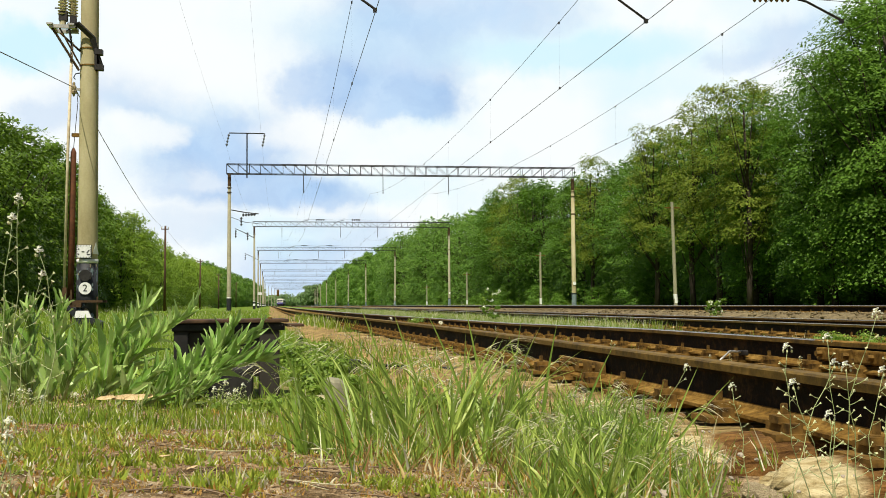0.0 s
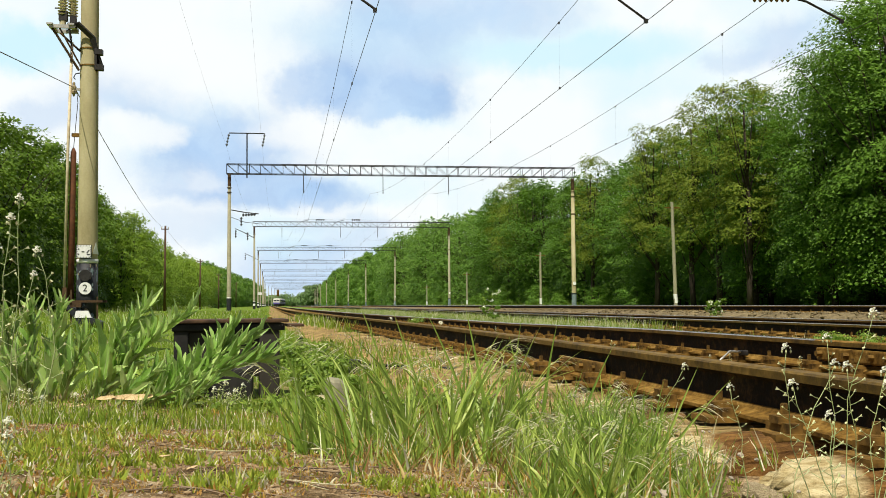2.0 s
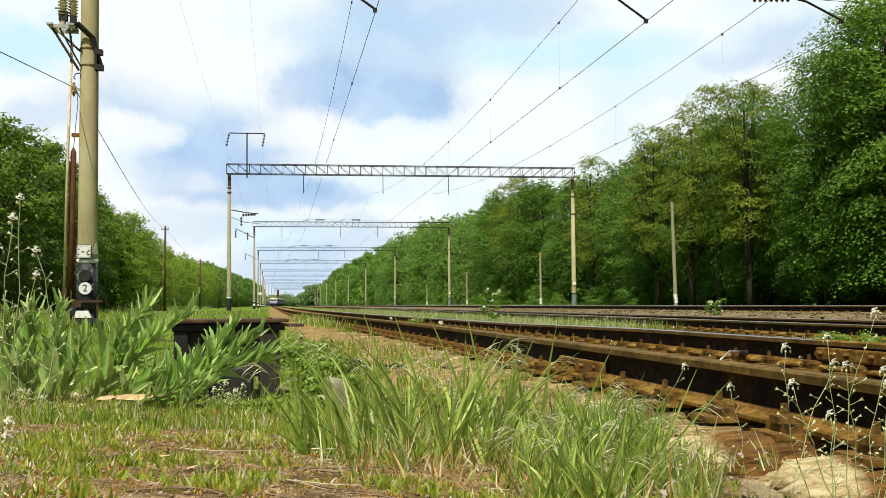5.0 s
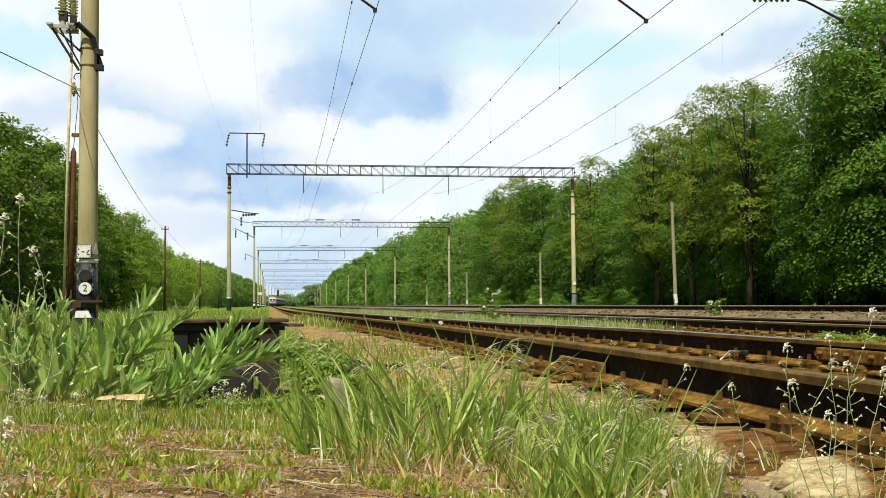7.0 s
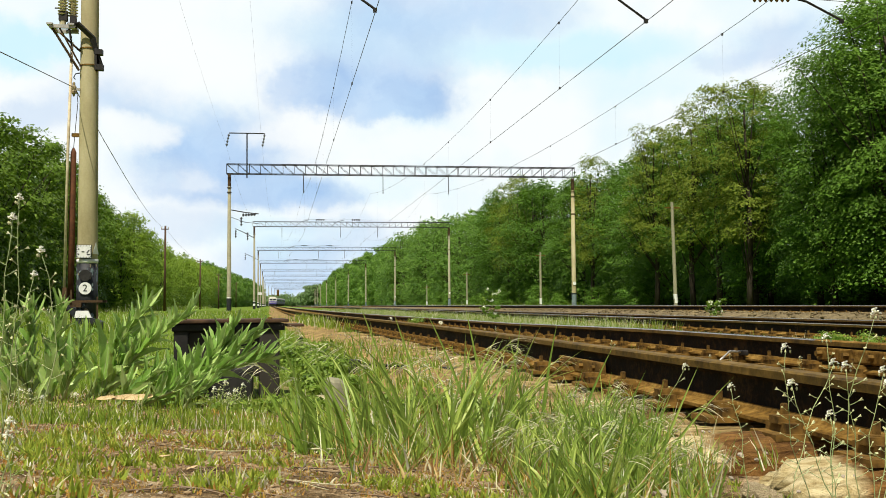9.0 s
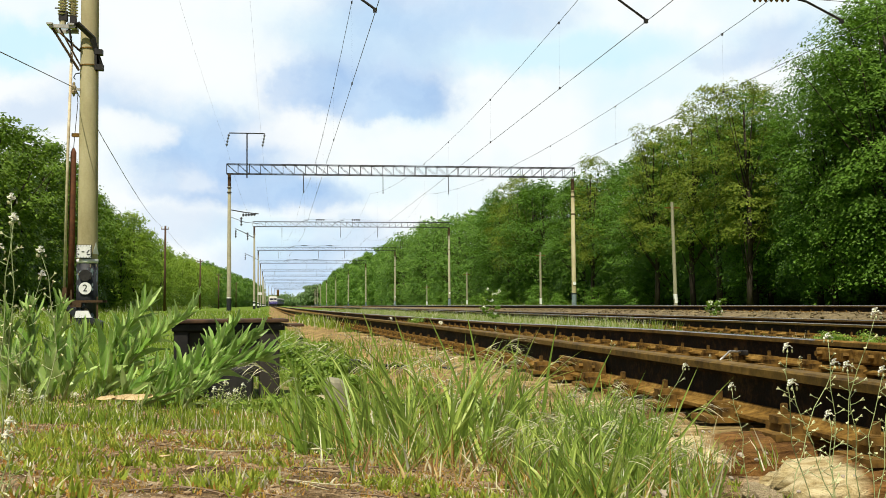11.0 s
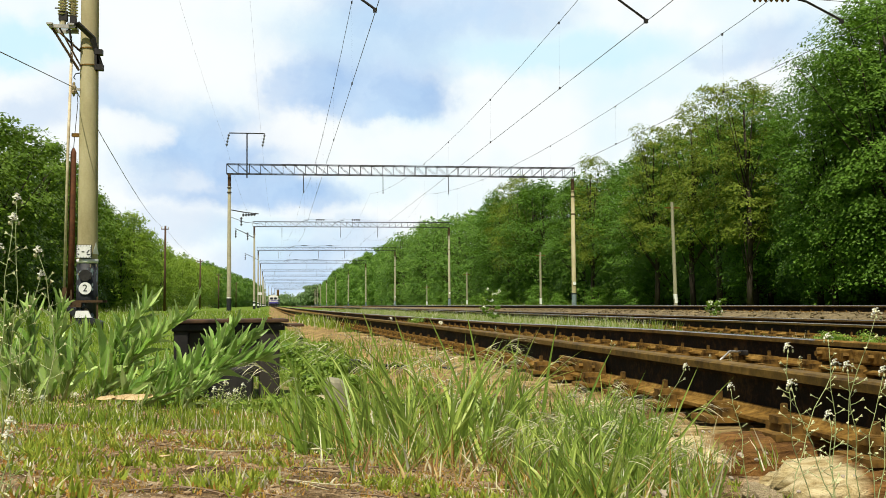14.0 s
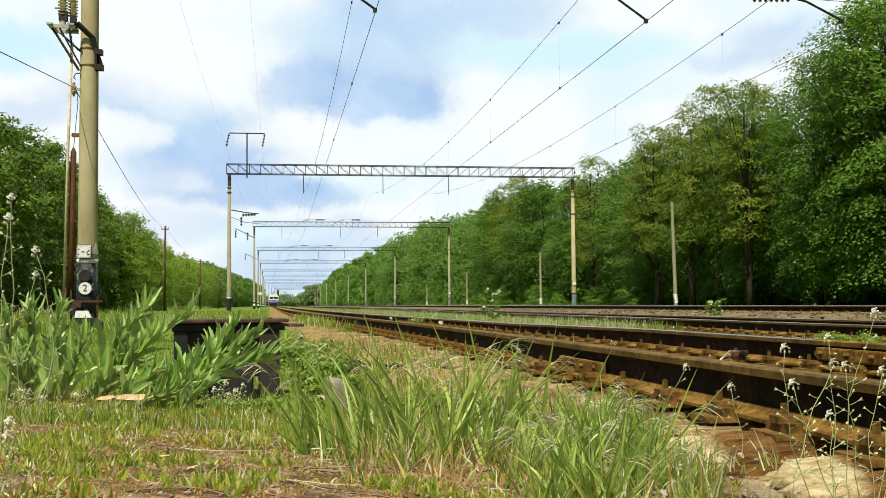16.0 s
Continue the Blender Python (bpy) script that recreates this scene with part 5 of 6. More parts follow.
def build_box():
    b = thing("trackside_box", "low black steel trackside box with a rusty lid", "box", pose(-0.30, 5.6, -0.24, 0, 0, 4))
    part("lid", bevelled((-0.30, -0.22, 0.380), (0.29, 0.24, 0.398), 0.005, LID, 2, 0.006, 4), None, b, "rusty steel lid")
    part("rim", bevelled((-0.28, -0.20, 0.34), (0.27, 0.22, 0.376), 0.006, STEEL, 2), None, b)
    part("body", bevelled((-0.25, -0.16, 0.11), (0.17, 0.20, 0.345), 0.012, GRIMY, 2), None, b, "sooty black housing")
    part("leg", bevelled((0.145, -0.19, -0.06), (0.245, -0.08, 0.345), 0.01, GRIMY, 2), None, b)
    part("leg", bevelled((-0.27, -0.19, -0.06), (-0.20, -0.12, 0.345), 0.008, STEEL, 2), None, b)
    part("leg", bevelled((0.16, 0.12, -0.06), (0.235, 0.19, 0.345), 0.008, STEEL, 2), None, b)
    part("leg", bevelled((-0.27, 0.12, -0.06), (-0.20, 0.19, 0.345), 0.008, STEEL, 2), None, b)
    part("motor_cover", bevelled((-0.12, -0.26, -0.02), (0.115, -0.05, 0.165), 0.025, STEEL, 3), None, b, "rounded black cover")
    part("foot_plate", bevelled((0.10, -0.24, -0.05), (0.27, -0.03, 0.0), 0.008, RUST, 1), None, b)
    part("side_shelf", bevelled((0.29, -0.05, 0.355), (0.38, 0.12, 0.370), 0.004, LID, 1), None, b)
    for x in (-0.22, 0.0, 0.2):
        part("bolt", Geo().lathe((x, -0.13, 0.402), [(0.011, -0.006), (0.011, 0.003)], 6), RUST, b)
    c = thing("concrete_slab", "broken pale concrete slab beside the box", "slab", pose(0.10, 4.9, -0.235, 3, 0, 20), data=bevelled((-0.16, -0.07, -0.05), (0.16, 0.08, 0.045), 0.018, CONCRETE, 2, 0.03, 3))
    d = thing("concrete_block", "small grey concrete marker half hidden in grass", "block", pose(0.20, 4.6, -0.23, 6, 8, 25), data=bevelled((-0.05, -0.05, -0.05), (0.05, 0.05, 0.12), 0.03, MAST_GREY, 3, 0.05, 8))
    r = thing("point_rod", "dark steel point rods running to the siding", "rod", pose(0, 0, 0))
    part("rod", Geo().tube([(0.13, 10.2, -0.17), (0.50, 8.0, -0.215), (1.45, 6.9, -0.22)], 0.011, 8), STEEL, r)
    part("rod", Geo().tube([(0.10, 9.9, -0.21), (0.46, 7.7, -0.225), (1.45, 6.6, -0.225)], 0.011, 8), STEEL, r)
    part("bearing", bevelled((0.08, 9.9, -0.30), (0.13, 10.0, -0.06), 0.01, STEEL, 1), None, r)
    part("bearing", bevelled((0.15, 9.2, -0.30), (0.20, 9.3, -0.15), 0.01, STEEL, 1), None, r)
    part("bearing", bevelled((0.42, 7.75, -0.30), (0.52, 7.85, -0.17), 0.01, STEEL, 1), None, r)
    # fishplate bolted over the joint of the near rail, and a tie rod between the rails
    f = thing("fishplate", "rust-orange fishplate bolted across a rail joint", "fishplate", pose(track_one(5.4) - 0.82 - 0.03, 5.4, -0.085))
    part("bar", bevelled((-0.018, -0.42, -0.045), (0.012, 0.36, 0.025), 0.008, RUST, 2), None, f)
    for dy in (-0.32, -0.12, 0.08, 0.26):
        part("nut", Geo().tube([(-0.042, dy, -0.005), (-0.02, dy, -0.005)], 0.015, 6), RUST, f)
    f.matrix_basis = pose(track_one(5.4) - 0.82 - 0.03, 5.4, -0.085, 0, 0, 0.5)
    f = thing("fishplate", "ochre-rusty fishplate bolted along the web of the inner rail", "fishplate", pose(track_one(5.55) + 0.795 - 0.022, 5.55, -0.078))
    part("bar", bevelled((-0.024, -0.46, -0.040), (0.012, 0.42, 0.036), 0.010, RAIL_FOOT, 2, 0.004, 2), None, f)
    for dy in (-0.36, -0.20, 0.06, 0.22, 0.36):
        part("nut", Geo().tube([(-0.058, dy, 0.0), (-0.02, dy, 0.0)], 0.018, 6), RUST, f)
    k = thing("jumper_cable", "grey cable clamped between the rails", "cable")
    part("cord", Geo().tube([(track_one(7) + 0.42, 6.6, -0.15), (track_one(7) + 0.55, 6.75, -0.10), (track_one(7) + 0.70, 6.9, -0.11), (track_one(7) + 0.75, 7.2, -0.12)], 0.007, 7), GALV, k, smooth=True)
    part("lug", bevelled((track_one(7) + 0.69, 6.87, -0.135), (track_one(7) + 0.74, 6.93, -0.10), 0.006, STEEL, 1), None, k)


build_box()


# ---------------------------------------------------------------- grass, weeds and flowers
def green(name, a, b, c, through=0.35, rough=0.5, spec=0.3):
    return leaf_mat(name, a, b, c, through, rough, False, spec=spec)


SPROUT = green("short_yellow_green_grass", (0.06, 0.13, 0.008), (0.20, 0.30, 0.022), (0.46, 0.47, 0.07))
MOSS = green("reddish_dry_moss", (0.15, 0.065, 0.015), (0.38, 0.18, 0.035), (0.54, 0.36, 0.08))
BLADE = green("tall_grass_blades", (0.020, 0.068, 0.005), (0.125, 0.245, 0.020), (0.50, 0.60, 0.14), 0.38, 0.40)
DRY_BLADE = green("withered_orange_grass_blade", (0.20, 0.08, 0.03), (0.40, 0.20, 0.07), (0.52, 0.40, 0.16), 0.3, 0.6)
STRAW = green("pale_awns_and_dry_stalks", (0.34, 0.28, 0.12), (0.60, 0.55, 0.30), (0.84, 0.83, 0.62))
TURF = green("verge_grass", (0.055, 0.12, 0.008), (0.15, 0.26, 0.018), (0.34, 0.40, 0.06))
BROAD = leaf_mat("grey_green_weed_leaf", (0.030, 0.110, 0.009), (0.190, 0.380, 0.045), (0.60, 0.77, 0.28), 0.30, 0.34, True, (0.18, 0.37, 0.038), 0.4, True)
RIB = green("pale_leaf_rib", (0.34, 0.44, 0.18), (0.42, 0.52, 0.24), (0.50, 0.58, 0.30))
STALK = simple("pale_green_stalk", (0.20, 0.27, 0.09), (0.44, 0.50, 0.24), 30, 0.6, 0, 0.1)
PETAL = green("white_petal", (0.78, 0.80, 0.56), (0.86, 0.87, 0.70), (0.90, 0.90, 0.82), 0.4, 0.6)
POD = simple("green_seed_pod", (0.40, 0.44, 0.18), (0.66, 0.66, 0.40), 40, 0.6, 0, 0.1)
CLOVER = green("clover_leaf", (0.06, 0.14, 0.012), (0.16, 0.27, 0.030), (0.32, 0.42, 0.07))
DEAD = simple("dead_leaf", (0.40, 0.26, 0.10), (0.74, 0.58, 0.34), 30, 0.8, 0, 0.3, 0.002)
TWIG = simple("dry_twig", (0.10, 0.07, 0.045), (0.30, 0.22, 0.14), 40, 0.9, 0, 0.4, 0.001)


class Blades:
    """Many tapering, bending blades in one mesh."""

    def __init__(self):
        self.v, self.f, self.mi = [], [], []

    def blade(self, base, height, width, lean, az, bend_, face, mi=0, seg=3):
        """One blade; a broad one is folded along its middle."""
        o = len(self.v)
        d = Vector((math.sin(az), math.cos(az), 0))
        side = Vector((math.cos(face), -math.sin(face), 0))
        deep = Vector((math.sin(face), math.cos(face), 0)) * (0.30 * width)
        fold = width > 0.006 and seg > 3
        row = 3 if fold else 2
        p, ang = Vector(base), lean
        step = height / seg
        for i in range(seg + 1):
            w = width * 0.5 * (1 - (i / seg) ** 1.6) * (0.75 + 0.25 * min(1, i))
            if i == seg:
                self.v.append(p.copy())
            elif fold:
                self.v.extend((p - side * w, p + deep * (1 - i / seg), p + side * w))
            else:
                self.v.extend((p - side * w, p + side * w))
            p = p + step * (d * math.sin(ang) + Vector((0, 0, math.cos(ang))))
            ang += bend_ / seg
        for i in range(seg):
            a = o + row * i
            for j in range(row - 1):
                self.f.append((a + j, a + j + 1, a + j + 1 + row, a + j + row) if i < seg - 1 else (a + j, a + j + 1, a + row))
                self.mi.append(mi)

    def done(self, name, label, mats, category="grass"):
        g = Geo()
        g.v, g.f, g.mi = self.v, self.f, self.mi
        return tagged(new(name, g.mesh(name, *mats)), label, category, kind="stuff")


def sprouts():
    """Low new grass and moss over the soil in front of the camera."""
    rnd = random.Random(21)
    b = Blades()
    for _ in range(12500):
        y = 1.35 + 3.6 * rnd.random() ** 1.35
        half = 0.30 * y + 0.25
        x = 0.14 * y + rnd.uniform(-half, half) * 1.25
        if x > 1.15:
            continue
        dens = noise.noise(Vector((x * 4.5, y * 4.5, 1.7))) + 0.5 * noise.noise(Vector((x * 14, y * 14, 3)))
        if dens < -0.08 + 0.40 * rnd.random() - 0.16 * (y > 2.6) + 0.10 * (y < 2.0):
            continue
        z = ground_z(x, y)
        k = 0.55 + 1.0 * max(0, dens)
        red = noise.noise(Vector((x * 6, y * 6, 8.3))) > 0.12
        for _ in range(rnd.randrange(4, 9)):
            q = rnd.random()
            mi = 2 if red and q < 0.5 else (1 if q > 0.90 else 0)
            b.blade((x + rnd.gauss(0, 0.008), y + rnd.gauss(0, 0.008), z - 0.003), k * rnd.uniform(0.012, 0.044) * (0.6 if mi == 2 else 1), rnd.uniform(0.0035, 0.0085),
                    rnd.uniform(0, 0.9), rnd.uniform(0, 6.28), rnd.uniform(-0.2, 0.9), rnd.uniform(-0.8, 0.8), mi, 3)
    for _ in range(5200):          # low reddish moss cushions on the bare soil
        y = 1.9 + 2.4 * rnd.random() ** 1.2
        half = 0.30 * y + 0.25
        x = 0.14 * y + rnd.uniform(-half, half) * 1.2
        if x > 1.0 or noise.noise(Vector((x * 7, y * 7, 15))) < -0.15:
            continue
        for _ in range(5):
            b.blade((x + rnd.gauss(0, 0.008), y + rnd.gauss(0, 0.008), ground_z(x, y) - 0.002), rnd.uniform(0.004, 0.016), rnd.uniform(0.002, 0.005), rnd.uniform(0, 0.9), rnd.uniform(0, 6.28), rnd.uniform(0, 0.7), rnd.uniform(-1, 1), rnd.choice((2, 2, 2, 0)), 2)
    for _ in range(14000):         # dead stems and crumbs pressed on the soil
        y = 1.35 + 3.4 * rnd.random() ** 1.3
        half = 0.30 * y + 0.25
        x = 0.14 * y + rnd.uniform(-half, half) * 1.2
        if x < 1.0:
            b.blade((x, y, ground_z(x, y) + 0.002), rnd.uniform(0.008, 0.045), rnd.uniform(0.001, 0.003), rnd.uniform(1.25, 1.52), rnd.uniform(0, 6.28), 0.05, rnd.uniform(0, 3.14), 1 if rnd.random() < 0.45 else 2, 1)
    b.done("short_grass", "short yellow-green grass and reddish moss on bare soil", (SPROUT, STRAW, MOSS))


def tall_grass():
    """Wild barley and brome between the soil and the siding: coarse single blades in loose tufts."""
    rnd = random.Random(5)
    b = Blades()

    def tuft(x, y, z, n, reach, side=0.0, wide=1.0, heads=0):
        """Blades fanning from one root, leaning to the side given, with short withered ones round the foot."""
        for _ in range(n):
            ln = abs(rnd.gauss(0.0, 0.34)) + 0.03
            az = rnd.uniform(0, 6.28) if rnd.random() > abs(side) else math.copysign(1.57, side) + rnd.gauss(0, 0.55)
            b.blade((x + rnd.gauss(0, 0.016), y + rnd.gauss(0, 0.016), z - 0.004), reach * rnd.uniform(0.45, 1.05), wide * rnd.uniform(0.0065, 0.0135), ln, az, rnd.uniform(-0.1, 0.75) if rnd.random() < 0.8 else rnd.uniform(0.9, 1.7), rnd.uniform(-0.8, 0.8), 0, 6)
        for _ in range(n // 2 + 2):
            b.blade((x + rnd.gauss(0, 0.03), y + rnd.gauss(0, 0.03), z - 0.003), rnd.uniform(0.03, 0.11), rnd.uniform(0.003, 0.007), rnd.uniform(0.1, 1.0), rnd.uniform(0, 6.28), rnd.uniform(0, 0.9), rnd.uniform(-1, 1), rnd.choice((0, 0, 0, 1, 2, 3)), 3)
        for _ in range(heads):
            seed_head(b, rnd, Vector((x + rnd.gauss(0, 0.02), y, z)), reach * rnd.uniform(0.62, 0.95), rnd.choice((1.57, -1.57)) + rnd.uniform(-0.6, 0.6))

    # the loose fans in the middle: root, blade count, reach, lean
    for x, y, n, reach, side, heads in ((0.02, 2.80, 6, 0.30, -0.9, 1), (0.10, 2.86, 8, 0.36, -0.9, 2), (0.17, 2.75, 8, 0.34, -0.7, 1), (0.22, 2.95, 7, 0.38, -0.5, 2), (0.29, 2.80, 8, 0.40, -0.5, 2),
                                        (0.34, 2.92, 6, 0.42, 0.2, 1), (0.40, 2.78, 9, 0.38, 0.5, 2), (0.46, 2.96, 8, 0.40, 0.5, 1), (0.52, 2.80, 9, 0.36, 0.6, 2), (0.58, 2.95, 8, 0.38, 0.5, 2), (0.26, 3.15, 5, 0.34, -0.3, 2), (0.50, 3.2, 6, 0.34, 0.2, 2)):
        tuft(x, y, ground_z(x, y), n + 3, reach * 1.10, side, 1.15, heads)
    n = 0
    while n < 88:                  # the thicker sward before the siding
        y = rnd.uniform(2.05, 3.5)
        ratio = rnd.uniform(0.19, 0.40)
        x = ratio * y
        if x > 1.13 or noise.noise(Vector((x * 5, y * 3.0, 9))) < -0.16 or (ratio > 0.345 and rnd.random() < 0.65) or (ratio < 0.24 and y < 2.5):
            continue
        n += 1
        near = (1.0 if y > 2.5 else 0.78) * (1.0 if ratio < 0.345 else 0.62)
        tuft(x, y, ground_z(x, y), rnd.randrange(7, 14), near * rnd.uniform(0.17, 0.29), rnd.uniform(-0.6, 0.8), 0.95, rnd.choice((0, 0, 1, 1, 2)))
    for _ in range(150):           # low greenery between the tufts
        y = rnd.uniform(2.1, 3.6)
        x = rnd.uniform(0.02, 0.42) * y
        if x < 1.1 and not (x / y < 0.2 and y < 2.6):
            tuft(x, y, ground_z(x, y), rnd.randrange(4, 8), rnd.uniform(0.05, 0.12), 0.0, 0.6)
    for _ in range(900):           # thin pale and withered blades all through it
        y = rnd.uniform(2.05, 3.6)
        x = rnd.uniform(0.03, 0.42) * y
        if x < 1.12 and not (x / y < 0.2 and y < 2.6):
            b.blade((x, y, ground_z(x, y) - 0.003), rnd.uniform(0.06, 0.20), rnd.uniform(0.0022, 0.0048), rnd.uniform(0.0, 0.9), rnd.uniform(0, 6.28), rnd.uniform(-0.2, 1.2), rnd.uniform(-1, 1), rnd.choice((0, 0, 0, 0, 1, 1, 2, 3)), 4)
    for _ in range(13):            # sparse tufts before the sleeper ends
        y = rnd.uniform(2.15, 2.55)
        x = rnd.uniform(0.355, 0.41) * y
        tuft(x, y, ground_z(x, y), rnd.randrange(3, 6), rnd.uniform(0.08, 0.17), rnd.uniform(-0.3, 0.6), 0.85, rnd.choice((0, 0, 1)))
    for _ in range(260):           # red and orange withered blades at the foot of the sward
        y = rnd.uniform(2.35, 2.95)
        x = rnd.uniform(0.05, 0.36) * y
        b.blade((x, y, ground_z(x, y) - 0.003), rnd.uniform(0.03, 0.10), rnd.uniform(0.004, 0.009), rnd.uniform(0.1, 1.1), rnd.uniform(0, 6.28), rnd.uniform(-0.2, 1.0), rnd.uniform(-1, 1), rnd.choice((3, 3, 3, 1, 0)), 4)
    for _ in range(46):            # ragged tufts along the sleeper ends
        y = rnd.uniform(2.5, 4.6)
        x = rnd.uniform(0.27, 0.36) * y
        if x < 1.25 and noise.noise(Vector((x * 5, y * 3, 31))) > -0.1:
            tuft(x, y, -0.235, rnd.randrange(3, 7), rnd.uniform(0.10, 0.22), rnd.uniform(-0.5, 0.5), 0.8, rnd.choice((0, 0, 1)))
    for x, y, h, az, ln in ((0.30, 2.45, 0.46, -1.57, 0.36), (0.36, 2.50, 0.44, -1.57, 0.30), (0.44, 2.42, 0.45, -1.57, 0.22), (0.47, 2.40, 0.43, -1.4, 0.14), (0.33, 2.55, 0.42, -1.6, 0.52), (0.56, 2.4, 0.36, -1.5, 0.12),
                            (0.60, 2.5, 0.40, 1.57, 0.06), (0.66, 2.45, 0.36, 1.5, 0.28), (0.78, 2.2, 0.36, 1.6, 0.62), (0.82, 2.3, 0.32, 1.57, 0.40), (0.25, 2.5, 0.36, -1.5, 0.66), (0.20, 2.6, 0.32, -1.6, 0.85)):
        x, y = x * 1.15, y + 0.42   # the longest single blades
        z = ground_z(x, y)
        b.blade((x, y, z), h, 0.013, ln, az, rnd.uniform(0.0, 0.3), rnd.uniform(-0.4, 0.4), 0, 7)
    b.done("tall_grass", "tall green wild barley and brome with pale awns", (BLADE, STRAW, MOSS, DRY_BLADE))


def seed_head(b, rnd, base, h, az):
    """A thin stalk with a nodding brush of pale spikelets."""
    d = Vector((math.sin(az), math.cos(az), 0))
    ang = rnd.uniform(0.0, 0.25)
    p = Vector(base)
    path = [p]
    for i in range(6):
        q = p + h / 6 * (d * math.sin(ang) + Vector((0, 0, math.cos(ang))))
        o = len(b.v)
        b.v.extend((p - Vector((0.0013, 0, 0)), p + Vector((0.0013, 0, 0)), q + Vector((0.0011, 0, 0)), q - Vector((0.0011, 0, 0))))
        b.f.append((o, o + 1, o + 2, o + 3))
        b.mi.append(0)
        p = q
        path.append(p)
        ang += rnd.uniform(0.05, 0.30)
    for _ in range(rnd.randrange(10, 17)):
        root = path[-1].lerp(path[-2], rnd.random())
        b.blade(root, rnd.uniform(0.035, 0.080), rnd.uniform(0.0026, 0.0062), max(ang, 1.3) + rnd.uniform(-0.3, 0.6), az + rnd.gauss(0, 0.22), rnd.uniform(0.5, 1.3), rnd.uniform(-1, 1), 1 if rnd.random() < 0.8 else 0, 4)


def verge():
    """Grass of the verge and between the tracks, out to where single blades are lost."""
    rnd = random.Random(8)
    b = Blades()

    def tuft(x, y, z, h, w, n, dry=0.10):
        for _ in range(n):
            b.blade((x + rnd.gauss(0, w * 5), y + rnd.gauss(0, w * 5), z - 0.01), h * rnd.uniform(0.5, 1.3), w * rnd.uniform(0.7, 1.4), rnd.uniform(0, 0.45), rnd.uniform(0, 6.28),
                    rnd.uniform(0, 0.8), rnd.uniform(-0.8, 0.8), 1 if rnd.random() < dry else 0, 2)
    for _ in range(5200):          # left of the siding
        y = 3.6 + 75 * rnd.random() ** 2.3
        x = -0.10 * y + rnd.uniform(-0.25, 0.17) * y + 0.25
        if x > track_one(y) - 1.95 + 0.6 * rnd.random() ** 3 or (abs(x + 0.3) < 0.33 and 5.3 < y < 5.95):
            continue
        if y < 5.2 and rnd.random() < 0.45:
            continue
        far = y / 10
        tuft(x, y, ground_z(x, y), (0.032 if y < 5.2 else 0.05) + 0.018 * far + 0.045 * rnd.random(), 0.004 + 0.0035 * far, 6)
    for _ in range(5200):          # between siding and middle track
        y = 5.5 + 60 * rnd.random() ** 1.6
        if y < 16.5 and rnd.random() < 0.88:
            continue
        x = track_one(y) + rnd.uniform(1.25, min(track_two(y) - track_one(y) - 0.95, 4.3))
        far = y / 10
        tuft(x, y, -0.27, (0.06 if y < 16.5 else 0.17) + 0.01 * far + 0.07 * rnd.random(), 0.004 + 0.0026 * far, 7, 0.34)
    for _ in range(900):           # between middle and main track
        y = 9 + 60 * rnd.random() ** 1.5
        x = track_two(y) + rnd.uniform(0.9, 2.4)
        tuft(x, y, -0.26, 0.08 + 0.006 * y * 0.3, 0.006 + 0.0014 * y / 6, 4, 0.3)
    for _ in range(340):           # ragged tufts on the shoulder of the siding
        y = 3.2 + 9 * rnd.random() ** 1.3
        x = track_one(y) - rnd.uniform(1.05, 1.9)
        if noise.noise(Vector((x * 2.5, y * 1.6, 4))) > -0.12:
            tuft(x, y, -0.22, rnd.uniform(0.05, 0.14), 0.005 + 0.0006 * y, 6, 0.1)
    for _ in range(240):           # taller grass that hides the foot of the siding further off
        y = 17.5 + 16 * rnd.random() ** 1.1
        x = track_one(y) - rnd.uniform(0.90, 1.20)
        if noise.noise(Vector((x * 1.2, y * 0.5, 12))) > -0.18:
            tuft(x, y, -0.23, rnd.uniform(0.12, 0.27), 0.005 + 0.0006 * y, 6, 0.12)
    for _ in range(110):           # rank grass round the foot of the mast
        y = rnd.uniform(18.2, 19.1)
        tuft(rnd.uniform(-4.7, -2.4), y, -0.26, rnd.uniform(0.20, 0.36), 0.016, 6, 0.06)
    for _ in range(700):           # tufts among sleepers
        y = 2.2 + 14 * rnd.random() ** 1.4
        x = track_one(y) + rnd.choice((-1.2, -1.0, 0.3, 0.5, 0.98, 1.1, 1.2)) + rnd.uniform(-0.1, 0.1)
        if noise.noise(Vector((x * 2, y * 2, 0))) > 0.0:
            tuft(x, y, -0.2, rnd.uniform(0.03, 0.10), 0.005, 4, 0.2)
    for _ in range(3000):          # foot of the wood and of the belt
        y = 40 + 160 * rnd.random()
        x = bend(y) + (rnd.uniform(24, 30) if rnd.random() < 0.5 else rnd.uniform(-17, -13))
        if x > 0 and y < 95:
            continue
        tuft(x, y, -0.36, rnd.uniform(0.3, 0.8), 0.05, 4, 0.1)
    b.done("verge_grass", "green verge grass beside and between the tracks", (TURF, STRAW))


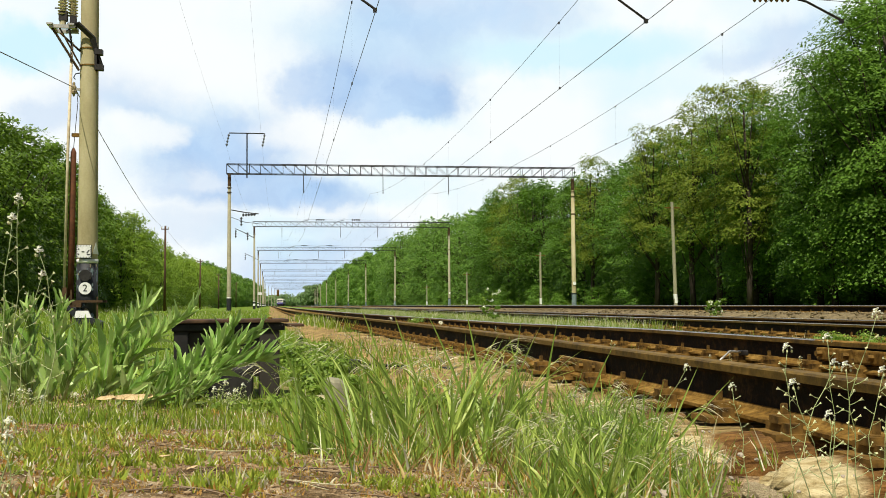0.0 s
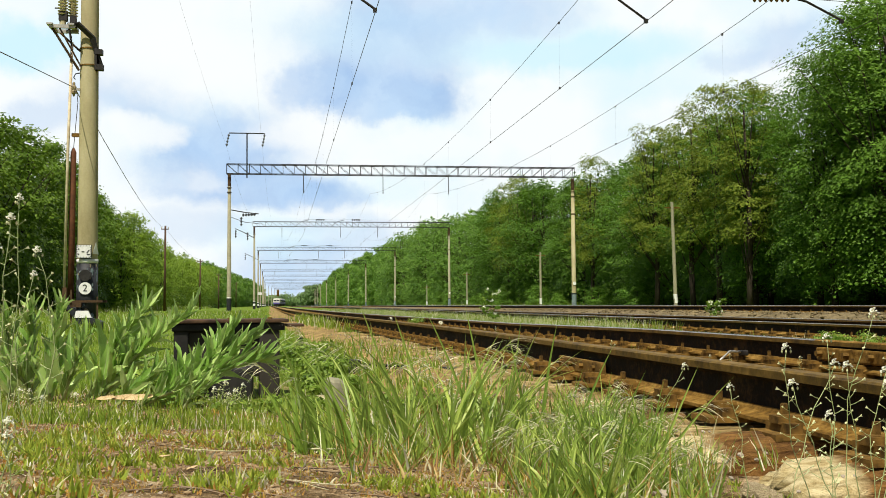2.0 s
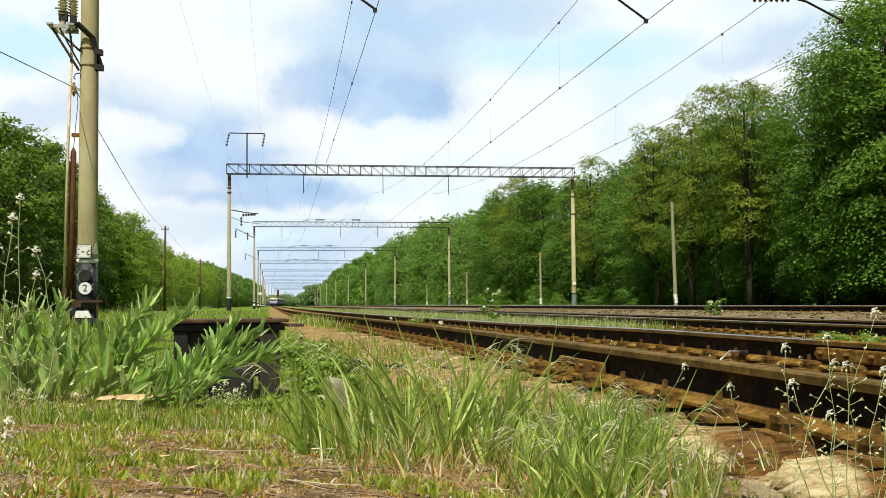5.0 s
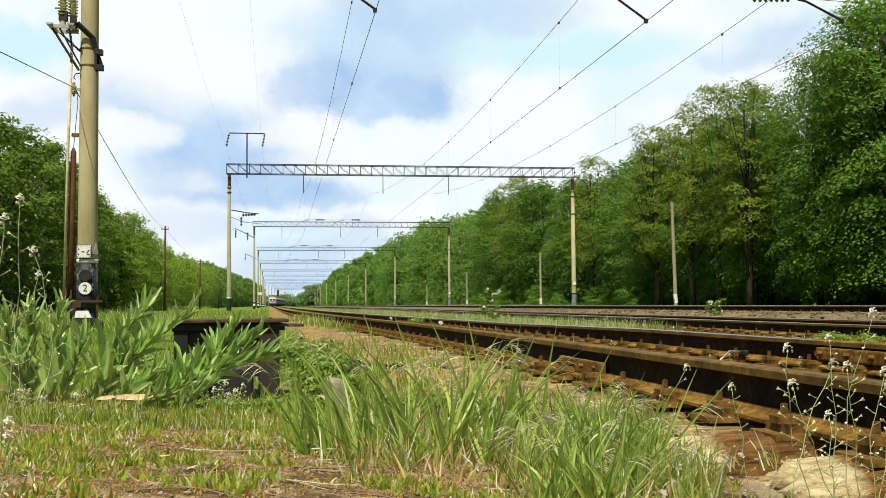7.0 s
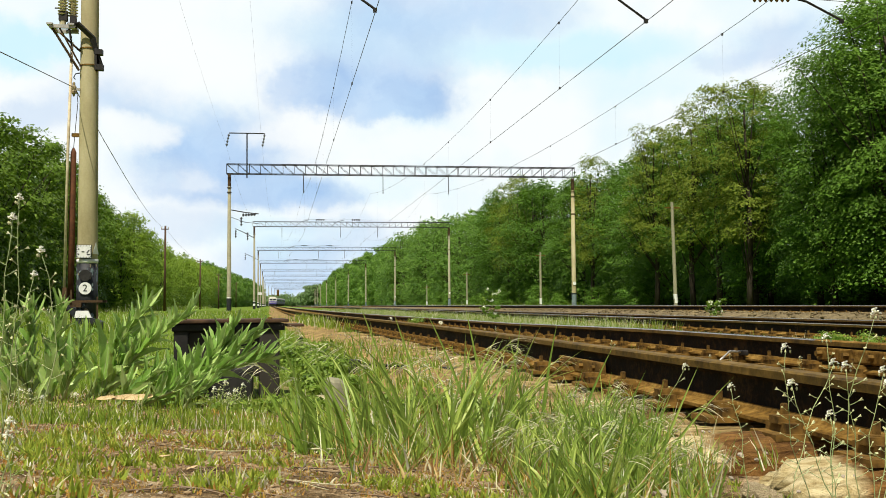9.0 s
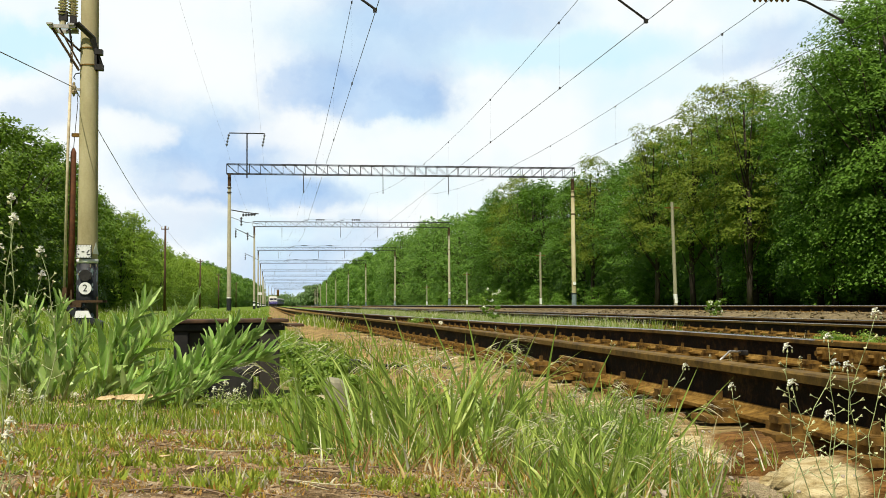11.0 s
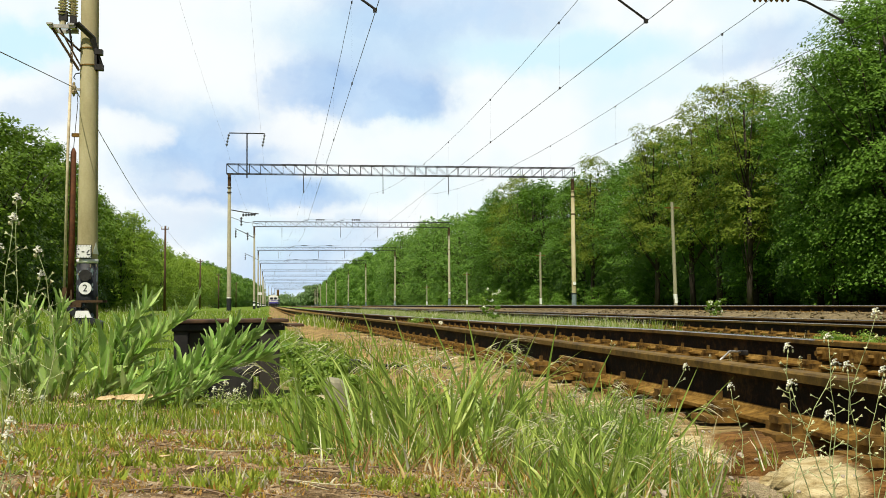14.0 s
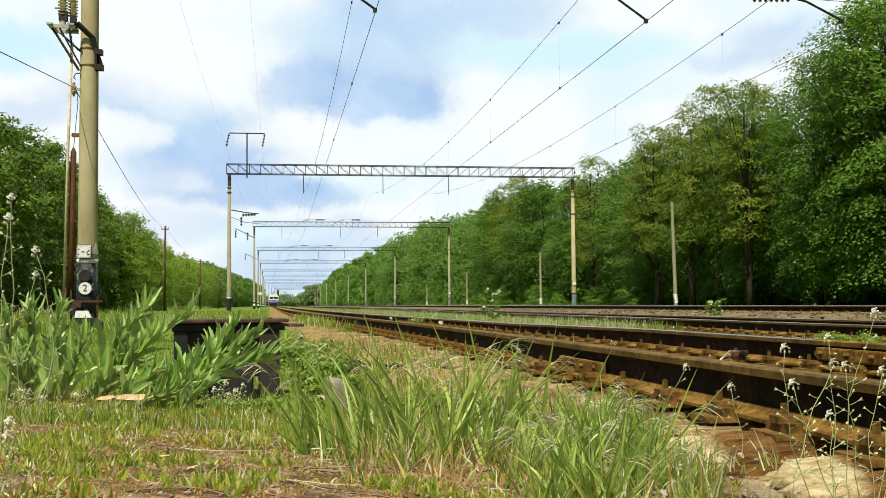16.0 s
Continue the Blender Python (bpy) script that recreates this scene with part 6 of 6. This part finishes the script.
def leaf_mesh(seed, mat=None):
    """A long weed leaf, folded along its rib and bent back, one unit long along +y."""
    rnd = random.Random(seed)
    g, n = Geo(), 10
    curl, twist = rnd.uniform(-0.2, 1.0), rnd.uniform(-1.0, 1.0)
    p, ang = Vector((0, 0, 0)), 0.12
    for i in range(n + 1):
        u = i / n
        w = 0.088 * math.sin(math.pi * min(1, 0.06 + 0.94 * u ** 0.85)) ** 0.8 * (1 - 0.12 * u) + 0.006
        tw = twist * u
        a = Vector((math.cos(tw), 0, math.sin(tw)))
        up = 0.075 * math.sin(math.pi * u)
        wav = 0.022 * math.sin(u * 17 + seed)
        rib = 0.011 * (1 - 0.75 * u)
        g.v.extend((p - a * w + Vector((0, 0, up + wav)), p - a * rib, p + a * rib, p + a * w + Vector((0, 0, up - wav))))
        p = p + Vector((0, math.cos(ang), math.sin(ang))) / n
        ang -= curl / n * (0.5 + u)
    for i in range(n):
        a = 4 * i
        g.f += [(a, a + 1, a + 5, a + 4), (a + 1, a + 2, a + 6, a + 5), (a + 2, a + 3, a + 7, a + 6)]
        g.mi += [0, 1, 0]
    return g.mesh("leaf", mat or BROAD, mat or RIB, smooth=True)


LEAF = [leaf_mesh(i) for i in range(9)]


def dead_leaf_mesh():
    """A flat, slightly curling dry leaf, one unit long along +y."""
    g = Geo()
    for top in (0.0, -0.012):
        for i in range(9):
            u = i / 8
            w = 0.17 * math.sin(math.pi * min(1, 0.05 + 0.95 * u)) ** 0.7
            z = 0.05 * math.sin(2.4 * u) + 0.02 * math.sin(9 * u) + top
            g.v.extend((Vector((-w, u, z + 0.05)), Vector((0, u, z)), Vector((w, u, z + 0.035))))
    for i in range(8):
        a = 3 * i
        g.f += [(a, a + 1, a + 4, a + 3), (a + 1, a + 2, a + 5, a + 4), (a + 30, a + 31, a + 28, a + 27), (a + 31, a + 32, a + 29, a + 28)]
    g.mi = [0] * len(g.f)
    return g.mesh("dead_leaf", DEAD, smooth=True)


DEAD_LEAF = dead_leaf_mesh()


def weed(base, tip, leaves, size, seed, label="leaning broad-leaved weed with grey-green lance-shaped leaves"):
    """One leaning shoot: a stalk from base to tip with long leaves all along it."""
    rnd = random.Random(seed)
    base, tip = Vector(base), Vector(tip)
    base.z = ground_z(base.x, base.y) - 0.01
    w = thing("weed", label, "weed", Matrix.Translation(base), "broad-leaved weeds")
    v = (tip - base) * 0.90
    pts = [v * u + Vector((0, 0, 0.06 * v.length * math.sin(math.pi * u))) for u in (0, 0.25, 0.5, 0.75, 1.0)]
    part("stalk", Geo().tube(pts, [0.0090, 0.0080, 0.0066, 0.0048, 0.0022], 7), STALK, w, smooth=True)
    for i in range(leaves):
        u = (i + 0.3) / leaves
        k = min(3, int(u * 4))
        p = pts[k].lerp(pts[k + 1], u * 4 - k)
        axis = (pts[k + 1] - pts[k]).normalized()
        az = i * 2.4 + rnd.uniform(-0.4, 0.4)
        side = axis.cross(Vector((0, -1, 0.2))).normalized()
        out = (side * math.cos(az) + axis.cross(side) * math.sin(az)).normalized()
        open_ = rnd.uniform(0.22, 0.90) * (1.1 - 0.4 * u)
        d = (axis * math.cos(open_) + out * math.sin(open_) + Vector((-0.04, 0, rnd.uniform(0.10, 0.55)))).normalized()
        nrm = (axis - d * axis.dot(d)).normalized()
        nrm = Matrix.Rotation(rnd.gauss(0, 0.85), 3, d) @ nrm
        xax = d.cross(nrm).normalized()
        s = 1.12 * size * (1.12 - 0.55 * u) * rnd.uniform(0.5, 1.02)
        m = Matrix((xax, d, nrm)).transposed().to_4x4()
        lf = part("leaf", LEAF[rnd.randrange(9)], None, w)
        lf.matrix_basis = Matrix.Translation(p) @ m @ Matrix.Diagonal((s * rnd.uniform(0.8, 1.1), s, s, 1))
    return w


WEEDS = []


def build_weeds():
    rows = [((-0.44, 4.75), (-0.22, 4.65, 0.155), 18, 0.19), ((-0.61, 4.70), (-0.04, 4.60, 0.031), 26, 0.215), ((-0.58, 4.75), (-0.10, 4.65, 0.123), 22, 0.2), ((-0.85, 4.90), (-0.39, 4.80, 0.229), 26, 0.205),
            ((-0.89, 4.95), (-0.60, 4.85, 0.260), 22, 0.205), ((-1.04, 4.90), (-0.96, 4.80, 0.253), 18, 0.2), ((-1.12, 4.95), (-1.11, 4.85, 0.246), 16, 0.2),
            ((-1.20, 4.90), (-1.19, 4.80, 0.215), 13, 0.19), ((-0.96, 4.80), (-0.85, 4.70, 0.113), 14, 0.17), ((-0.72, 4.60), (-0.48, 4.50, -0.024), 12, 0.16),
            ((-0.62, 4.50), (-0.37, 4.40, -0.087), 11, 0.15), ((-0.48, 4.55), (-0.29, 4.45, -0.074), 11, 0.16), ((-0.41, 4.30), (-0.35, 4.20, -0.095), 7, 0.1),
            ((-1.05, 4.70), (-1.12, 4.60, 0.003), 11, 0.17), ((-0.84, 5.05), (-0.64, 4.95, 0.079), 12, 0.17)]
    for i, (b, t, n, s) in enumerate(rows):
        WEEDS.append(weed((*b, 0), t, int(n * 2.0), s * 1.12, 100 + i))
    for i, (x, y, rz, s) in enumerate(((-0.65, 4.45, 80, 0.12), (-0.70, 4.47, 62, 0.10), (-0.76, 4.45, 70, 0.08), (-0.87, 4.45, 75, 0.07), (-0.20, 2.2, 40, 0.03), (-0.28, 2.4, 120, 0.035))):
        ob = thing("dead_leaf", "dry tan fallen leaf on the soil", "leaf", Matrix.Translation((x, y, ground_z(x, y) + (0.045 if i < 3 else 0.012))) @ Euler((0.08, 0.85 if i < 3 else 0.2, radians(-rz))).to_matrix().to_4x4() @ Matrix.Diagonal((s * 0.7, s, s, 1)), "dead leaves", data=DEAD_LEAF)


def flower_mesh(k):
    """Four rounded white petals and a small green heart."""
    g = Geo()
    for j in range(4):
        aa = k + j * math.pi / 2
        d = Vector((math.cos(aa), math.sin(aa), 0.30 + 0.12 * k)).normalized() * 0.0044
        e = Vector((-math.sin(aa), math.cos(aa), 0)) * 0.0019
        g.add([Vector(), d * 0.45 + e * 0.8, d * 0.8 + e, d, d * 0.8 - e, d * 0.45 - e * 0.8], [(0, 1, 2, 3, 4, 5)])
    g.lathe((0, 0, 0), [(0.0003, -0.001), (0.0011, 0.0004), (0.0005, 0.0016)], 5, 1)
    return g.mesh("flower", PETAL, POD)


FLOWER = [flower_mesh(k) for k in range(3)]
BUD = Geo().lathe((0, 0, 0), [(0.0004, -0.002), (0.0014, 0), (0.0006, 0.0022)], 5).mesh("bud", POD)


def purse(base, tip, seed, scale=1.0, side=0):
    """Shepherd's purse: thin stalk, heart-shaped pods on long stems, white flowers at the top."""
    rnd = random.Random(seed)
    scale *= 1.3
    base, tip = Vector(base), Vector(tip)
    w = thing("flowering_weed", "thin-stalked weed with small white flowers and heart-shaped pods", "flower", Matrix.Translation(base), "flowering weeds")
    v = tip - base
    bow = Vector((rnd.uniform(-1, 1), 0, 0)) * 0.11 * v.length
    curve = [v * (i / 8) + bow * math.sin(math.pi * i / 8) + Vector((0.004 * math.sin(i * 1.9 + seed), 0, 0)) * (0 < i < 8) for i in range(9)]
    part("stalk", Geo().tube(curve, [0.0008 * scale * (1 - 0.06 * i) for i in range(9)], 6), STALK, w, smooth=True)
    n = rnd.randrange(9, 15)
    for i in range(n):
        u = 0.35 + 0.6 * i / n
        k = min(7, int(u * 8))
        p = curve[k].lerp(curve[k + 1], u * 8 - k)
        az = i * 2.4 + rnd.uniform(-0.5, 0.5)
        d = Vector((math.cos(az), 0.6 * math.sin(az), 0.45)).normalized()
        q = p + d * 0.014 * scale * rnd.uniform(0.7, 1.2) * (1.2 - 0.5 * u)
        part("pod_stem", Geo().tube([p, p.lerp(q, 0.5) - Vector((0, 0, 0.001)), q], 0.0004 * scale, 4), STALK, w)
        s = 0.0040 * scale * rnd.uniform(0.4, 1.2)
        a, b = d, d.cross(Vector((0, 1, 0.2))).normalized()
        c = a.cross(b) * 0.0009 * scale
        out = [q, q + a * s * 1.15 + b * s * 0.45, q + a * s * 1.0, q + a * s * 1.15 - b * s * 0.45]
        part("pod", Geo().add([o + c for o in out] + [o - c for o in out], [(0, 1, 2, 3), (7, 6, 5, 4), (0, 4, 5, 1), (1, 5, 6, 2), (2, 6, 7, 3), (3, 7, 4, 0)]), POD, w)
    for i in range(7):
        az, r = i * 2.4, 0.0052 * scale * math.sqrt(i / 7)
        f = part("flower", FLOWER[i % 3], None, w)
        f.matrix_basis = Matrix.Translation(v + Vector((r * math.cos(az), r * math.sin(az), 0.006 * scale - 1.25 * r))) @ Euler((rnd.uniform(0.1, 0.7) * -math.sin(az) - 0.45, 0.9 * math.cos(az) * r / (0.006 * scale), az)).to_matrix().to_4x4() @ Matrix.Scale(scale * rnd.uniform(0.55, 0.85), 4)
    for i in range(7):
        az, r = i * 2.1, 0.006 * scale
        f = part("bud", BUD, None, w)
        f.matrix_basis = Matrix.Translation(v + Vector((r * math.cos(az), r * math.sin(az), -0.004 * scale))) @ Matrix.Scale(scale, 4)
    return w


PURSES = []


def build_purses():
    rows = [((-0.655, 2.6), (-0.625, 2.6, 0.475), 1.5), ((-0.640, 2.55), (-0.628, 2.55, 0.424), 1.6), ((-0.595, 2.6), (-0.578, 2.6, 0.352), 1.5), ((-0.605, 2.7), (-0.60, 2.7, 0.30), 1.3), ((-0.70, 2.6), (-0.672, 2.6, 0.36), 1.4),
            ((1.02, 1.95), (0.925, 1.9, 0.137), 1.15), ((1.04, 1.9), (0.925, 1.88, 0.070), 1.25), ((1.0, 1.9), (1.008, 1.9, 0.155), 1.1), ((0.90, 1.85), (1.03, 1.92, 0.105), 1.15),
            ((1.07, 1.92), (1.105, 1.9, 0.20), 1.25), ((1.06, 1.85), (1.13, 1.88, 0.15), 1.15), ((1.02, 1.8), (1.10, 1.85, 0.07), 1.1), ((0.93, 2.1), (0.90, 2.1, 0.05), 1.0), ((1.09, 1.95), (1.045, 1.9, 0.10), 1.2),
            ((0.80, 2.4), (0.88, 2.3, 0.08), 1.0), ((0.97, 1.8), (0.955, 1.8, 0.02), 1.2), ((1.12, 1.9), (1.12, 1.9, 0.09), 1.2),
            ((-0.330, 1.30), (-0.318, 1.30, 0.090), 0.9), ((-0.335, 1.31), (-0.320, 1.30, 0.074), 0.9)]
    for i, (b, t, s) in enumerate(rows):
        PURSES.append(purse((*b, ground_z(*b) - 0.005), t, 300 + i, s))
    for i, (x, y, h) in enumerate(((-0.99, 4.3, 0.08), (-0.90, 4.1, 0.06), (-0.80, 4.2, 0.07), (-0.93, 3.9, 0.09), (-0.30, 4.35, 0.09), (-0.26, 4.4, 0.11), (-0.22, 4.35, 0.08), (-0.19, 4.4, 0.10), (-0.24, 4.3, 0.07), (0.30, 3.5, 0.10), (0.55, 3.3, 0.09))):
        PURSES.append(purse((x, y, ground_z(x, y)), (x + 0.01, y, ground_z(x, y) + h), 350 + i, 1.3))
    rnd = random.Random(77)
    for i in range(16):            # small white flowers among the verge grass
        y = rnd.uniform(5, 14)
        x = track_one(y) + rnd.uniform(-0.6, 0.9)
        h = rnd.uniform(0.05, 0.14)
        PURSES.append(purse((x, y, -0.2), (x + rnd.uniform(-0.02, 0.02), y, -0.19 + h), 400 + i, 0.9))


def blossom_bush(x, y, z, h, seed):
    """A small leafy plant with white blossom between the tracks."""
    rnd = random.Random(seed)
    w = thing("blossoming_bush", "small green bush with white blossom between the tracks", "bush", pose(x, y, z))
    part("stem", Geo().tube([(0, 0, 0), (0.01, 0, h * 0.5), (0.02, 0, h * 0.95)], [0.008, 0.006, 0.003], 5), STALK, w)
    cs = [(Vector((rnd.uniform(-0.16, 0.16), rnd.uniform(-0.1, 0.1), h * rnd.uniform(0.35, 0.95))), rnd.uniform(0.04, 0.08)) for _ in range(24)]
    vs, fs = leaf_cloud(rnd, cs, 0.05, 5200)
    g = Geo()
    g.v, g.f, g.mi = vs, fs, [0] * len(fs)
    part("foliage", g, LEAVES_LEFT, w)
    vs, fs = leaf_cloud(rnd, [(c + Vector((0, -0.05, 0.04)), 0.035) for c, r in cs[:9]], 0.035, 9000)
    g = Geo()
    g.v, g.f, g.mi = vs, fs, [0] * len(fs)
    part("blossom", g, PETAL, w, "white blossom")


def clover(x, y, z, w, h, seed):
    rnd = random.Random(seed)
    cs = [(Vector((rnd.uniform(-w, w), rnd.uniform(-w * 0.5, w * 0.5), h * rnd.uniform(0.2, 0.8))), h * 0.45) for _ in range(22)]
    vs, fs = leaf_cloud(rnd, cs, 0.026, 26000 * min(1.0, 0.12 / h))
    g = Geo()
    g.v, g.f, g.mi = vs, fs, [0] * len(fs)
    thing("clover_patch", "low bright green leafy patch beside the track", "clover", pose(x, y, z), "clover patches", data=g.mesh("clover_patch", CLOVER))


blossom_bush(3.82, 20.0, -0.28, 0.80, 5)
blossom_bush(9.1, 22.0, -0.25, 0.55, 6)
for i, (x, y) in enumerate(((2.42, 26.5), (2.40, 25.2), (2.52, 25.0), (2.50, 21.6), (3.2, 24.0), (2.62, 18.5))):
    rnd_ = random.Random(900 + i)
    d = thing("white_flower", "small white flower head among the sleepers", "flower", pose(x, y, -0.21), "white flowers")
    part("stem", Geo().tube([(0, 0, 0), (0.01, 0, 0.10)], 0.004, 5), STALK, d)
    vs_, fs_ = leaf_cloud(rnd_, [(Vector((0.01, 0, 0.12)), 0.05)], 0.035, 16000)
    g_ = Geo()
    g_.v, g_.f, g_.mi = vs_, fs_, [0] * len(fs_)
    part("bloom", g_, PETAL, d)
for i, (x, y, w, h) in enumerate(((0.16, 6.6, 0.16, 0.16), (0.10, 8.0, 0.16, 0.2), (0.22, 5.4, 0.12, 0.12), (-0.62, 5.4, 0.2, 0.16), (0.05, 4.6, 0.14, 0.09), (-0.15, 4.4, 0.16, 0.08), (0.55, 4.6, 0.16, 0.08), (0.8, 4.4, 0.14, 0.07))):
    clover(x, y, -0.235, w, h, 10 + i)
clover(5.9, 10.3, -0.24, 0.5, 0.16, 1)
clover(2.75, 21.0, -0.25, 0.35, 0.25, 3)


def litter():
    rnd = random.Random(31)
    for i in range(90):
        y = 1.5 + 2.2 * rnd.random()
        x = 0.14 * y + rnd.uniform(-0.36, 0.2) * y
        a, L = rnd.gauss(0, 0.5), rnd.uniform(0.04, 0.22)
        d = Vector((math.cos(a), math.sin(a), 0))
        pts = []
        for k in range(5):
            q = Vector((x, y, 0)) + d * L * (k / 4) + Vector((0, 1, 0)) * 0.006 * noise.noise(Vector((i, k, 0)))
            pts.append(Vector((0, 0, 0)) + Vector((q.x - x, q.y - y, ground_z(q.x, q.y) - ground_z(x, y) + 0.004)))
        t = thing("twig", "thin dry twig lying on the soil", "twig", pose(x, y, ground_z(x, y)), "twigs", data=Geo().tube(pts, [0.0018, 0.0017, 0.0014, 0.0011, 0.0007], 5).mesh("twig", TWIG if i % 5 else STRAW))


thing("bleached_stick", "pale bleached stick lying in the grass", "stick", pose(0.10, 2.85, ground_z(0.10, 2.85) + 0.012, 0, 0, -3),
      data=Geo().tube([(-0.09, 0, 0), (-0.03, 0.004, 0.003), (0.04, -0.003, 0.002), (0.10, 0.002, 0.006)], [0.002, 0.003, 0.0026, 0.0014], 6).mesh("bleached_stick", STRAW))
sprouts()
tall_grass()
verge()
build_weeds()
build_purses()
litter()


# ---------------------------------------------------------------- the train
CREAM = simple("cream_train_paint", (0.60, 0.58, 0.50), (0.76, 0.74, 0.66), 3, 0.45, 0, 0.0)
BLUE = simple("violet_blue_train_paint", (0.07, 0.06, 0.27), (0.13, 0.11, 0.42), 3, 0.45, 0, 0.0)
DARK = simple("dark_underframe", (0.02, 0.02, 0.022), (0.05, 0.05, 0.05), 6, 0.8, 0, 0.1)
GLASS = Nodes("train_window_glass", 0.08, 0, 0.6).colour((0.02, 0.025, 0.03)).m
HEADLIGHT = Nodes("headlight_glass", 0.1, 0, 0.6).colour((0.7, 0.7, 0.65)).m
ROOF = simple("grey_train_roof", (0.25, 0.25, 0.24), (0.42, 0.42, 0.40), 3, 0.6, 0, 0.1)


def hull(prof, y0, y1, slope):
    """A shell of cross-section prof from y0 to y1; the front face leans back by slope for each metre of height."""
    g = Geo()
    n = len(prof)
    g.add([Vector((x, y0 + slope * max(0.0, z - 2.2), z)) for x, z in prof] + [Vector((x, y1, z)) for x, z in prof],
          [(k, (k + 1) % n, n + (k + 1) % n, n + k) for k in range(n)] + [tuple(range(n - 1, -1, -1)), tuple(range(n, 2 * n))])
    return g


def train_car(lead):
    car = thing("train_car", "cream and violet-blue electric train car rolling along the siding" if lead else "electric train car coupled in the train, side shade painted in dark blue", "train", group="cars of the train")
    sl = 0.22 if lead else 0.0
    part("lower_body", hull([(-1.74, 1.1), (1.74, 1.1), (1.74, 2.3), (-1.74, 2.3)], 0.0, 19.6, sl), BLUE, car, "violet-blue lower body")
    # following cars are blue above too: the shade on their sides put into paint
    part("upper_body", hull([(-1.735, 2.3), (1.735, 2.3), (1.70, 3.65), (-1.70, 3.65)], 0.0, 19.6, sl), CREAM if lead else BLUE, car, "cream upper body" if lead else "")
    part("roof", hull([(-1.70, 3.65), (1.70, 3.65), (1.55, 4.0), (1.1, 4.22), (0, 4.32), (-1.1, 4.22), (-1.55, 4.0)], 0.03, 19.57, sl), CREAM if lead else ROOF, car)
    part("underframe", Geo().box((-1.35, 0.4, 0.75), (1.35, 19.2, 1.1)), DARK, car)
    for k in range(9):
        for sx in (-1, 1):
            part("window", bevelled((sx * 1.71 - 0.035, 2.4 + k * 1.75, 2.45), (sx * 1.71 + 0.035, 3.5 + k * 1.75, 3.3), 0.02, GLASS, 1), None, car)
    for y in (1.2, 18.0):
        for sx in (-1, 1):
            part("door", bevelled((sx * 1.72 - 0.03, y, 1.25), (sx * 1.72 + 0.03, y + 0.9, 3.4), 0.02, BLUE, 1), None, car)
    for y in (3.6, 16.0):
        bg = part("bogie", Geo().box((-1.2, y - 1.9, 0.42), (1.2, y + 1.9, 0.78)), DARK, car)
        for dy in (-1.3, 1.3):
            for sx in (-0.8, 0.8):
                part("wheel", Geo().tube([(sx - 0.07, y + dy, 0.475), (sx + 0.07, y + dy, 0.475)], 0.475, 16), RUST, bg)
    if lead:
        for x0, x1 in ((-1.45, -0.12), (0.12, 1.45)):
            q = part("windscreen", Geo().box((x0, -0.03, 2.62), (x1, 0.05, 3.42)), GLASS, car)
            q.matrix_basis = pose(0, -0.53, 0.06, -12.4, 0, 0)
        part("cab_stripe", Geo().box((-1.75, -0.05, 1.75), (1.75, 0.0, 1.95)), CREAM, car)
        part("headlight", Geo().tube([(0, 0.18, 3.85), (0, 0.36, 3.85)], 0.22, 12), HEADLIGHT, car)
        for x in (-1.2, 1.2):
            part("buffer_light", Geo().tube([(x, -0.06, 2.1), (x, 0.02, 2.1)], 0.14, 10), HEADLIGHT, car)
            part("buffer", Geo().tube([(x * 0.75, -0.45, 1.05), (x * 0.75, 0.3, 1.05)], 0.16, 10), DARK, car)
        part("coupler", Geo().box((-0.2, -0.5, 0.85), (0.2, 0.4, 1.2)), DARK, car)
        part("ploughshare", Geo().box((-1.45, -0.1, 0.25), (1.45, 0.15, 0.8)), DARK, car)
    else:
        part("pantograph", Geo().tube([(0, 2.4, 4.35), (0, 3.2, 4.9), (0, 2.5, 5.5)], 0.04, 5).tube([(-0.9, 2.5, 5.52), (0.9, 2.5, 5.52)], 0.03, 5), DARK, car)
    return car


def sway(ob, deg, seed, dt=0.4):
    """Rocks a plant on its foot as the breeze takes it."""
    rnd = random.Random(seed)
    f1, f2, p1, p2 = rnd.uniform(1.6, 2.6), rnd.uniform(3.4, 5.0), rnd.uniform(0, 6), rnd.uniform(0, 6)
    base = ob.matrix_basis.copy()
    rest = base.to_3x3().to_4x4()
    rows, t = [], 0.0
    while t < 16.0001:
        a = deg * (0.65 * math.sin(f1 * t + p1) + 0.35 * math.sin(f2 * t + p2))
        rows.append((t, Matrix.Translation(base.translation) @ pose(0, 0, 0, a * 0.3, a, 0) @ rest))
        t += dt
    walk(ob, rows)


def motions():
    lead = train_car(True)
    first = train_car(False)
    cars = [lead, first] + [copy_thing(first, Matrix()) for _ in range(7)]
    for k, c in enumerate(cars):
        rows = []
        for t in [t * 0.5 for t in range(33)]:
            y = 624.0 - 14.6 * t + 20.0 * k
            xa, xb = track_one(y), track_one(y + 19)
            rows.append((t, pose(xa, y, Z1, 0, 0, -math.degrees(math.atan2(xb - xa, 19)))))
        walk(c, rows)
    for i, p in enumerate(PURSES[:20]):
        sway(p, 1.7 if i < 5 else 0.5, 500 + i)
    for i, w in enumerate(WEEDS):
        sway(w, 0.35, 600 + i, 0.5)
    swaying = sorted((t for t in TREES if t.location.y < 100), key=lambda t: t.location.y)
    for i, t in enumerate(swaying[:60]):
        sway(t, 0.32 if t.location.x < 0 else 0.10, 700 + i, 0.8)
    walk(SKY, [(0.0, pose(0, 0, 0, 0, 0, -0.40)), (8.0, pose(0, 0, 0, 0, 0, 0.0)), (16.0, pose(0, 0, 0, 0, 0, 0.40))])


motions()
